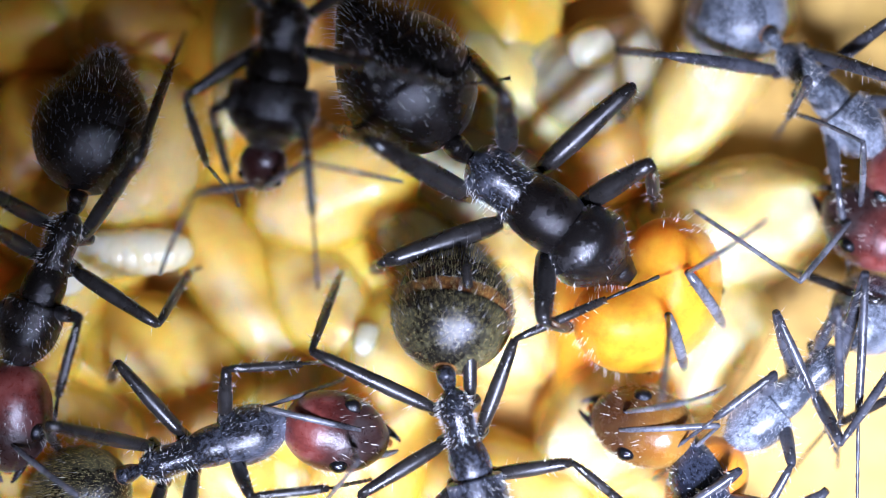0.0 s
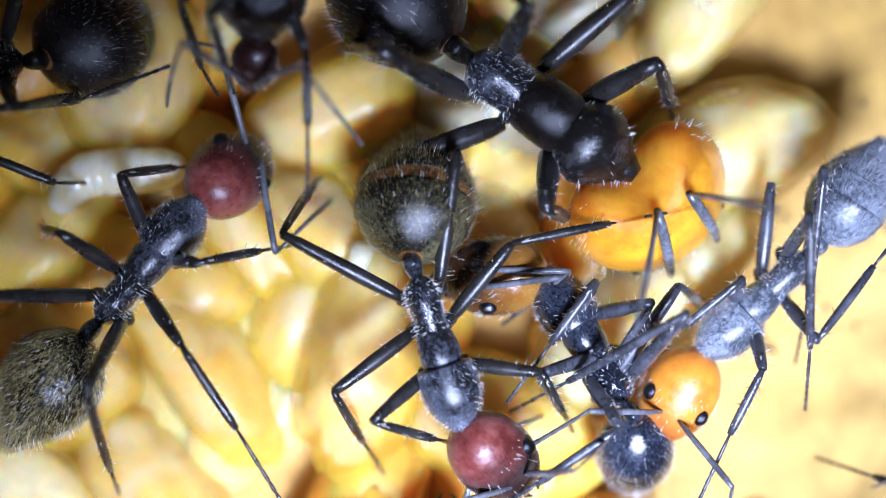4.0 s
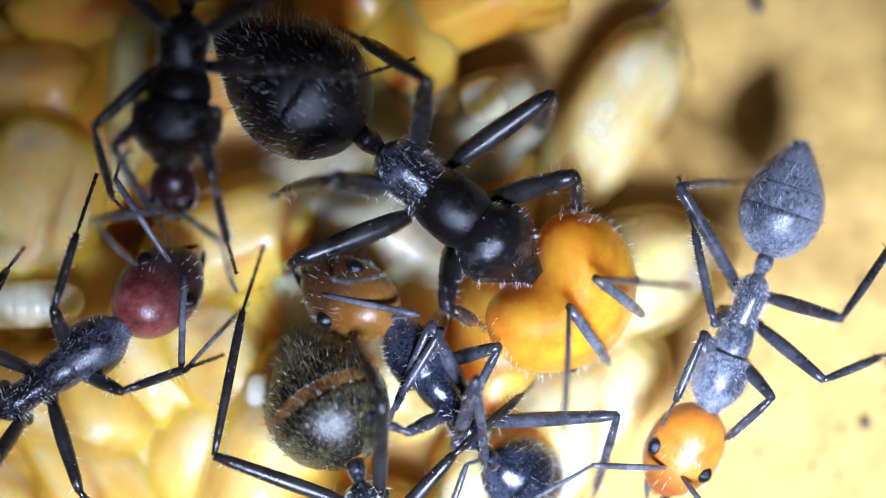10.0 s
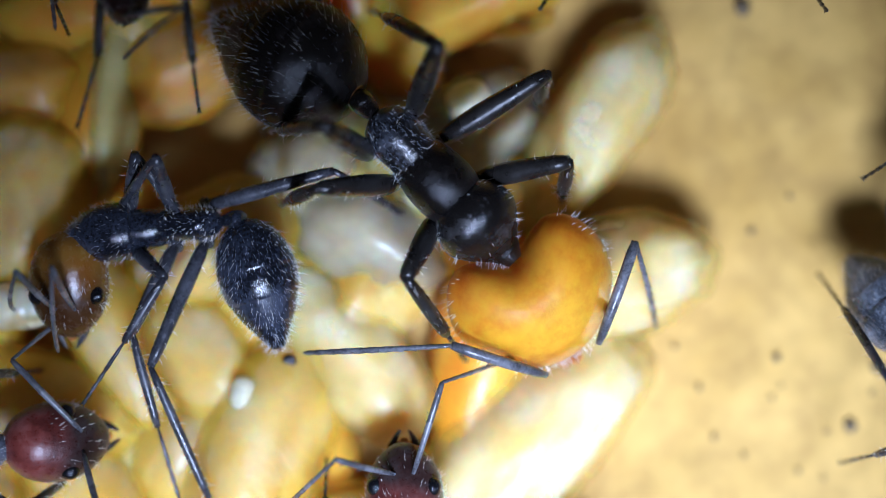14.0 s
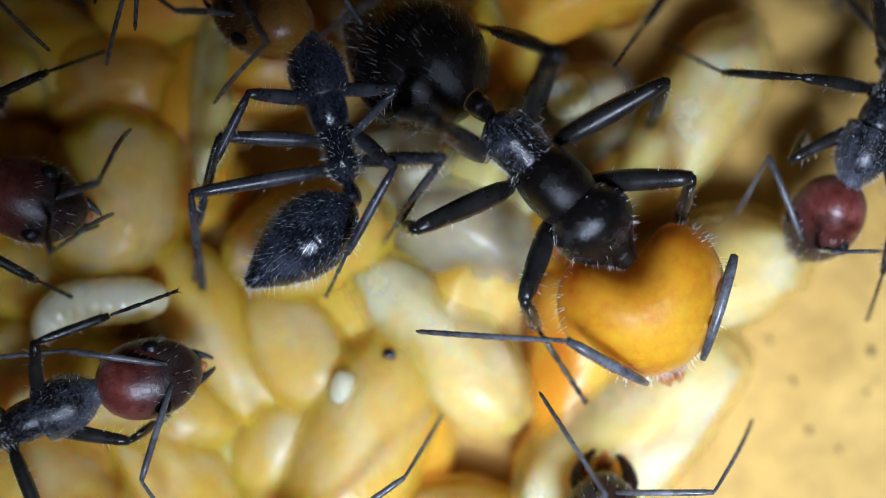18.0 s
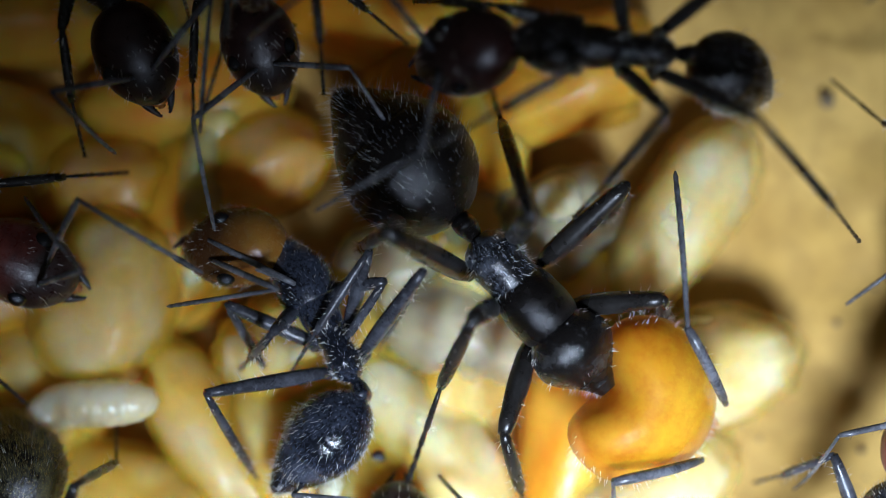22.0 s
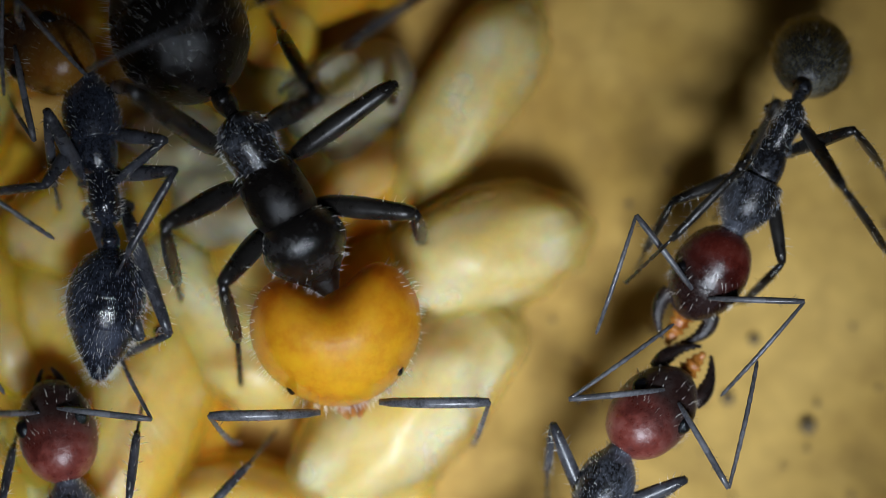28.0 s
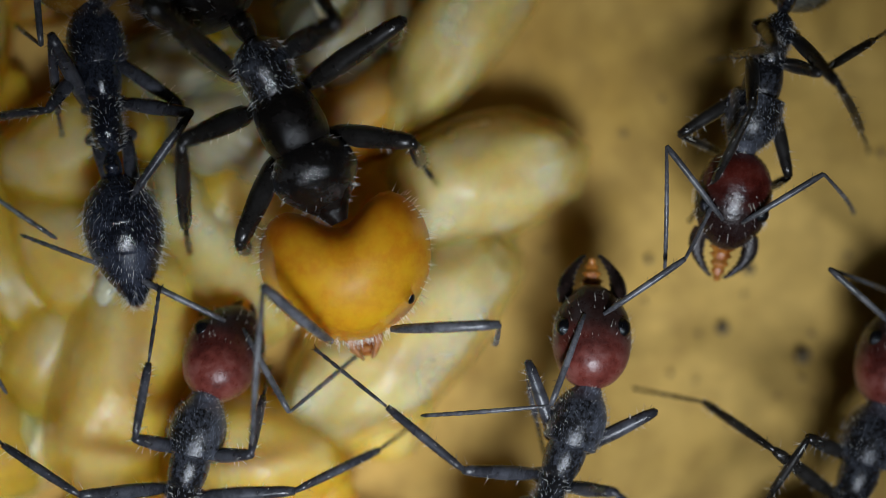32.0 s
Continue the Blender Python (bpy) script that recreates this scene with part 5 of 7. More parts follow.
    worker_c.leg(19, "L1", (0.72, 1.12), (2.74, 1.15), (3.73, 1.18))
    worker_c.leg(19, "R1", (1.16, -1.25), (1.74, -0.89), (1.97, -0.71))
    worker_c.leg(19, "R2", (-0.40, -2.40), (0.90, -2.05), (1.51, -1.89))
    worker_c.feeler(19, "L", (2.05, 1.37), (2.84, 1.02))
    worker_c.feeler(19, "R", (1.48, -2.12), (2.70, -0.77))
    worker_c.leg(20, "L1", (0.14, 0.87), (1.63, 1.24), (2.41, 1.45))
    worker_c.leg(20, "L2", (-1.46, 1.63), (-1.90, 2.47), (-2.19, 2.91))
    worker_c.leg(20, "L3", (-2.35, 0.60), (-3.26, 0.47), (-3.81, 0.37))
    worker_c.leg(20, "R1", (1.02, -1.22), (1.45, -0.44), (1.64, -0.07))
    worker_c.leg(20, "R2", (0.27, -2.51), (1.55, -2.66), (2.19, -2.80))
    worker_c.leg(20, "R3", (-1.71, -1.24), (-1.81, -1.81), (-1.93, -2.16))
    worker_c.feeler(20, "L", (2.73, 2.31), (4.31, 2.81))
    worker_c.feeler(20, "R", (1.85, -2.51), (2.79, -3.45))
    worker_c.leg(21, "L2", (0.09, 1.46), (-0.20, 3.09), (-0.35, 3.90))
    worker_c.leg(21, "L3", (-2.18, 1.26), (-2.24, 1.62), (-3.16, 1.59))
    worker_c.leg(21, "R2", (0.56, -1.75), (1.09, -2.83), (1.39, -3.48))
    worker_c.leg(21, "R3", (-1.29, -1.68), (-1.31, -2.99), (-1.32, -3.77))
    worker_c.leg(21, "L1", (1.66, 1.18), (2.84, 1.84), (3.50, 2.14))
    worker_c.play()
    worker_d.at(0, -1.74, -4.36, -75, 5, 8, -23, 31)
    worker_d.at(1, -1.87, -4.14, -76, 20, 29, -22, 41)
    worker_d.at(2, -2.01, -4.11, -74, 60, 52, -10, 30)
    worker_d.at(3, -2.15, -3.96, -73, 31, 35, -21, 38)
    worker_d.at(4, -2.16, -3.89, -73, 30, 25, -22, 34)
    worker_d.at(7, -1.76, -4.14, -71, 8, 8, -17, 43)
    worker_d.at(8, -1.95, -4.28, -74, 16, 8, -21, 20)
    worker_d.at(9, -1.95, -4.64, -78, 8, 8, -8, 27)
    worker_d.at(10, -1.43, -5.06, -79, -5, 8, 18, 24)
    worker_d.at(11, -0.73, -6.27, -65, 0, 25, 32, 0)
    worker_d.at(11.5, -2.16, -6.87, -73, 0, 25, 17, 17)
    worker_d.at(13, -1.33, -9.11, -82, 0, 25, 0, 15)
    worker_d.at(32, 0.47, -13.08, -82, 0, 25, 0, 15)
    worker_d.leg(0, "L3", (-4.15, 1.01), (-2.99, 1.01), (-2.38, 1.01))
    worker_d.leg(0, "L2", (-1.92, 1.30), (-2.47, 5.14), (-2.73, 7.18))
    worker_d.leg(0, "R3", (-2.76, -2.27), (-3.72, -1.44), (-4.22, -1.03))
    worker_d.leg(0, "R2", (0.03, -2.14), (0.97, -1.61), (1.51, -1.36))
    worker_d.leg(1, "L3", (-4.22, 1.09), (-2.91, 0.94), (-2.22, 0.86))
    worker_d.leg(1, "L2", (-1.87, 1.57), (-2.11, 5.09), (-2.22, 6.97))
    worker_d.leg(1, "R3", (-2.54, -2.44), (-3.51, -1.54), (-4.01, -1.10))
    worker_d.leg(1, "R2", (0.22, -1.91), (1.33, -1.60), (1.96, -1.46))
    worker_d.leg(1, "L1", (0.40, 1.91), (1.39, 2.42), (1.96, 2.71))
    worker_d.leg(2, "L3", (-4.31, 1.35), (-2.96, 1.17), (-2.26, 1.08))
    worker_d.leg(2, "L2", (-1.52, 1.59), (-1.73, 4.49), (-1.83, 6.04))
    worker_d.leg(2, "R3", (-2.82, -2.50), (-3.69, -1.33), (-4.15, -0.74))
    worker_d.leg(2, "R2", (0.04, -1.98), (1.03, -1.63), (1.58, -1.48))
    worker_d.leg(2, "R1", (0.88, -1.37), (1.08, -0.42), (1.22, 0.06))
    worker_d.leg(2, "L1", (0.70, 1.29), (1.18, 1.70), (1.48, 1.92))
    worker_d.leg(3, "L3", (-3.94, 1.55), (-2.56, 1.19), (-1.85, 1.01))
    worker_d.leg(3, "L2", (-1.58, 1.69), (-1.36, 4.63), (-1.24, 6.20))
    worker_d.leg(3, "R3", (-3.03, -2.25), (-3.64, -1.20), (-3.98, -0.67))
    worker_d.leg(3, "R2", (0.08, -2.14), (1.07, -1.75), (2.06, -1.82))
    worker_d.leg(3, "R1", (0.37, -1.52), (1.25, -0.47), (1.74, 0.06))
    worker_d.leg(3, "L1", (0.69, 1.51), (1.59, 1.68), (2.10, 1.78))
    worker_d.feeler(3, "R", (2.48, -1.25), (3.25, -1.90))
    worker_d.feeler(3, "L", (2.22, 1.56), (2.13, 2.83))
    worker_d.leg(4, "L3", (-4.10, 1.69), (-2.72, 1.32), (-2.02, 1.14))
    worker_d.leg(4, "L2", (-1.49, 1.79), (-1.16, 4.69), (-0.98, 6.24))
    worker_d.leg(4, "R3", (-3.13, -2.35), (-3.57, -1.24), (-3.82, -0.69))
    worker_d.leg(4, "R2", (0.19, -2.22), (1.15, -1.78), (1.99, -1.65))
    worker_d.leg(4, "R1", (0.74, -1.43), (1.39, -0.52), (1.76, -0.06))
    worker_d.leg(4, "L1", (0.82, 1.58), (1.68, 1.75), (2.17, 1.86))
    worker_d.feeler(4, "L", (2.44, 1.59), (2.16, 2.52))
    worker_d.leg(7, "L3", (-3.80, 1.86), (-2.47, 1.40), (-1.78, 1.16))
    worker_d.leg(7, "L2", (-0.56, 0.76), (0.80, 2.78), (1.54, 3.84))
    worker_d.leg(7, "R3", (-2.88, -2.48), (-3.60, -1.17), (-3.99, -0.52))
    worker_d.leg(7, "R2", (0.22, -1.75), (0.93, -1.41), (1.34, -1.27))
    worker_d.leg(8, "L3", (-3.95, 1.91), (-2.74, 1.55), (-2.11, 1.36))
    worker_d.leg(8, "L2", (0.25, 0.78), (1.06, 3.00), (1.53, 4.16))
    worker_d.leg(8, "R3", (-2.82, -2.29), (-3.51, -1.09), (-3.88, -0.50))
    worker_d.leg(8, "R2", (0.08, -1.83), (1.17, -1.54), (1.77, -1.42))
    worker_d.leg(9, "L3", (-3.80, 1.90), (-2.60, 3.04), (-1.96, 3.64))
    worker_d.leg(9, "L2", (-2.11, 2.43), (-2.25, 3.02), (-2.31, 3.33))
    worker_d.leg(9, "R3", (-2.64, -2.34), (-3.99, -0.88), (-4.69, -0.15))
    worker_d.leg(9, "R2", (0.39, -1.56), (1.39, -1.53), (1.97, -1.55))
    worker_d.leg(10, "L3", (-2.78, 0.71), (-3.91, 0.30), (-4.49, 0.08))
    worker_d.leg(10, "R3", (-2.42, -2.51), (-4.65, -1.45), (-5.80, -0.95))
    worker_d.play()
    worker_e.at(0, 2.42, -5.32, 103, 60, 8, 80, 68)
    worker_e.at(1, 1.41, -4.82, 101, 65, 8, 14, 68)
    worker_e.at(2, 0.32, -4.16, 115, 29, 32, 64, 68)
    worker_e.at(3, 0.21, -3.93, 119, 45, 25, -21, 65)
    worker_e.at(4, 0.36, -3.63, 122, 64, 8, -27, 56)
    worker_e.at(7, 1.00, -3.23, 137, 82, 28, -68, 42)
    worker_e.at(8, 0.88, -3.25, 139, 99, 8, -72, 43)
    worker_e.at(9, 0.93, -3.26, 123, 17, 14, -80, 68)
    worker_e.at(10, -0.38, -2.08, 126, 24, 8, 25, 58)
    worker_e.at(11, -1.11, -1.80, 140, 36, 8, -38, 54)
    worker_e.at(12, -3.36, -1.61, 173, 111, 8, -74, 0)
    worker_e.at(13, -3.87, -0.58, 167, 63, 8, -56, 0)
    worker_e.at(14, -5.23, 0.69, -174, 84, 8, -80, 0)
    worker_e.at(15, -5.28, 1.28, 170, 55, 8, -69, 0)
    worker_e.at(18, -3.83, 2.73, 106, 52, 8, -68, 0)
    worker_e.at(19, -4.85, 1.83, 120, 80, 8, -57, 6)
    worker_e.at(20, -4.27, 0.62, 114, 83, 8, -65, 42)
    worker_e.at(21, -4.40, 0.86, 117, 72, 8, -62, 0)
    worker_e.at(22, -3.78, 0.99, 118, 67, 8, -72, 9)
    worker_e.at(23, -3.32, 0.81, 115, 61, 8, -66, 11)
    worker_e.at(24, -3.30, 0.91, 105, 60, 8, -45, 29)
    worker_e.at(25, -3.17, 1.56, 92, 54, 8, -24, 26)
    worker_e.at(28, -3.74, 1.57, 99, 52, 8, -15, 0)
    worker_e.at(30, -3.76, 1.29, 96, 39, 8, -10, 0)
    worker_e.at(31, -3.48, 1.42, 92, 35, 8, -2, 34)
    worker_e.at(32, -3.57, 1.52, 98, 32, 14, 2, 0)
    worker_e.feeler(1, "R", (2.19, 0.06), (2.14, -0.88))
    worker_e.feeler(1, "L", (1.48, -1.01), (0.67, 0.72))
    worker_e.leg(3, "R3", (0.12, -2.00), (-0.60, 0.63), (-1.01, 1.98))
    worker_e.leg(3, "L3", (-1.70, -0.41), (-3.89, -1.32), (-5.10, -1.82))
    worker_e.leg(4, "R3", (-0.47, -1.63), (-0.48, 0.66), (-0.52, 1.84))
    worker_e.leg(4, "L3", (-0.09, -1.87), (-1.04, -2.31), (-1.56, -2.58))
    worker_e.leg(4, "L2", (-1.57, 0.33), (-1.68, 2.35), (-1.78, 3.41))
    worker_e.leg(4, "R2", (-0.08, 1.03), (-1.04, 1.00), (-1.57, 0.98))
    worker_e.feeler(4, "R", (0.89, -0.75), (0.88, 1.12))
    worker_e.feeler(4, "L", (1.13, -0.19), (2.04, 1.10))
    worker_e.leg(7, "L2", (-0.57, 0.42), (1.55, 1.77), (2.63, 2.50))
    worker_e.leg(7, "L3", (-0.03, 1.73), (-0.93, 1.93), (-1.44, 2.07))
    worker_e.feeler(7, "R", (2.05, -0.38), (1.95, 0.90))
    worker_e.feeler(7, "L", (0.43, -0.67), (1.11, 1.21))
    worker_e.leg(8, "L2", (-1.09, 0.73), (1.21, 2.61), (2.39, 3.63))
    worker_e.leg(8, "R3", (-1.25, -1.95), (-1.30, -0.62), (-1.37, 0.07))
    worker_e.feeler(8, "R", (1.69, -0.38), (2.28, 0.61))
    worker_e.feeler(8, "L", (1.45, -0.39), (1.89, 1.06))
    worker_e.leg(9, "R3", (0.46, -1.05), (-1.03, -2.17), (-1.84, -2.76))
    worker_e.leg(9, "R2", (1.32, 0.27), (1.01, 1.90), (0.83, 2.76))
    worker_e.leg(10, "R3", (-2.25, -2.25), (-3.36, -1.12), (-3.99, -0.53))
    worker_e.leg(10, "L3", (-0.23, -0.67), (-1.76, 0.19), (-2.59, 0.66))
    worker_e.leg(10, "R2", (0.95, -0.57), (0.08, 0.83), (-0.39, 1.58))
    worker_e.leg(11, "R3", (-2.35, -1.60), (-5.02, -1.46), (-6.47, -1.38))
    worker_e.leg(11, "L3", (-0.47, 0.76), (-2.04, 1.86), (-2.89, 2.47))
    worker_e.leg(11, "L2", (0.09, 0.86), (0.89, 1.20), (1.31, 1.40))
    worker_e.leg(11, "L1", (0.74, -0.66), (0.09, 0.91), (-0.26, 1.75))
    worker_e.feeler(11, "R", (2.64, 0.31), (2.00, -0.89))
    worker_e.feeler(11, "L", (0.81, -0.74), (1.96, 0.85))
    worker_e.leg(12, "R2", (0.12, -1.20), (0.89, -0.75), (1.33, -0.51))
    worker_e.leg(12, "R3", (-4.06, 0.21), (-4.83, 2.33), (-5.24, 3.48))
    worker_e.leg(12, "L1", (1.47, 0.50), (1.01, 1.69), (0.82, 2.35))
    worker_e.leg(12, "L2", (0.48, 2.17), (0.85, 3.09), (1.08, 3.61))
    worker_e.leg(12, "L3", (-0.40, 2.87), (-0.14, 3.78), (0.02, 4.32))
    worker_e.feeler(12, "R", (1.48, 0.46), (0.89, 1.66))
    worker_e.leg(13, "R2", (-0.26, -1.25), (1.10, -0.62), (1.87, -0.28))
    worker_e.leg(13, "R3", (-3.97, -1.01), (-5.01, 2.11), (-5.56, 3.78))
    worker_e.leg(13, "L3", (-0.70, 3.16), (-0.63, 4.08), (-0.55, 4.62))
    worker_e.leg(13, "L2", (1.34, 1.41), (-0.01, 3.19), (-0.66, 4.18))
    worker_e.leg(13, "L1", (0.50, -0.62), (-0.40, 2.48), (-0.83, 4.14))
    worker_e.feeler(13, "R", (2.18, 0.49), (2.95, 1.00))
    worker_e.feeler(13, "L", (1.19, 0.16), (1.41, 1.86))
    worker_e.leg(14, "R3", (-3.92, -0.74), (-4.70, 0.32), (-5.09, 0.87))
    worker_e.leg(14, "L2", (0.59, 2.12), (-0.01, 4.68), (-0.26, 6.05))
    worker_e.leg(14, "L3", (0.12, 2.41), (-0.60, 4.84), (-0.92, 6.15))
    worker_e.leg(14, "L1", (-0.38, 0.88), (0.75, 2.28), (1.41, 3.03))
    worker_e.leg(15, "R3", (-3.35, -1.34), (-4.18, -1.20), (-4.61, -1.15))
    worker_e.leg(15, "L3", (0.55, 1.52), (-1.05, 3.54), (-3.14, 4.58))
    worker_e.leg(15, "L2", (0.11, 0.89), (-1.47, 2.44), (-2.26, 3.28))
    worker_e.leg(15, "L1", (1.29, 1.30), (0.28, 2.35), (-0.19, 2.92))
    worker_e.leg(18, "L3", (-0.77, 3.02), (-2.60, 3.16), (-5.45, 2.59))
    worker_e.leg(18, "R3", (-1.48, -1.71), (-2.32, -0.58), (-2.76, 0.02))
    worker_e.leg(18, "L2", (0.17, 2.38), (-1.34, 2.80), (-2.56, 3.35))
    worker_e.leg(18, "R2", (-1.39, -0.86), (-2.58, 0.34), (-3.20, 0.97))
    worker_e.leg(19, "L3", (-1.03, 2.83), (-1.56, 4.51), (-1.81, 5.44))
    worker_e.leg(19, "R3", (-1.10, -2.43), (-1.93, -0.96), (-2.35, -0.19))
    worker_e.leg(19, "L2", (-1.01, 2.08), (-4.27, 2.83), (-5.97, 3.26))
    worker_e.leg(19, "L1", (0.29, 1.16), (-0.67, 2.03), (-1.14, 2.51))
    worker_e.feeler(19, "L", (2.32, 2.28), (3.29, 2.71))
    worker_e.feeler(19, "R", (1.02, 0.63), (0.17, 2.09))
    worker_e.leg(20, "L3", (-0.73, 3.11), (-2.55, 2.67), (-3.92, 2.88))
    worker_e.leg(20, "R3", (-0.16, -1.59), (-0.68, -0.72), (-0.91, -0.29))
    worker_e.leg(20, "L2", (-0.82, 1.96), (-2.38, 2.81), (-3.17, 3.27))
    worker_e.leg(21, "L3", (-1.18, 2.97), (-2.97, 2.93), (-4.37, 2.44))
    worker_e.leg(21, "R3", (-0.81, -2.00), (-1.09, -1.09), (-1.23, -0.63))
    worker_e.leg(21, "L2", (-1.08, 2.20), (-4.24, 3.54), (-5.90, 4.27))
    worker_e.leg(21, "L1", (0.24, 0.90), (-0.73, 2.00), (-1.23, 2.60))
    worker_e.feeler(21, "L", (2.42, 1.22), (2.62, 2.39))
    worker_e.feeler(21, "R", (1.10, 1.69), (1.33, 2.73))
    worker_e.leg(22, "L3", (-0.33, 2.30), (-2.00, 2.46), (-2.88, 2.59))
    worker_e.leg(22, "R3", (-0.23, -1.98), (-0.97, -0.79), (-1.37, -0.16))
    worker_e.leg(22, "R2", (0.51, -1.31), (-0.33, 0.23), (-0.77, 1.06))
    worker_e.leg(22, "L2", (0.91, 1.38), (-0.40, 1.40), (-1.08, 1.45))
    worker_e.feeler(22, "L", (0.65, 0.35), (1.32, 2.29))
    worker_e.feeler(22, "R", (0.29, -0.13), (2.11, 1.43))
    worker_e.leg(23, "L3", (-1.44, 1.26), (-1.88, 2.06), (-2.12, 2.52))
    worker_e.leg(23, "R3", (-0.15, -1.61), (-1.26, -0.21), (-1.85, 0.54))
    worker_e.leg(23, "R2", (-0.16, -1.17), (-1.05, 0.25), (-1.52, 1.01))
    worker_e.leg(23, "L2", (-0.93, 1.90), (-1.03, 2.23), (-1.09, 2.44))
    worker_e.feeler(23, "L", (0.59, 1.65), (-0.02, 2.85))
    worker_e.feeler(23, "R", (1.81, -0.55), (2.69, 1.93))
    worker_e.leg(24, "R3", (-0.04, -1.68), (-1.79, 0.59), (-2.69, 1.79))
    worker_e.leg(24, "L3", (-2.11, 0.83), (-2.43, 1.28), (-2.60, 1.55))
    worker_e.leg(24, "L2", (-0.39, 0.77), (-1.68, 2.12), (-2.34, 2.86))
    worker_e.leg(24, "L1", (-0.35, 0.55), (0.96, 0.35), (1.67, 0.27))
    worker_e.feeler(24, "L", (1.20, 0.03), (1.72, 2.40))
    worker_e.feeler(24, "R", (1.47, 0.06), (2.49, 1.98))
    worker_e.leg(25, "R3", (-1.07, -1.34), (-2.75, -0.33), (-3.64, 0.24))
    worker_e.leg(25, "L3", (-3.65, -0.36), (-3.32, 0.80), (-3.17, 1.46))
    worker_e.leg(25, "L2", (-0.30, 1.01), (-2.28, 1.87), (-3.32, 2.38))
    worker_e.leg(25, "R2", (-0.21, -2.25), (-1.16, -0.88), (-1.65, -0.13))
    worker_e.feeler(25, "R", (2.56, 0.63), (1.27, -0.07))
    worker_e.feeler(25, "L", (-0.30, 0.92), (1.32, 1.62))
    worker_e.leg(28, "R3", (-3.59, -0.82), (-3.81, 0.87), (-3.94, 1.82))
    worker_e.leg(28, "R2", (-0.64, -1.43), (-2.10, -0.21), (-2.85, 0.49))
    worker_e.leg(28, "L1", (-0.53, 0.85), (-0.45, 1.87), (-0.39, 2.48))
    worker_e.leg(28, "L2", (0.73, 0.60), (-0.51, 0.86), (-1.13, 1.07))
    worker_e.leg(30, "R3", (-2.84, -1.68), (-2.86, 0.88), (-2.86, 2.30))
    worker_e.leg(30, "R2", (-0.00, -1.51), (-1.66, -0.34), (-2.51, 0.33))
    worker_e.leg(30, "R1", (-0.08, -1.30), (-0.64, -0.24), (-0.91, 0.38))
    worker_e.leg(31, "R3", (-3.73, -0.71), (-3.30, 0.63), (-3.08, 1.40))
    worker_e.leg(31, "R2", (-0.70, -1.56), (-2.13, -0.52), (-2.87, 0.08))
    worker_e.leg(31, "R1", (-1.19, -1.54), (-3.25, -0.88), (-4.33, -0.48))
    worker_e.leg(32, "R3", (-3.51, -0.38), (-4.02, 0.39), (-4.28, 0.85))
    worker_e.leg(32, "R2", (-0.93, -1.58), (-2.28, -0.25), (-2.96, 0.49))
    worker_e.leg(32, "R1", (-0.87, -1.53), (-1.48, -1.07), (-1.77, -0.78))
    worker_e.play()
    worker_f.at(0, 3.82, -3.27, -139, 19, 8, 4, 62)
    worker_f.at(1, 3.44, -3.44, -139, 22, 28, 14, 23)
    worker_f.at(2, 3.40, -3.13, -141, 15, 8, 22, 0)
    worker_f.at(3, 3.35, -3.14, -141, 22, 8, 21, 0)
    worker_f.at(4, 3.39, -3.09, -137, 19, 8, 15, 0)
    worker_f.at(7, 3.87, -2.94, -135, 11, 8, 11, 10)
    worker_f.at(8, 3.95, -2.70, -128, 6, 8, 1, 0)
    worker_f.at(9, 4.36, -1.78, -132, -3, 8, 9, 0)
    worker_f.at(10, 4.86, -1.38, -111, -9, 8, 3, 0)
    worker_f.at(11, 6.25, -1.52, -68, 16, 33, -2, 0)
    worker_f.at(12, 7.83, -2.33, -71, 2, 8, 1, 0)
    worker_f.at(13, 8.19, -2.07, -51, -2, 8, -4, 0)
    worker_f.at(14, 9.43, -2.68, -55, 0, 25, 1, 30)
    worker_f.at(15, 11.81, -5.10, -56, 0, 25, 0, 15)
    worker_f.at(32, 18.37, -12.23, -56, 0, 25, 0, 15)
    worker_f.leg(1, "R3", (-1.53, -0.85), (-0.48, 0.81), (0.03, 1.74))
    worker_f.leg(1, "L3", (-2.37, -0.91), (-0.40, 1.28), (0.58, 2.48))
    worker_f.leg(1, "R2", (-0.79, -1.37), (-0.31, 0.39), (-0.09, 1.37))
    worker_f.leg(2, "R3", (-1.47, -0.73), (-0.29, 1.17), (0.29, 2.22))
    worker_f.leg(2, "L3", (-2.29, -0.97), (-0.43, 1.15), (0.50, 2.32))
    worker_f.leg(2, "R2", (-0.80, -1.40), (-0.16, 0.68), (0.13, 1.82))
    worker_f.leg(3, "R3", (-1.50, -0.82), (-0.13, 1.04), (0.54, 2.07))
    worker_f.leg(3, "L3", (-2.42, -1.09), (-1.09, 0.66), (-0.45, 1.62))
    worker_f.leg(3, "R2", (-1.15, -1.10), (-0.50, -0.21), (-0.21, 0.29))
    worker_f.leg(3, "L2", (-0.14, 1.02), (-2.37, 0.53), (-3.59, 0.32))
    worker_f.leg(4, "R3", (-1.55, -0.69), (-0.12, 1.07), (0.58, 2.04))
    worker_f.leg(4, "L3", (-2.41, -1.04), (-0.74, 0.55), (0.08, 1.42))
    worker_f.leg(4, "R2", (-2.82, -2.42), (-0.61, -0.27), (0.50, 0.89))
    worker_f.leg(4, "L2", (-0.27, 1.03), (-2.53, 0.70), (-3.77, 0.58))
    worker_f.leg(4, "L1", (0.72, 0.79), (2.93, 1.67), (4.07, 2.20))
    worker_f.leg(7, "R3", (-2.70, -2.49), (-0.29, -0.24), (0.94, 0.98))
    worker_f.leg(7, "L3", (-1.93, -0.60), (-1.43, -0.67), (-1.20, -0.66))
    worker_f.leg(7, "L2", (-0.18, 0.88), (-2.07, 0.98), (-3.10, 1.09))
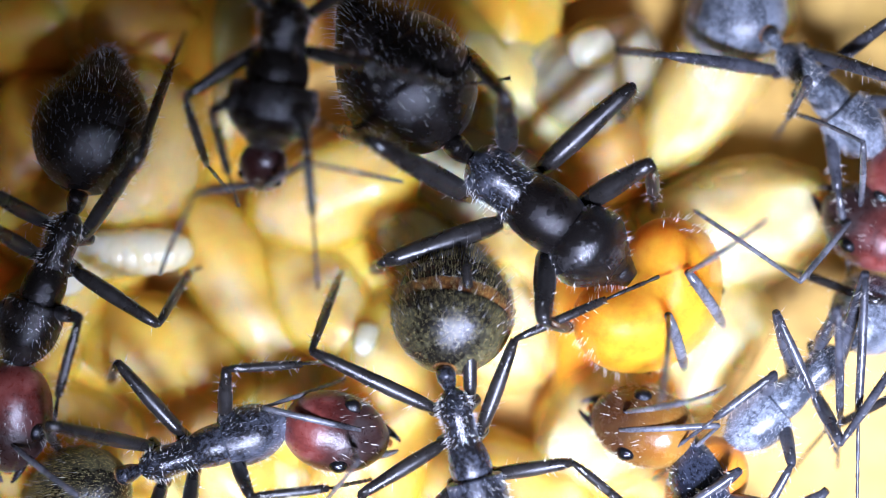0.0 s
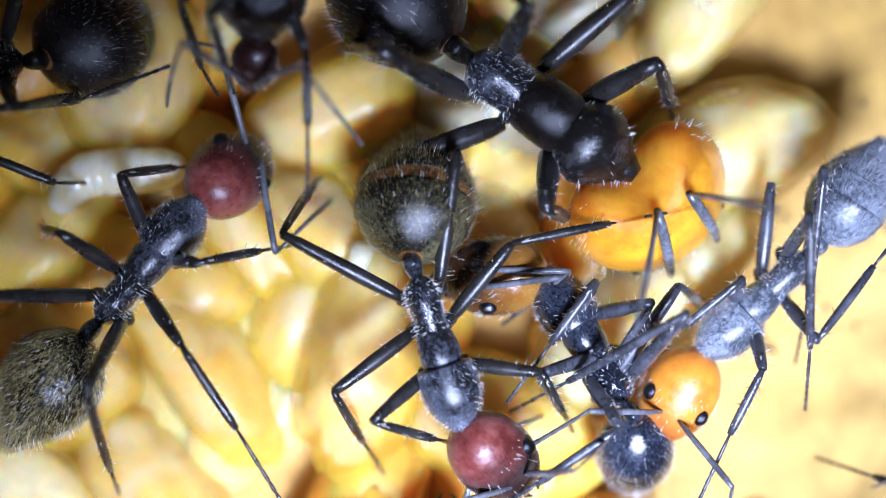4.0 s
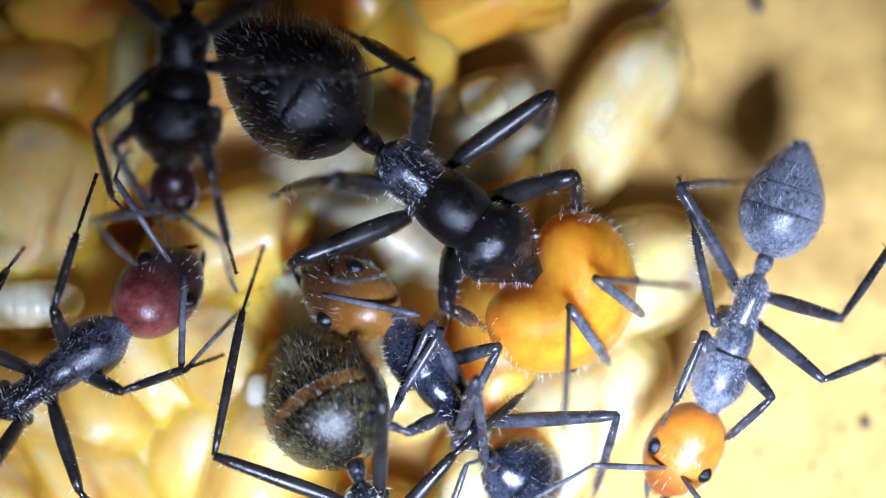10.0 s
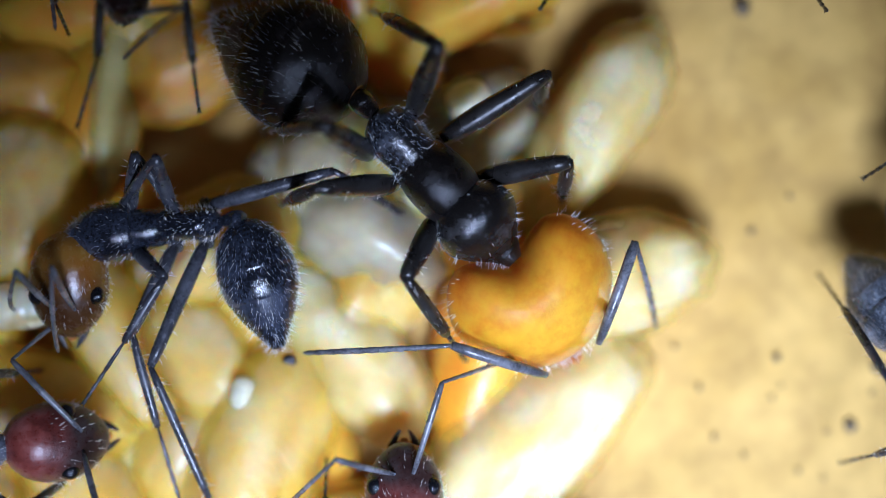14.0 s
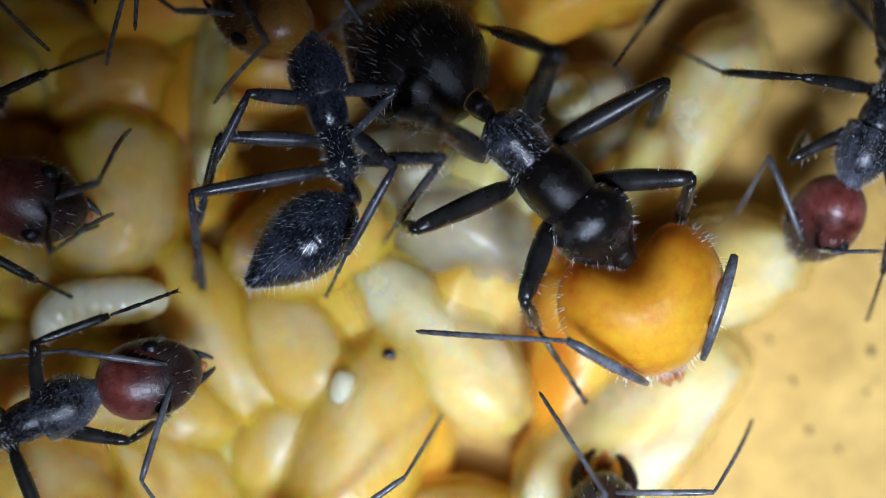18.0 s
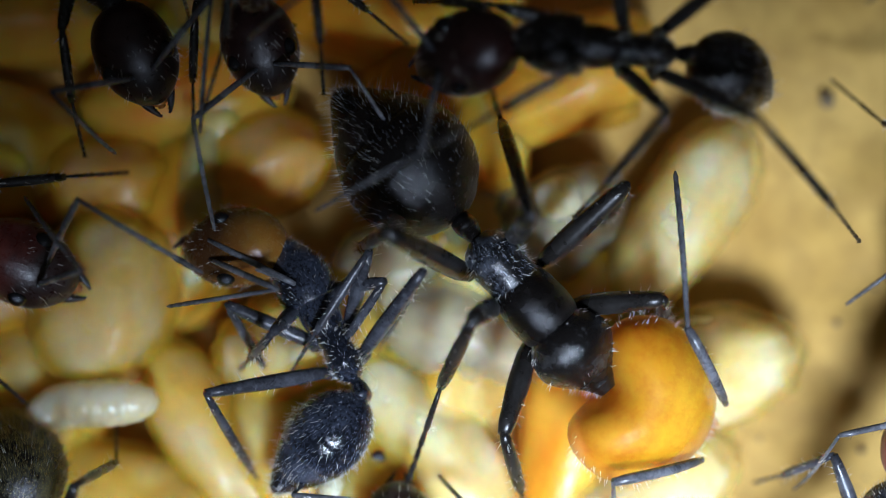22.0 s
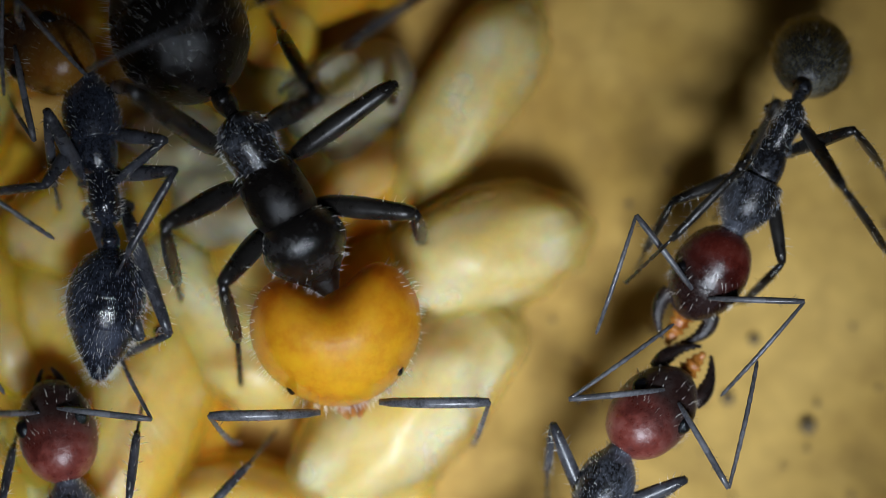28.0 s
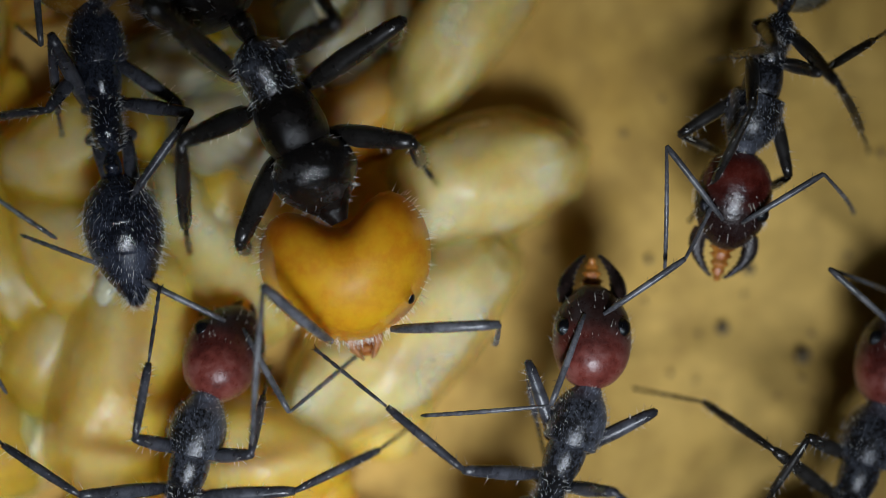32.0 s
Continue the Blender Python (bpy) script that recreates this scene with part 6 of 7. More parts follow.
    worker_f.leg(7, "R2", (0.04, -0.46), (1.71, -0.52), (2.58, -0.51))
    worker_f.leg(7, "L1", (-0.32, 1.16), (2.21, 1.12), (3.52, 1.16))
    worker_f.leg(8, "R3", (-2.45, -1.69), (-0.82, -0.69), (0.00, -0.13))
    worker_f.leg(8, "L3", (-2.96, -1.02), (-1.51, -0.46), (-0.78, -0.12))
    worker_f.leg(8, "L2", (0.19, 0.74), (-2.22, 1.28), (-3.52, 1.63))
    worker_f.leg(8, "R2", (0.43, -0.71), (1.83, -0.81), (2.56, -0.82))
    worker_f.leg(8, "L1", (-0.33, -0.05), (1.89, 1.41), (3.05, 2.24))
    worker_f.leg(9, "R3", (-2.29, -1.69), (-4.23, -1.84), (-5.31, -1.88))
    worker_f.leg(9, "L3", (-1.78, 1.73), (-2.87, 1.31), (-3.49, 1.16))
    worker_f.leg(9, "R2", (-1.67, -1.19), (-0.30, -0.31), (0.38, 0.19))
    worker_f.leg(9, "L2", (-0.13, 0.95), (-0.06, 1.82), (-0.05, 2.34))
    worker_f.leg(9, "R1", (-0.06, -0.60), (1.53, -0.68), (2.36, -0.68))
    worker_f.leg(9, "L1", (1.33, 0.67), (1.14, 1.55), (1.03, 2.07))
    worker_f.leg(10, "R3", (-2.22, -1.97), (-2.74, -0.96), (-3.04, -0.38))
    worker_f.leg(10, "R2", (-0.20, -0.61), (-1.66, -1.52), (-2.44, -1.94))
    worker_f.leg(10, "L3", (-1.04, 1.30), (-2.67, 1.97), (-3.55, 2.39))
    worker_f.leg(10, "L2", (0.02, 1.60), (-0.76, 2.61), (-1.17, 3.23))
    worker_f.leg(10, "L1", (0.63, 0.83), (1.57, 0.48), (2.07, 0.36))
    worker_f.leg(11, "L3", (-1.40, 1.20), (-2.08, 1.56), (-2.41, 1.82))
    worker_f.leg(11, "R3", (-0.74, -0.73), (-2.94, -1.09), (-4.07, -1.23))
    worker_f.leg(11, "L2", (-0.45, 1.30), (-0.78, 1.79), (-0.92, 2.13))
    worker_f.leg(11, "R2", (-0.68, -0.86), (-2.45, -1.78), (-3.36, -2.21))
    worker_f.leg(11, "R1", (0.11, -0.75), (1.04, -0.69), (1.57, -0.61))
    worker_f.leg(12, "R3", (-1.42, -0.49), (-2.74, -0.98), (-3.41, -1.17))
    worker_f.leg(12, "R2", (-0.33, -0.66), (-2.49, -1.49), (-3.60, -1.86))
    worker_f.leg(12, "R1", (0.14, -0.82), (1.33, -2.17), (2.01, -2.82))
    worker_f.leg(13, "R3", (-1.69, -1.10), (-2.92, -0.75), (-3.52, -0.53))
    worker_f.leg(13, "R2", (-0.45, -0.83), (-0.52, -1.80), (-0.49, -2.27))
    worker_f.leg(13, "L3", (-1.56, 1.10), (-2.72, 1.57), (-3.29, 1.87))
    worker_f.play()
    worker_a.at(0, -9.18, -1.35, -111, 15, 8, 12, 14)
    worker_a.at(1, -9.14, -0.22, -118, -13, 8, -2, 36)
    worker_a.at(2, -9.03, -0.03, -122, -2, 8, 2, 50)
    worker_a.at(3, -9.79, 0.97, -157, 3, 8, 34, 68)
    worker_a.at(4, -10.86, 1.08, -176, 0, 25, 25, 43)
    worker_a.at(4.5, -10.54, 2.03, -178, 0, 25, -27, 46)
    worker_a.at(6.5, -10.51, 1.28, -178, 0, 25, -0, 44)
    worker_a.at(7, -10.73, 1.65, -178, 0, 25, 10, 49)
    worker_a.at(8, -11.13, 2.09, -178, 0, 25, 12, 55)
    worker_a.at(9, -11.77, 2.48, -178, 0, 25, 11, 55)
    worker_a.at(14, -13.75, 3.16, -178, 0, 25, 0, 15)
    worker_a.at(32, -14.67, 1.32, -177, 0, 25, 0, 15)
    worker_a.leg(0, "L3", (-2.86, 0.95), (-4.51, 0.60), (-5.39, 0.36))
    worker_a.leg(0, "L2", (-0.17, 2.12), (-1.16, 2.13), (-1.67, 2.65))
    worker_a.leg(0, "L1", (0.12, 0.93), (1.59, 1.04), (2.40, 1.05))
    worker_a.leg(0, "R3", (-1.43, -1.59), (-0.55, -1.73), (-0.07, -1.89))
    worker_a.leg(0, "R2", (-0.81, -1.04), (0.38, -1.38), (1.03, -1.64))
    worker_a.leg(1, "L3", (-2.11, 1.23), (-2.91, 0.76), (-3.33, 0.46))
    worker_a.leg(1, "L2", (0.27, 2.38), (-0.68, 2.29), (-1.10, 2.88))
    worker_a.leg(1, "L1", (0.63, 0.86), (2.12, 0.84), (2.94, 0.77))
    worker_a.leg(1, "R3", (-1.35, -0.19), (-2.13, -1.97), (-2.53, -2.99))
    worker_a.leg(1, "R2", (-0.65, -0.26), (-0.81, -1.50), (-0.87, -2.22))
    worker_a.leg(2, "L3", (-1.65, 0.97), (-2.26, 0.65), (-2.58, 0.43))
    worker_a.leg(2, "L2", (0.21, 2.41), (-0.70, 2.27), (-1.11, 2.81))
    worker_a.leg(2, "L1", (0.47, 0.62), (2.25, 0.84), (3.23, 0.89))
    worker_a.leg(2, "R3", (-2.02, -1.86), (-2.87, -2.31), (-3.32, -2.64))
    worker_a.leg(2, "R2", (-0.69, -1.49), (0.46, -1.64), (1.08, -1.80))
    worker_a.leg(3, "L2", (-1.03, 0.88), (-1.94, 1.00), (-2.85, 0.67))
    worker_a.leg(3, "L1", (0.31, 2.00), (-0.70, 2.85), (-1.18, 3.26))
    worker_a.leg(4, "L2", (-1.13, 0.90), (-2.40, 0.75), (-3.94, 0.20))
    worker_a.leg(4, "L1", (-1.21, 2.47), (-2.09, 2.27), (-2.48, 2.15))
    worker_a.play()
    worker_b.at(0, -4.97, 2.29, -99, -5, 51, -6, 34)
    worker_b.at(2, -5.05, 2.42, -98, -8, 45, -7, 35)
    worker_b.at(4, -5.08, 2.63, -95, -9, 40, -4, 29)
    worker_b.at(7, -4.70, 2.53, -99, -1, 39, 0, 29)
    worker_b.at(8, -4.62, 2.41, -98, -7, 41, -1, 40)
    worker_b.at(9, -4.49, 2.71, -97, -4, 36, -3, 40)
    worker_b.at(10, -4.64, 2.92, -95, 1, 34, -1, 26)
    worker_b.at(11, -4.54, 2.96, -90, 0, 8, 0, 37)
    worker_b.at(12, -4.76, 3.07, -91, -2, 8, -1, 33)
    worker_b.at(13, -4.68, 4.58, -101, -10, 27, 5, 36)
    worker_b.at(14, -5.70, 5.15, -101, -8, 36, 0, 15)
    worker_b.at(15, -5.88, 8.34, -101, 0, 25, 0, 15)
    worker_b.at(32, -2.32, 8.09, -101, 0, 25, 0, 15)
    worker_b.leg(0, "L1", (1.04, 0.70), (2.77, 1.11), (3.68, 1.31))
    worker_b.leg(0, "R1", (0.82, -0.89), (1.77, -0.53), (2.27, -0.38))
    worker_b.leg(0, "R2", (0.90, -1.73), (1.66, -1.03), (2.05, -0.71))
    worker_b.feeler(0, "L", (1.41, 0.75), (1.44, 2.35))
    worker_b.feeler(0, "R", (2.19, -0.93), (3.64, -1.47))
    worker_b.leg(2, "L1", (1.16, 0.72), (2.89, 1.05), (3.78, 1.20))
    worker_b.leg(2, "R1", (0.87, -0.83), (1.76, -0.54), (2.20, -0.43))
    worker_b.leg(2, "R2", (0.88, -1.44), (1.72, -1.02), (2.15, -0.86))
    worker_b.feeler(2, "L", (1.45, 0.80), (2.29, 2.08))
    worker_b.feeler(2, "R", (2.08, -1.10), (3.15, -1.29))
    worker_b.leg(4, "L1", (1.37, 0.83), (3.10, 1.00), (3.99, 1.06))
    worker_b.leg(4, "R1", (0.96, -0.75), (1.72, -0.51), (2.09, -0.43))
    worker_b.feeler(4, "L", (1.69, 0.81), (2.84, 1.89))
    worker_b.feeler(4, "R", (1.45, -1.14), (2.45, -1.52))
    worker_b.leg(7, "L1", (1.29, 0.79), (2.88, 1.12), (3.71, 1.25))
    worker_b.leg(7, "R1", (0.91, -0.77), (1.79, -0.54), (2.23, -0.47))
    worker_b.leg(7, "R2", (1.03, -1.56), (1.67, -1.03), (1.99, -0.82))
    worker_b.feeler(7, "L", (1.74, 0.90), (2.69, 2.11))
    worker_b.feeler(7, "R", (1.41, -0.99), (2.32, -1.48))
    worker_b.leg(8, "L1", (1.27, 0.79), (2.73, 1.07), (3.49, 1.18))
    worker_b.leg(8, "R1", (0.83, -0.83), (1.61, -0.57), (2.01, -0.49))
    worker_b.leg(8, "R2", (0.99, -1.65), (1.76, -0.93), (2.15, -0.61))
    worker_b.feeler(8, "L", (1.41, 0.80), (2.23, 2.02))
    worker_b.feeler(8, "R", (1.53, -1.12), (2.51, -1.52))
    worker_b.leg(9, "L1", (1.30, 0.65), (2.30, 0.84), (2.82, 0.90))
    worker_b.leg(9, "R1", (1.02, -0.93), (1.79, -0.56), (2.19, -0.42))
    worker_b.leg(9, "R2", (1.06, -1.72), (1.85, -1.03), (2.25, -0.73))
    worker_b.feeler(9, "L", (1.48, 0.71), (1.95, 2.25))
    worker_b.feeler(9, "R", (2.08, -1.20), (3.05, -1.52))
    worker_b.leg(10, "L1", (1.43, 0.71), (2.43, 0.97), (2.96, 1.06))
    worker_b.leg(10, "R1", (1.02, -0.92), (1.98, -0.31), (2.48, -0.05))
    worker_b.leg(10, "R2", (1.11, -1.71), (1.86, -1.09), (2.25, -0.83))
    worker_b.feeler(10, "L", (2.43, 1.03), (3.27, 1.16))
    worker_b.feeler(10, "R", (2.25, -1.10), (2.96, -0.57))
    worker_b.leg(11, "L1", (1.45, 0.69), (2.51, 0.57), (3.06, 0.47))
    worker_b.leg(11, "R1", (1.08, -0.87), (2.04, -0.85), (2.53, -0.90))
    worker_b.leg(11, "R2", (0.99, -1.83), (1.94, -1.42), (2.43, -1.27))
    worker_b.feeler(11, "L", (1.92, 0.96), (3.32, 0.92))
    worker_b.feeler(11, "R", (2.66, -0.87), (3.37, -0.26))
    worker_b.leg(12, "L1", (1.25, 0.74), (2.26, 0.59), (2.78, 0.46))
    worker_b.leg(12, "R1", (1.14, -0.90), (2.19, -0.74), (2.73, -0.73))
    worker_b.leg(12, "R2", (1.11, -1.60), (1.92, -1.32), (2.33, -1.25))
    worker_b.feeler(12, "L", (1.62, 0.83), (1.95, 2.30))
    worker_b.feeler(12, "R", (1.61, -1.04), (2.31, -1.56))
    worker_b.leg(13, "L1", (1.54, 1.05), (2.70, 1.34), (3.29, 1.44))
    worker_b.leg(13, "R1", (1.94, -0.48), (3.49, -0.19), (5.13, -0.59))
    worker_b.feeler(13, "L", (1.54, 0.56), (1.33, 1.91))
    worker_b.feeler(13, "R", (1.44, -0.88), (1.93, -1.53))
    worker_b.feeler(14, "L", (1.72, 1.12), (2.67, 0.05))
    worker_b.play()
    worker_j.at(0, 10.24, 8.83, -127, 0, 25, 0, 15)
    worker_j.at(15, 9.34, 9.07, -127, 0, 25, 0, 15)
    worker_j.at(17.5, 5.87, 3.56, -115, -8, 8, 0, 15)
    worker_j.at(18, 5.92, 2.53, -114, -7, 32, 0, 15)
    worker_j.at(19, 6.27, 2.55, -124, -12, 8, 0, 15)
    worker_j.at(20, 7.03, 1.74, -126, 0, 25, 0, 15)
    worker_j.at(32, 16.91, 7.94, -127, 0, 25, 0, 15)
    worker_j.feeler(18, "R", (1.16, -1.74), (2.61, -1.46))
    worker_j.feeler(18, "L", (2.52, 0.08), (2.04, 1.13))
    worker_j.leg(19, "R1", (1.60, -1.40), (0.62, -0.95), (0.04, -0.67))
    worker_j.feeler(19, "R", (0.82, -1.06), (3.37, -1.56))
    worker_j.feeler(19, "L", (2.49, 1.01), (2.45, 1.95))
    worker_j.play()
    worker_k.at(0, -3.05, -10.78, 90, 0, 25, 0, 15)
    worker_k.at(13, 0.22, -6.75, 90, 0, 25, 0, 15)
    worker_k.at(14, -0.64, -6.14, 91, -1, 8, 0, 15)
    worker_k.at(15, -2.48, -6.66, 92, 0, 25, 0, 15)
    worker_k.at(18, -4.00, -7.33, 90, 0, 25, 0, 15)
    worker_k.at(19, -3.92, -6.62, 90, -1, 8, 0, 15)
    worker_k.at(19.5, -4.14, -6.93, 91, -10, 8, 0, 15)
    worker_k.at(20, -4.21, -7.19, 78, -1, 8, 0, 15)
    worker_k.at(20.5, -3.86, -7.58, 86, -2, 8, 0, 15)
    worker_k.at(21, -3.42, -7.04, 87, 1, 8, 0, 15)
    worker_k.at(22, -2.47, -4.99, 88, 0, 25, 0, 15)
    worker_k.at(23, -2.39, -5.64, 90, 0, 8, 0, 15)
    worker_k.at(23.5, -2.39, -5.91, 90, 0, 8, 0, 15)
    worker_k.at(24, -2.87, -6.11, 86, 4, 8, 0, 15)
    worker_k.at(25, -3.35, -5.46, 88, 2, 8, 0, 15)
    worker_k.at(25.5, -3.38, -5.63, 88, 0, 8, 0, 15)
    worker_k.at(28, -4.05, -5.50, 99, 4, 8, 0, 15)
    worker_k.at(28.5, -3.86, -5.77, 98, 7, 8, 0, 15)
    worker_k.at(30, -4.17, -6.14, 94, 1, 8, 0, 15)
    worker_k.at(31, -3.37, -6.10, 93, -3, 8, 0, 15)
    worker_k.at(32, -2.00, -5.32, 76, -7, 28, 0, 15)
    worker_k.feeler(14, "R", (4.70, -0.90), (4.46, -1.90))
    worker_k.feeler(14, "L", (2.96, 1.10), (1.94, 2.14))
    worker_k.feeler(19, "R", (3.79, -2.39), (4.67, -2.34))
    worker_k.feeler(19, "L", (1.49, 1.89), (1.24, 3.02))
    worker_k.leg(20, "L1", (0.95, 1.35), (2.13, 1.38), (2.72, 1.40))
    worker_k.leg(20, "R1", (0.58, -1.05), (1.75, -0.61), (2.33, -0.39))
    worker_k.leg(20, "L2", (-0.40, 2.46), (0.04, 1.99), (0.23, 1.77))
    worker_k.feeler(20, "L", (2.16, 2.48), (3.28, 1.27))
    worker_k.feeler(20, "R", (1.64, -2.24), (3.27, -0.98))
    worker_k.feeler(21, "L", (3.35, 1.89), (4.79, 0.27))
    worker_k.feeler(21, "R", (2.11, -1.43), (2.75, -1.12))
    worker_k.leg(24, "L1", (1.85, 0.98), (2.37, 1.02), (2.61, 1.07))
    worker_k.feeler(24, "L", (1.47, 1.96), (0.58, 2.74))
    worker_k.feeler(24, "R", (2.35, -2.34), (3.73, 0.35))
    worker_k.feeler(25, "L", (1.89, 1.68), (3.38, 0.60))
    worker_k.feeler(25, "R", (1.99, -1.18), (2.71, -0.23))
    worker_k.leg(28, "R1", (0.83, -1.14), (1.94, -1.37), (2.48, -1.42))
    worker_k.feeler(28, "L", (2.75, 0.92), (2.07, 1.91))
    worker_k.feeler(28, "R", (2.12, -1.78), (3.52, -1.04))
    worker_k.leg(30, "R1", (1.57, -1.21), (3.00, -1.40), (3.72, -1.43))
    worker_k.feeler(30, "R", (2.70, -1.87), (4.25, -0.78))
    worker_k.leg(31, "L1", (0.62, 1.09), (1.74, 0.82), (2.28, 0.75))
    worker_k.leg(31, "R1", (1.39, -1.31), (3.27, -0.76), (4.22, -0.41))
    worker_k.feeler(31, "L", (2.53, 1.96), (1.43, 2.49))
    worker_k.feeler(31, "R", (2.07, -2.42), (0.95, -3.37))
    worker_k.leg(32, "L1", (0.36, 0.92), (2.22, 1.08), (3.16, 1.21))
    worker_k.leg(32, "R1", (0.56, -1.06), (1.50, -0.97), (1.96, -0.89))
    worker_k.leg(32, "L2", (-0.84, 1.63), (-0.39, 3.20), (-0.22, 4.09))
    worker_k.leg(32, "R2", (0.16, -2.28), (1.03, -3.16), (1.44, -3.61))
    worker_k.feeler(32, "L", (3.00, 1.71), (3.25, 4.30))
    worker_k.feeler(32, "R", (0.79, -2.01), (2.74, -2.52))
    worker_k.play()
    worker_l.at(0, 2.89, -13.72, 90, 0, 25, 0, 15)
    worker_l.at(17, 2.40, -7.52, 90, 0, 25, 0, 15)
    worker_l.at(18, 0.91, -6.62, 86, -0, 28, 0, 15)
    worker_l.at(19, 1.33, -5.67, 87, -6, 17, 0, 15)
    worker_l.at(19.5, 1.75, -5.45, 60, 8, 8, 0, 15)
    worker_l.at(20, 2.07, -5.40, 69, -7, 17, 14, 0)
    worker_l.at(20.5, 2.00, -5.51, 64, 10, 8, 0, 15)
    worker_l.at(21, 2.88, -5.17, 60, -10, 10, 0, 15)
    worker_l.at(22, 5.87, -3.14, 62, 1, 8, 0, 15)
    worker_l.at(23, 4.40, -5.02, 67, -0, 8, 0, 15)
    worker_l.at(23.5, 4.46, -5.23, 65, -6, 8, 0, 15)
    worker_l.at(24, 4.12, -5.17, 59, -8, 8, 0, 15)
    worker_l.at(25, 4.53, -4.56, 59, -11, 8, 0, 15)
    worker_l.at(25.5, 4.51, -4.59, 59, -11, 8, 0, 15)
    worker_l.at(27.5, 4.69, -4.80, 60, -11, 8, 0, 15)
    worker_l.at(28, 4.96, -4.86, 67, -20, 8, 0, 15)
    worker_l.at(29, 4.83, -4.56, 53, -6, 8, 0, 15)
    worker_l.at(30, 4.65, -4.60, 48, -1, 8, -8, 18)
    worker_l.at(31, 4.77, -4.61, 48, -1, 8, -7, 0)
    worker_l.at(32, 4.58, -5.12, 69, 20, 8, -2, 38)
    worker_l.feeler(18, "L", (2.73, 0.15), (4.31, 1.33))
    worker_l.feeler(18, "R", (2.78, -2.11), (3.97, -2.68))
    worker_l.leg(19, "R1", (1.22, -1.28), (1.94, -0.93), (2.28, -0.80))
    worker_l.feeler(19, "L", (1.40, 0.99), (3.06, 1.04))
    worker_l.feeler(19, "R", (1.76, -2.49), (2.22, -3.43))
    worker_l.leg(20, "L1", (-0.57, 0.74), (1.13, 1.19), (1.70, 1.95))
    worker_l.leg(20, "R1", (1.15, -1.02), (-0.06, -0.44), (-0.69, -0.22))
    worker_l.leg(20, "L2", (-1.46, 1.82), (-2.40, 3.32), (-2.92, 4.06))
    worker_l.leg(20, "R2", (-0.32, -1.98), (-0.27, -2.98), (-0.24, -3.60))
    worker_l.leg(20, "L3", (-2.40, 0.57), (-3.72, 1.58), (-4.45, 2.06))
    worker_l.feeler(20, "L", (3.51, 0.24), (6.56, 1.48))
    worker_l.feeler(20, "R", (2.56, -1.13), (3.41, -1.42))
    worker_l.leg(21, "L1", (1.00, 1.40), (0.33, 2.34), (-0.02, 2.77))
    worker_l.leg(21, "L2", (-0.26, 0.84), (-1.44, 0.73), (-2.08, 0.59))
    worker_l.feeler(22, "L", (0.22, 3.02), (0.24, 1.40))
    worker_l.feeler(23, "L", (2.46, 2.03), (3.08, 0.40))
    worker_l.feeler(23, "R", (3.09, -1.02), (4.40, -1.63))
    worker_l.leg(24, "L1", (1.44, 1.20), (0.53, 0.68), (0.04, 0.34))
    worker_l.feeler(24, "L", (1.89, 1.98), (4.45, 0.28))
    worker_l.feeler(24, "R", (1.75, -1.61), (4.43, -1.12))
    worker_l.leg(25, "L1", (1.43, 1.42), (0.61, 0.92), (0.16, 0.61))
    worker_l.feeler(25, "L", (1.44, 1.79), (4.76, 1.60))
    worker_l.feeler(25, "R", (2.16, -1.32), (3.08, -2.34))
    worker_l.leg(28, "L1", (1.47, 1.52), (0.35, 0.96), (-0.26, 0.64))
    worker_l.feeler(28, "L", (1.48, 1.73), (3.90, -0.13))
    worker_l.feeler(28, "R", (1.34, -2.01), (4.30, -1.47))
    worker_l.leg(30, "L1", (0.35, 1.05), (1.46, 1.83), (2.04, 2.22))
    worker_l.leg(30, "R1", (1.33, -1.36), (0.37, -0.76), (-0.15, -0.50))
    worker_l.leg(30, "L2", (-1.38, 1.28), (-2.21, 3.37), (-2.68, 4.45))
    worker_l.feeler(30, "L", (0.31, 1.08), (3.68, 1.83))
    worker_l.feeler(30, "R", (1.73, -1.75), (4.06, -0.23))
    worker_l.leg(31, "L1", (0.38, 1.15), (1.47, 1.90), (2.03, 2.27))
    worker_l.leg(31, "R1", (1.33, -1.36), (0.45, -0.63), (-0.01, -0.29))
    worker_l.leg(31, "L2", (-1.38, 1.35), (-2.24, 3.40), (-2.72, 4.46))
    worker_l.leg(31, "R2", (-0.26, -1.21), (0.09, -2.31), (0.25, -2.94))
    worker_l.feeler(31, "L", (0.83, 1.68), (3.43, 1.00))
    worker_l.feeler(31, "R", (1.79, -2.03), (4.46, -0.14))
    worker_l.leg(32, "L1", (1.78, 1.60), (0.40, 0.66), (-0.33, 0.14))
    worker_l.leg(32, "R1", (1.55, -1.44), (0.64, -0.75), (0.14, -0.44))
    worker_l.leg(32, "L2", (-0.80, 1.59), (-0.13, 3.67), (0.19, 4.75))
    worker_l.leg(32, "R2", (-0.19, -0.91), (-0.63, -1.89), (-0.90, -2.46))
    worker_l.feeler(32, "L", (-0.04, 0.57), (-0.75, 3.63))
    worker_l.feeler(32, "R", (4.23, -0.88), (5.76, -0.97))
    worker_l.play()
    worker_n.at(0, 13.14, 3.80, -127, 0, 25, 0, 15)
    worker_n.at(21, 8.73, 2.77, -127, 0, 25, 0, 15)
    worker_n.at(22, 8.85, 3.32, -119, -0, 8, 0, 15)
    worker_n.at(23, 7.33, 0.56, -122, 2, 8, 0, 15)
    worker_n.at(24, 7.73, 0.90, -115, -7, 8, 0, 15)
    worker_n.at(25, 8.10, 1.29, -117, -14, 8, 0, 15)
    worker_n.at(25.5, 8.02, 1.65, -113, -12, 8, 0, 15)
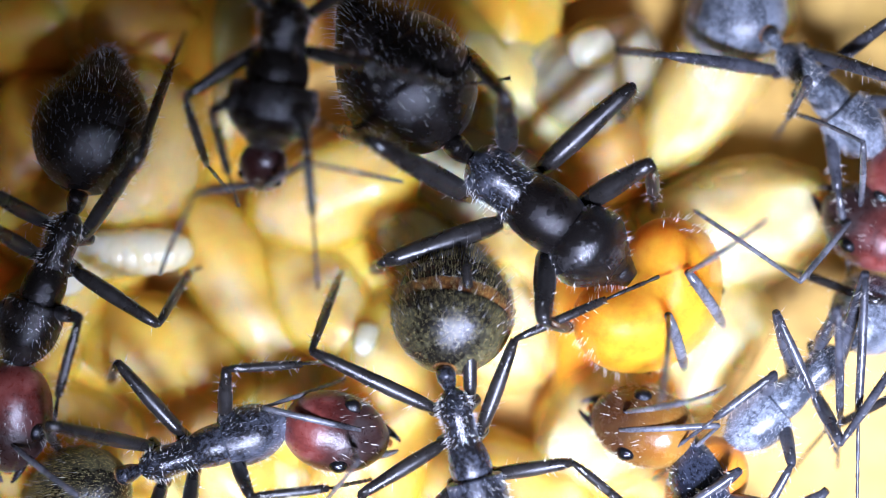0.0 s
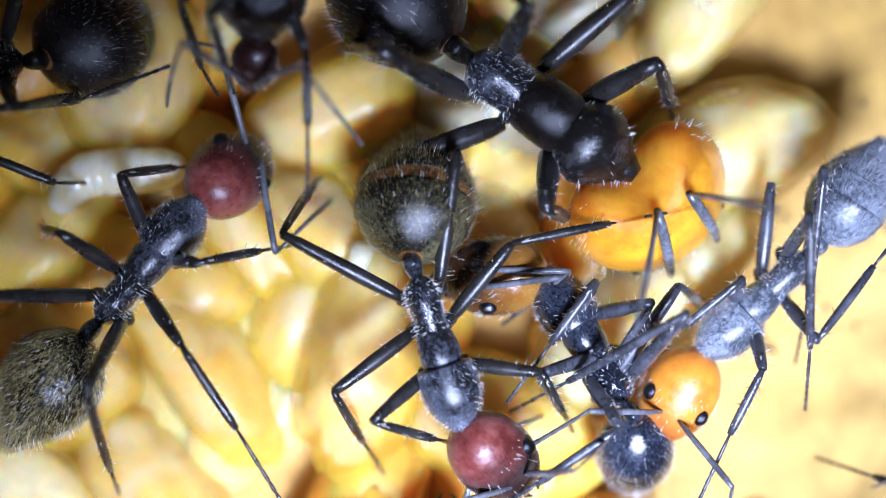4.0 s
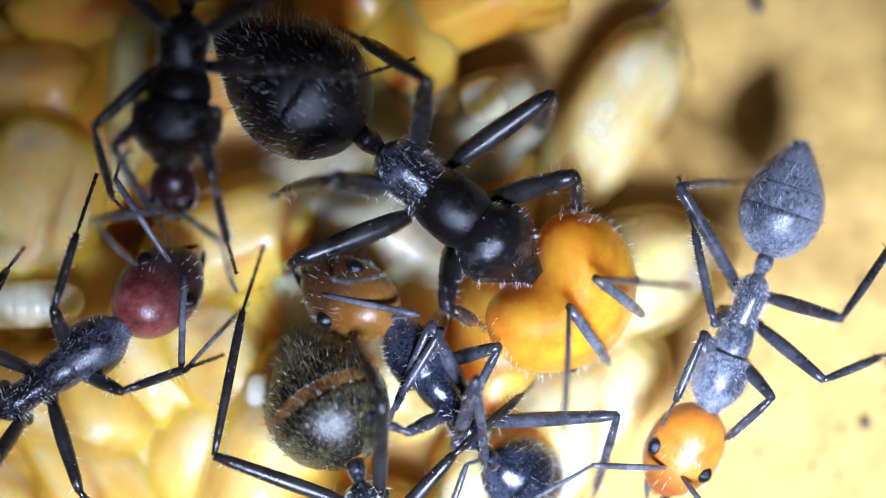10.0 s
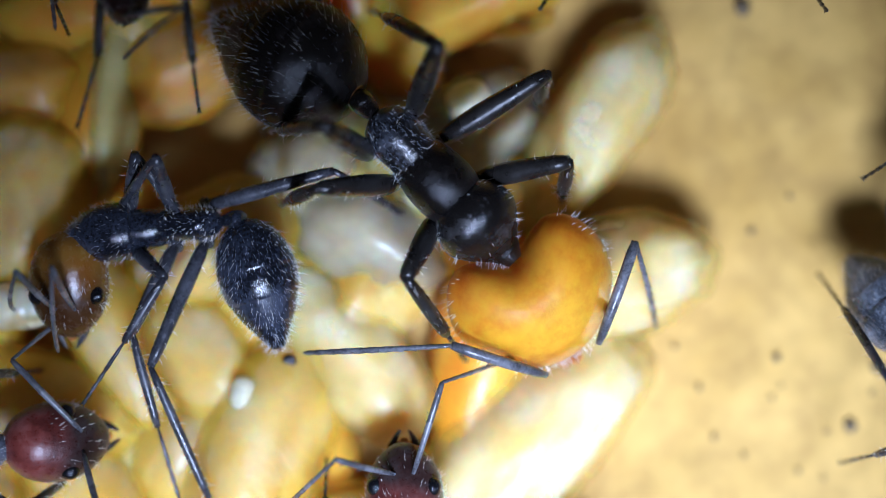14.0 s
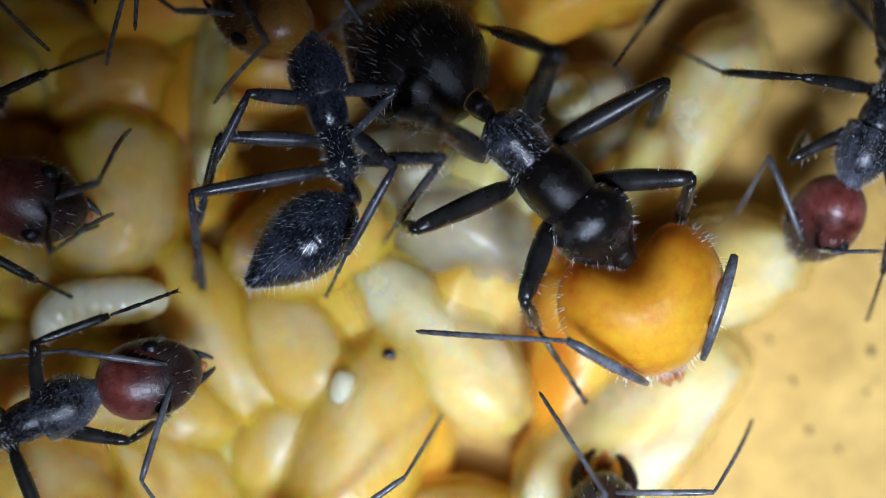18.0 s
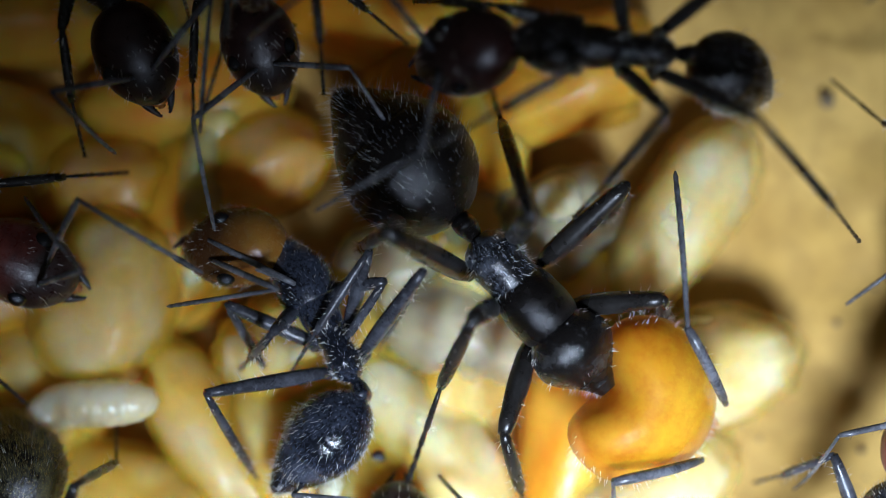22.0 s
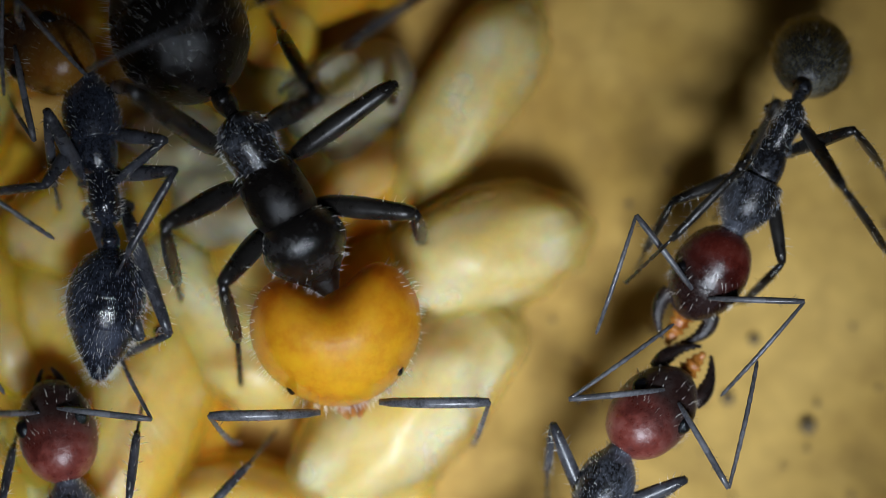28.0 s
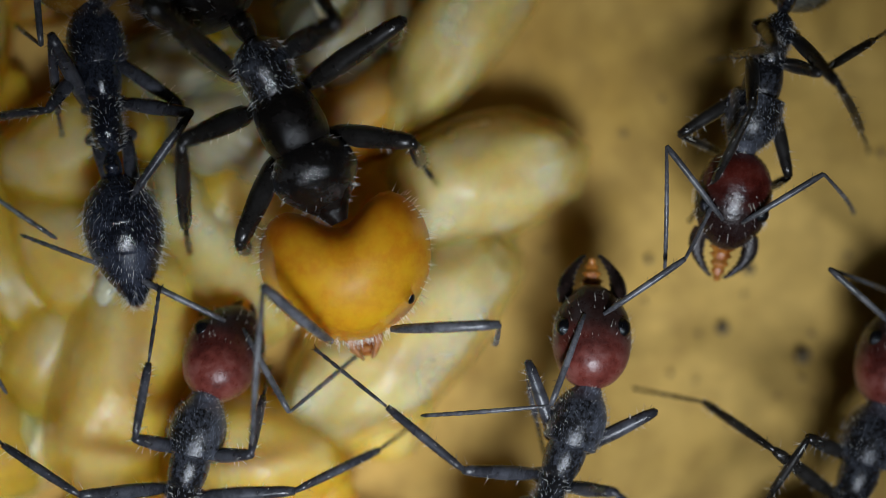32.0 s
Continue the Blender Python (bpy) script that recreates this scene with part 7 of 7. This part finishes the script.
    worker_n.at(27.5, 7.98, 1.28, -116, -4, 8, 0, 15)
    worker_n.at(28, 8.05, 1.19, -116, -3, 8, 3, 68)
    worker_n.at(29, 8.05, 1.23, -116, -2, 8, 0, 15)
    worker_n.at(30, 8.11, 1.29, -114, -8, 8, -80, 68)
    worker_n.at(31, 8.16, 1.31, -111, -10, 8, -80, 68)
    worker_n.at(32, 8.07, 1.38, -106, 6, 8, -18, 68)
    worker_n.feeler(24, "R", (0.40, -1.35), (1.90, -0.11))
    worker_n.feeler(24, "L", (1.50, 0.71), (3.08, 0.67))
    worker_n.leg(25, "R1", (1.18, -1.32), (1.00, -0.30), (0.88, 0.29))
    worker_n.leg(25, "L1", (1.35, 0.75), (1.09, 0.19), (0.93, -0.03))
    worker_n.feeler(25, "R", (1.86, -1.91), (3.78, -0.73))
    worker_n.feeler(25, "L", (1.35, 1.65), (3.87, 2.00))
    worker_n.leg(28, "R1", (1.41, -1.36), (2.20, -1.18), (2.59, -1.05))
    worker_n.leg(28, "R2", (0.33, -0.51), (2.02, -1.04), (2.88, -1.28))
    worker_n.leg(28, "R3", (-0.86, -0.54), (0.46, -0.35), (1.10, -0.21))
    worker_n.leg(28, "L1", (1.85, 1.33), (2.22, 0.84), (2.39, 0.65))
    worker_n.leg(28, "L2", (-1.15, 0.96), (-0.96, 1.86), (-0.91, 2.40))
    worker_n.leg(28, "L3", (-0.13, 1.13), (0.36, 2.60), (0.58, 3.43))
    worker_n.feeler(28, "L", (1.59, 2.10), (3.95, 1.05))
    worker_n.feeler(28, "R", (1.66, -1.88), (4.17, -1.35))
    worker_n.leg(30, "R1", (1.39, -1.44), (2.17, -1.16), (2.55, -0.99))
    worker_n.leg(30, "R2", (0.57, -0.19), (1.94, -0.38), (2.63, -0.45))
    worker_n.leg(30, "R3", (-0.40, -0.18), (-0.37, -0.62), (-0.40, -0.82))
    worker_n.leg(30, "L3", (-0.16, 1.00), (0.26, 1.95), (0.44, 2.51))
    worker_n.leg(30, "L1", (1.89, 1.25), (2.32, 0.77), (2.52, 0.56))
    worker_n.leg(30, "L2", (-0.87, 0.91), (-1.82, 1.70), (-2.37, 2.17))
    worker_n.feeler(30, "L", (1.20, 1.83), (1.89, 2.74))
    worker_n.feeler(30, "R", (1.64, -2.03), (3.72, -0.72))
    worker_n.leg(31, "R1", (1.26, -1.42), (2.07, -1.26), (2.48, -1.15))
    worker_n.leg(31, "L1", (1.95, 1.21), (2.38, 0.78), (2.58, 0.61))
    worker_n.leg(31, "L2", (-0.81, 0.86), (-1.45, 1.27), (-1.85, 1.55))
    worker_n.feeler(31, "L", (1.49, 1.74), (3.76, 0.79))
    worker_n.feeler(31, "R", (1.25, -1.99), (3.43, -1.31))
    worker_n.leg(32, "R1", (1.29, -1.19), (1.30, -0.28), (1.28, 0.24))
    worker_n.leg(32, "L1", (2.04, 1.19), (1.78, 0.60), (1.62, 0.35))
    worker_n.leg(32, "L2", (-0.29, 0.71), (-1.23, 1.60), (-1.78, 2.12))
    worker_n.feeler(32, "L", (1.26, 1.38), (1.67, 2.41))
    worker_n.feeler(32, "R", (1.07, -2.02), (3.74, -0.73))
    worker_n.play()
    worker_q.at(0, -17.59, 0.77, 0, 0, 25, 0, 15)
    worker_q.at(13, -13.83, 1.83, -4, 0, 25, 0, 15)
    worker_q.at(15, -10.93, 1.79, -11, -12, 8, 0, 15)
    worker_q.at(18, -11.22, 1.62, -11, -6, 10, 0, 15)
    worker_q.at(19, -11.44, 2.15, -12, -8, 8, 0, 15)
    worker_q.at(20, -11.55, 2.00, -11, -15, 8, 0, 15)
    worker_q.at(21, -11.78, 2.40, -12, -18, 8, 0, 15)
    worker_q.at(22, -11.11, 2.53, -13, -13, 8, 0, 15)
    worker_q.at(23, -10.89, 2.39, -12, -16, 8, 0, 15)
    worker_q.at(24, -10.46, 1.55, -13, -15, 8, 0, 15)
    worker_q.at(25, -10.31, 2.04, -9, 0, 25, 0, 15)
    worker_q.at(32, -10.05, -0.30, -9, 0, 25, 0, 15)
    worker_q.feeler(18, "L", (3.68, 0.45), (3.72, 1.48))
    worker_q.feeler(18, "R", (3.14, -0.86), (3.72, -0.04))
    worker_q.feeler(19, "L", (3.61, 0.11), (1.94, 1.19))
    worker_q.feeler(19, "R", (2.18, -1.41), (3.61, 0.04))
    worker_q.feeler(21, "L", (3.61, 1.24), (4.39, -0.99))
    worker_q.feeler(21, "R", (3.25, -1.84), (0.91, -1.11))
    worker_q.feeler(22, "L", (3.22, 1.14), (5.91, 0.26))
    worker_q.feeler(22, "R", (3.59, 0.01), (2.07, 0.97))
    worker_q.feeler(23, "L", (3.82, 0.97), (6.55, -0.39))
    worker_q.feeler(23, "R", (3.39, -2.34), (5.33, -3.15))
    worker_q.feeler(24, "R", (4.20, -1.06), (5.36, -2.98))
    worker_q.play()
    worker_r.at(0, 3.50, 10.97, 180, 0, 25, 0, 15)
    worker_r.at(20, 0.88, 5.67, 180, 0, 25, 0, 15)
    worker_r.at(21, -0.26, 5.03, 175, 0, 25, 0, 15)
    worker_r.at(21.5, 0.36, 5.95, 175, 20, 25, -14, 40)
    worker_r.at(22, 0.90, 5.44, 175, 20, 25, -17, 44)
    worker_r.at(23, 0.93, 4.97, 174, 24, 23, -17, 44)
    worker_r.at(24, 1.41, 4.62, 173, 21, 16, -5, 36)
    worker_r.at(24.5, 1.40, 4.72, 174, 18, 20, -6, 24)
    worker_r.at(25, 1.36, 4.95, 175, 13, 26, -8, 16)
    worker_r.at(28, 1.36, 5.05, 174, 14, 20, 3, 14)
    worker_r.at(32, 1.40, 5.10, 173, 14, 20, 11, 14)
    worker_r.leg(22, "L2", (-1.23, 1.07), (-0.40, 2.24), (0.00, 2.83))
    worker_r.leg(22, "L1", (0.35, 0.50), (2.20, 1.74), (3.16, 2.36))
    worker_r.leg(22, "R1", (1.64, -0.51), (2.58, -0.60), (3.07, -0.70))
    worker_r.leg(22, "L3", (-2.6, 1.05), (-4.2, 2.3), (-5.0, 2.8))
    worker_r.leg(24, "L3", (-2.4, 0.75), (-3.9, 1.5), (-4.9, 1.9))
    worker_r.leg(25, "L3", (-1.9, 0.45), (-2.9, 0.20), (-3.4, -0.1))
    worker_r.leg(23, "L2", (-1.24, 0.89), (-0.42, 1.96), (-0.02, 2.49))
    worker_r.leg(23, "L1", (0.31, 0.81), (2.19, 1.51), (3.17, 1.85))
    worker_r.leg(24, "L2", (-0.79, 0.81), (0.56, 2.61), (1.25, 3.52))
    worker_r.leg(24, "L1", (0.96, 1.02), (2.39, 1.69), (3.13, 2.00))
    worker_r.leg(25, "L2", (-0.85, 0.95), (0.85, 2.60), (1.80, 3.45))
    worker_r.leg(25, "L1", (0.75, 0.80), (2.10, 1.58), (3.10, 2.04))
    worker_r.leg(28, "L2", (-0.90, 1.00), (0.60, 2.20), (1.45, 2.80))
    worker_r.play()
    worker_s.at(0, 11.59, -10.15, 113, 0, 25, 0, 15)
    worker_s.at(28, 12.11, -9.70, 113, 0, 25, 0, 15)
    worker_s.at(29, 12.36, -8.28, 113, 0, 25, 0, 15)
    worker_s.at(29.5, 12.36, -7.32, 113, 4, 8, 0, 15)
    worker_s.at(30, 11.85, -6.90, 117, 18, 11, 0, 15)
    worker_s.at(31, 10.20, -5.85, 77, -1, 8, 0, 15)
    worker_s.at(32, 9.87, -5.52, 72, -2, 8, -7, 57)
    worker_s.feeler(30, "L", (4.92, 0.79), (2.68, -0.02))
    worker_s.leg(31, "L1", (1.96, 1.07), (0.28, 0.46), (-0.62, 0.06))
    worker_s.feeler(31, "L", (3.46, 2.12), (3.29, 0.12))
    worker_s.leg(32, "L1", (0.36, 1.21), (-0.85, 1.46), (-1.50, 1.51))
    worker_s.play()
    worker_t.at(0, 6.96, -1.78, 128, 17, 8, 0, 15)
    worker_t.at(0.5, 6.72, -1.43, 130, 25, 25, 0, 15)
    worker_t.at(1, 8.21, -2.36, 129, 0, 25, 0, 15)
    worker_t.at(2.5, 7.70, -7.90, 123, 0, 25, 0, 15)
    worker_t.at(3, 6.84, -7.67, 124, 6, 10, 0, 15)
    worker_t.at(3.5, 7.03, -7.23, 123, 12, 11, 0, 15)
    worker_t.at(4, 8.47, -6.66, 122, 0, 25, 0, 15)
    worker_t.at(6, 11.92, -8.75, 127, 0, 25, 0, 15)
    worker_t.at(32, 17.05, -13.29, 127, 0, 25, 0, 15)
    worker_t.feeler(0, "L", (2.30, 2.00), (4.38, 2.60))
    worker_t.feeler(0, "R", (3.57, -0.28), (4.64, 0.07))
    worker_t.feeler(3, "L", (2.15, 1.40), (1.68, 2.24))
    worker_t.feeler(3, "R", (8.11, -2.51), (8.74, -3.99))
    worker_t.play()
    worker_u.at(0, 4.72, 2.03, -46, -4, 8, 4, 56)
    worker_u.at(1, 4.18, 2.67, -35, -1, 8, 2, 56)
    worker_u.at(2, 4.27, 3.58, -32, 2, 8, -3, 55)
    worker_u.at(3, 4.97, 5.55, -35, 0, 25, 0, 15)
    worker_u.at(32, 12.66, 11.35, -35, 0, 25, 0, 15)
    worker_u.leg(0, "R3", (-2.58, -1.63), (-3.61, -2.24), (-4.15, -2.50))
    worker_u.leg(0, "R2", (-0.65, -0.29), (-0.31, -0.75), (-0.11, -0.92))
    worker_u.leg(0, "L3", (0.33, 0.72), (0.08, 1.85), (-0.01, 2.53))
    worker_u.leg(1, "R3", (-1.34, -0.88), (-1.34, -2.68), (-1.32, -3.58))
    worker_u.leg(1, "R2", (0.62, -0.01), (2.67, -1.49), (3.80, -2.20))
    worker_u.leg(2, "R3", (-0.96, -2.08), (-1.24, -3.32), (-1.37, -3.91))
    worker_u.leg(2, "R2", (0.07, -0.79), (0.08, -1.78), (0.12, -2.23))
    worker_u.play()
    worker_p.at(0, -8.50, 11.47, -69, 0, 25, 0, 15)
    worker_p.at(20, -9.21, 7.02, -69, 0, 25, 0, 15)
    worker_p.at(21, -7.97, 7.73, -69, 0, 25, 0, 15)
    worker_p.at(22, -8.25, 6.92, -69, 4, 8, 0, 15)
    worker_p.at(23, -7.82, 6.90, -69, 3, 8, 0, 15)
    worker_p.at(24, -7.60, 6.80, -69, 0, 25, 0, 15)
    worker_p.at(25, -6.53, 8.00, -69, 0, 25, 0, 15)
    worker_p.at(32, -8.69, 7.61, -69, 0, 25, 0, 15)
    worker_p.feeler(22, "L", (1.88, 1.70), (3.95, 0.65))
    worker_p.feeler(22, "R", (2.48, -1.33), (3.66, -0.92))
    worker_p.feeler(23, "L", (3.05, 0.85), (4.86, -0.09))
    worker_p.feeler(23, "R", (3.15, -1.36), (4.82, -0.18))
    worker_p.play()
    worker_v.at(0, -4.82, 12.33, -81, 0, 25, 0, 15)
    worker_v.at(20.5, -6.33, 8.04, -81, 0, 25, 0, 15)
    worker_v.at(21.5, -5.53, 6.79, -81, 0, 25, 0, 15)
    worker_v.at(22, -5.31, 7.66, -78, 6, 8, 0, 15)
    worker_v.at(23, -5.11, 7.02, -79, 2, 8, 0, 15)
    worker_v.at(24, -4.78, 7.04, -79, 0, 25, 0, 15)
    worker_v.at(32, -4.06, 8.47, -79, 0, 25, 0, 15)
    worker_v.play()


motions()
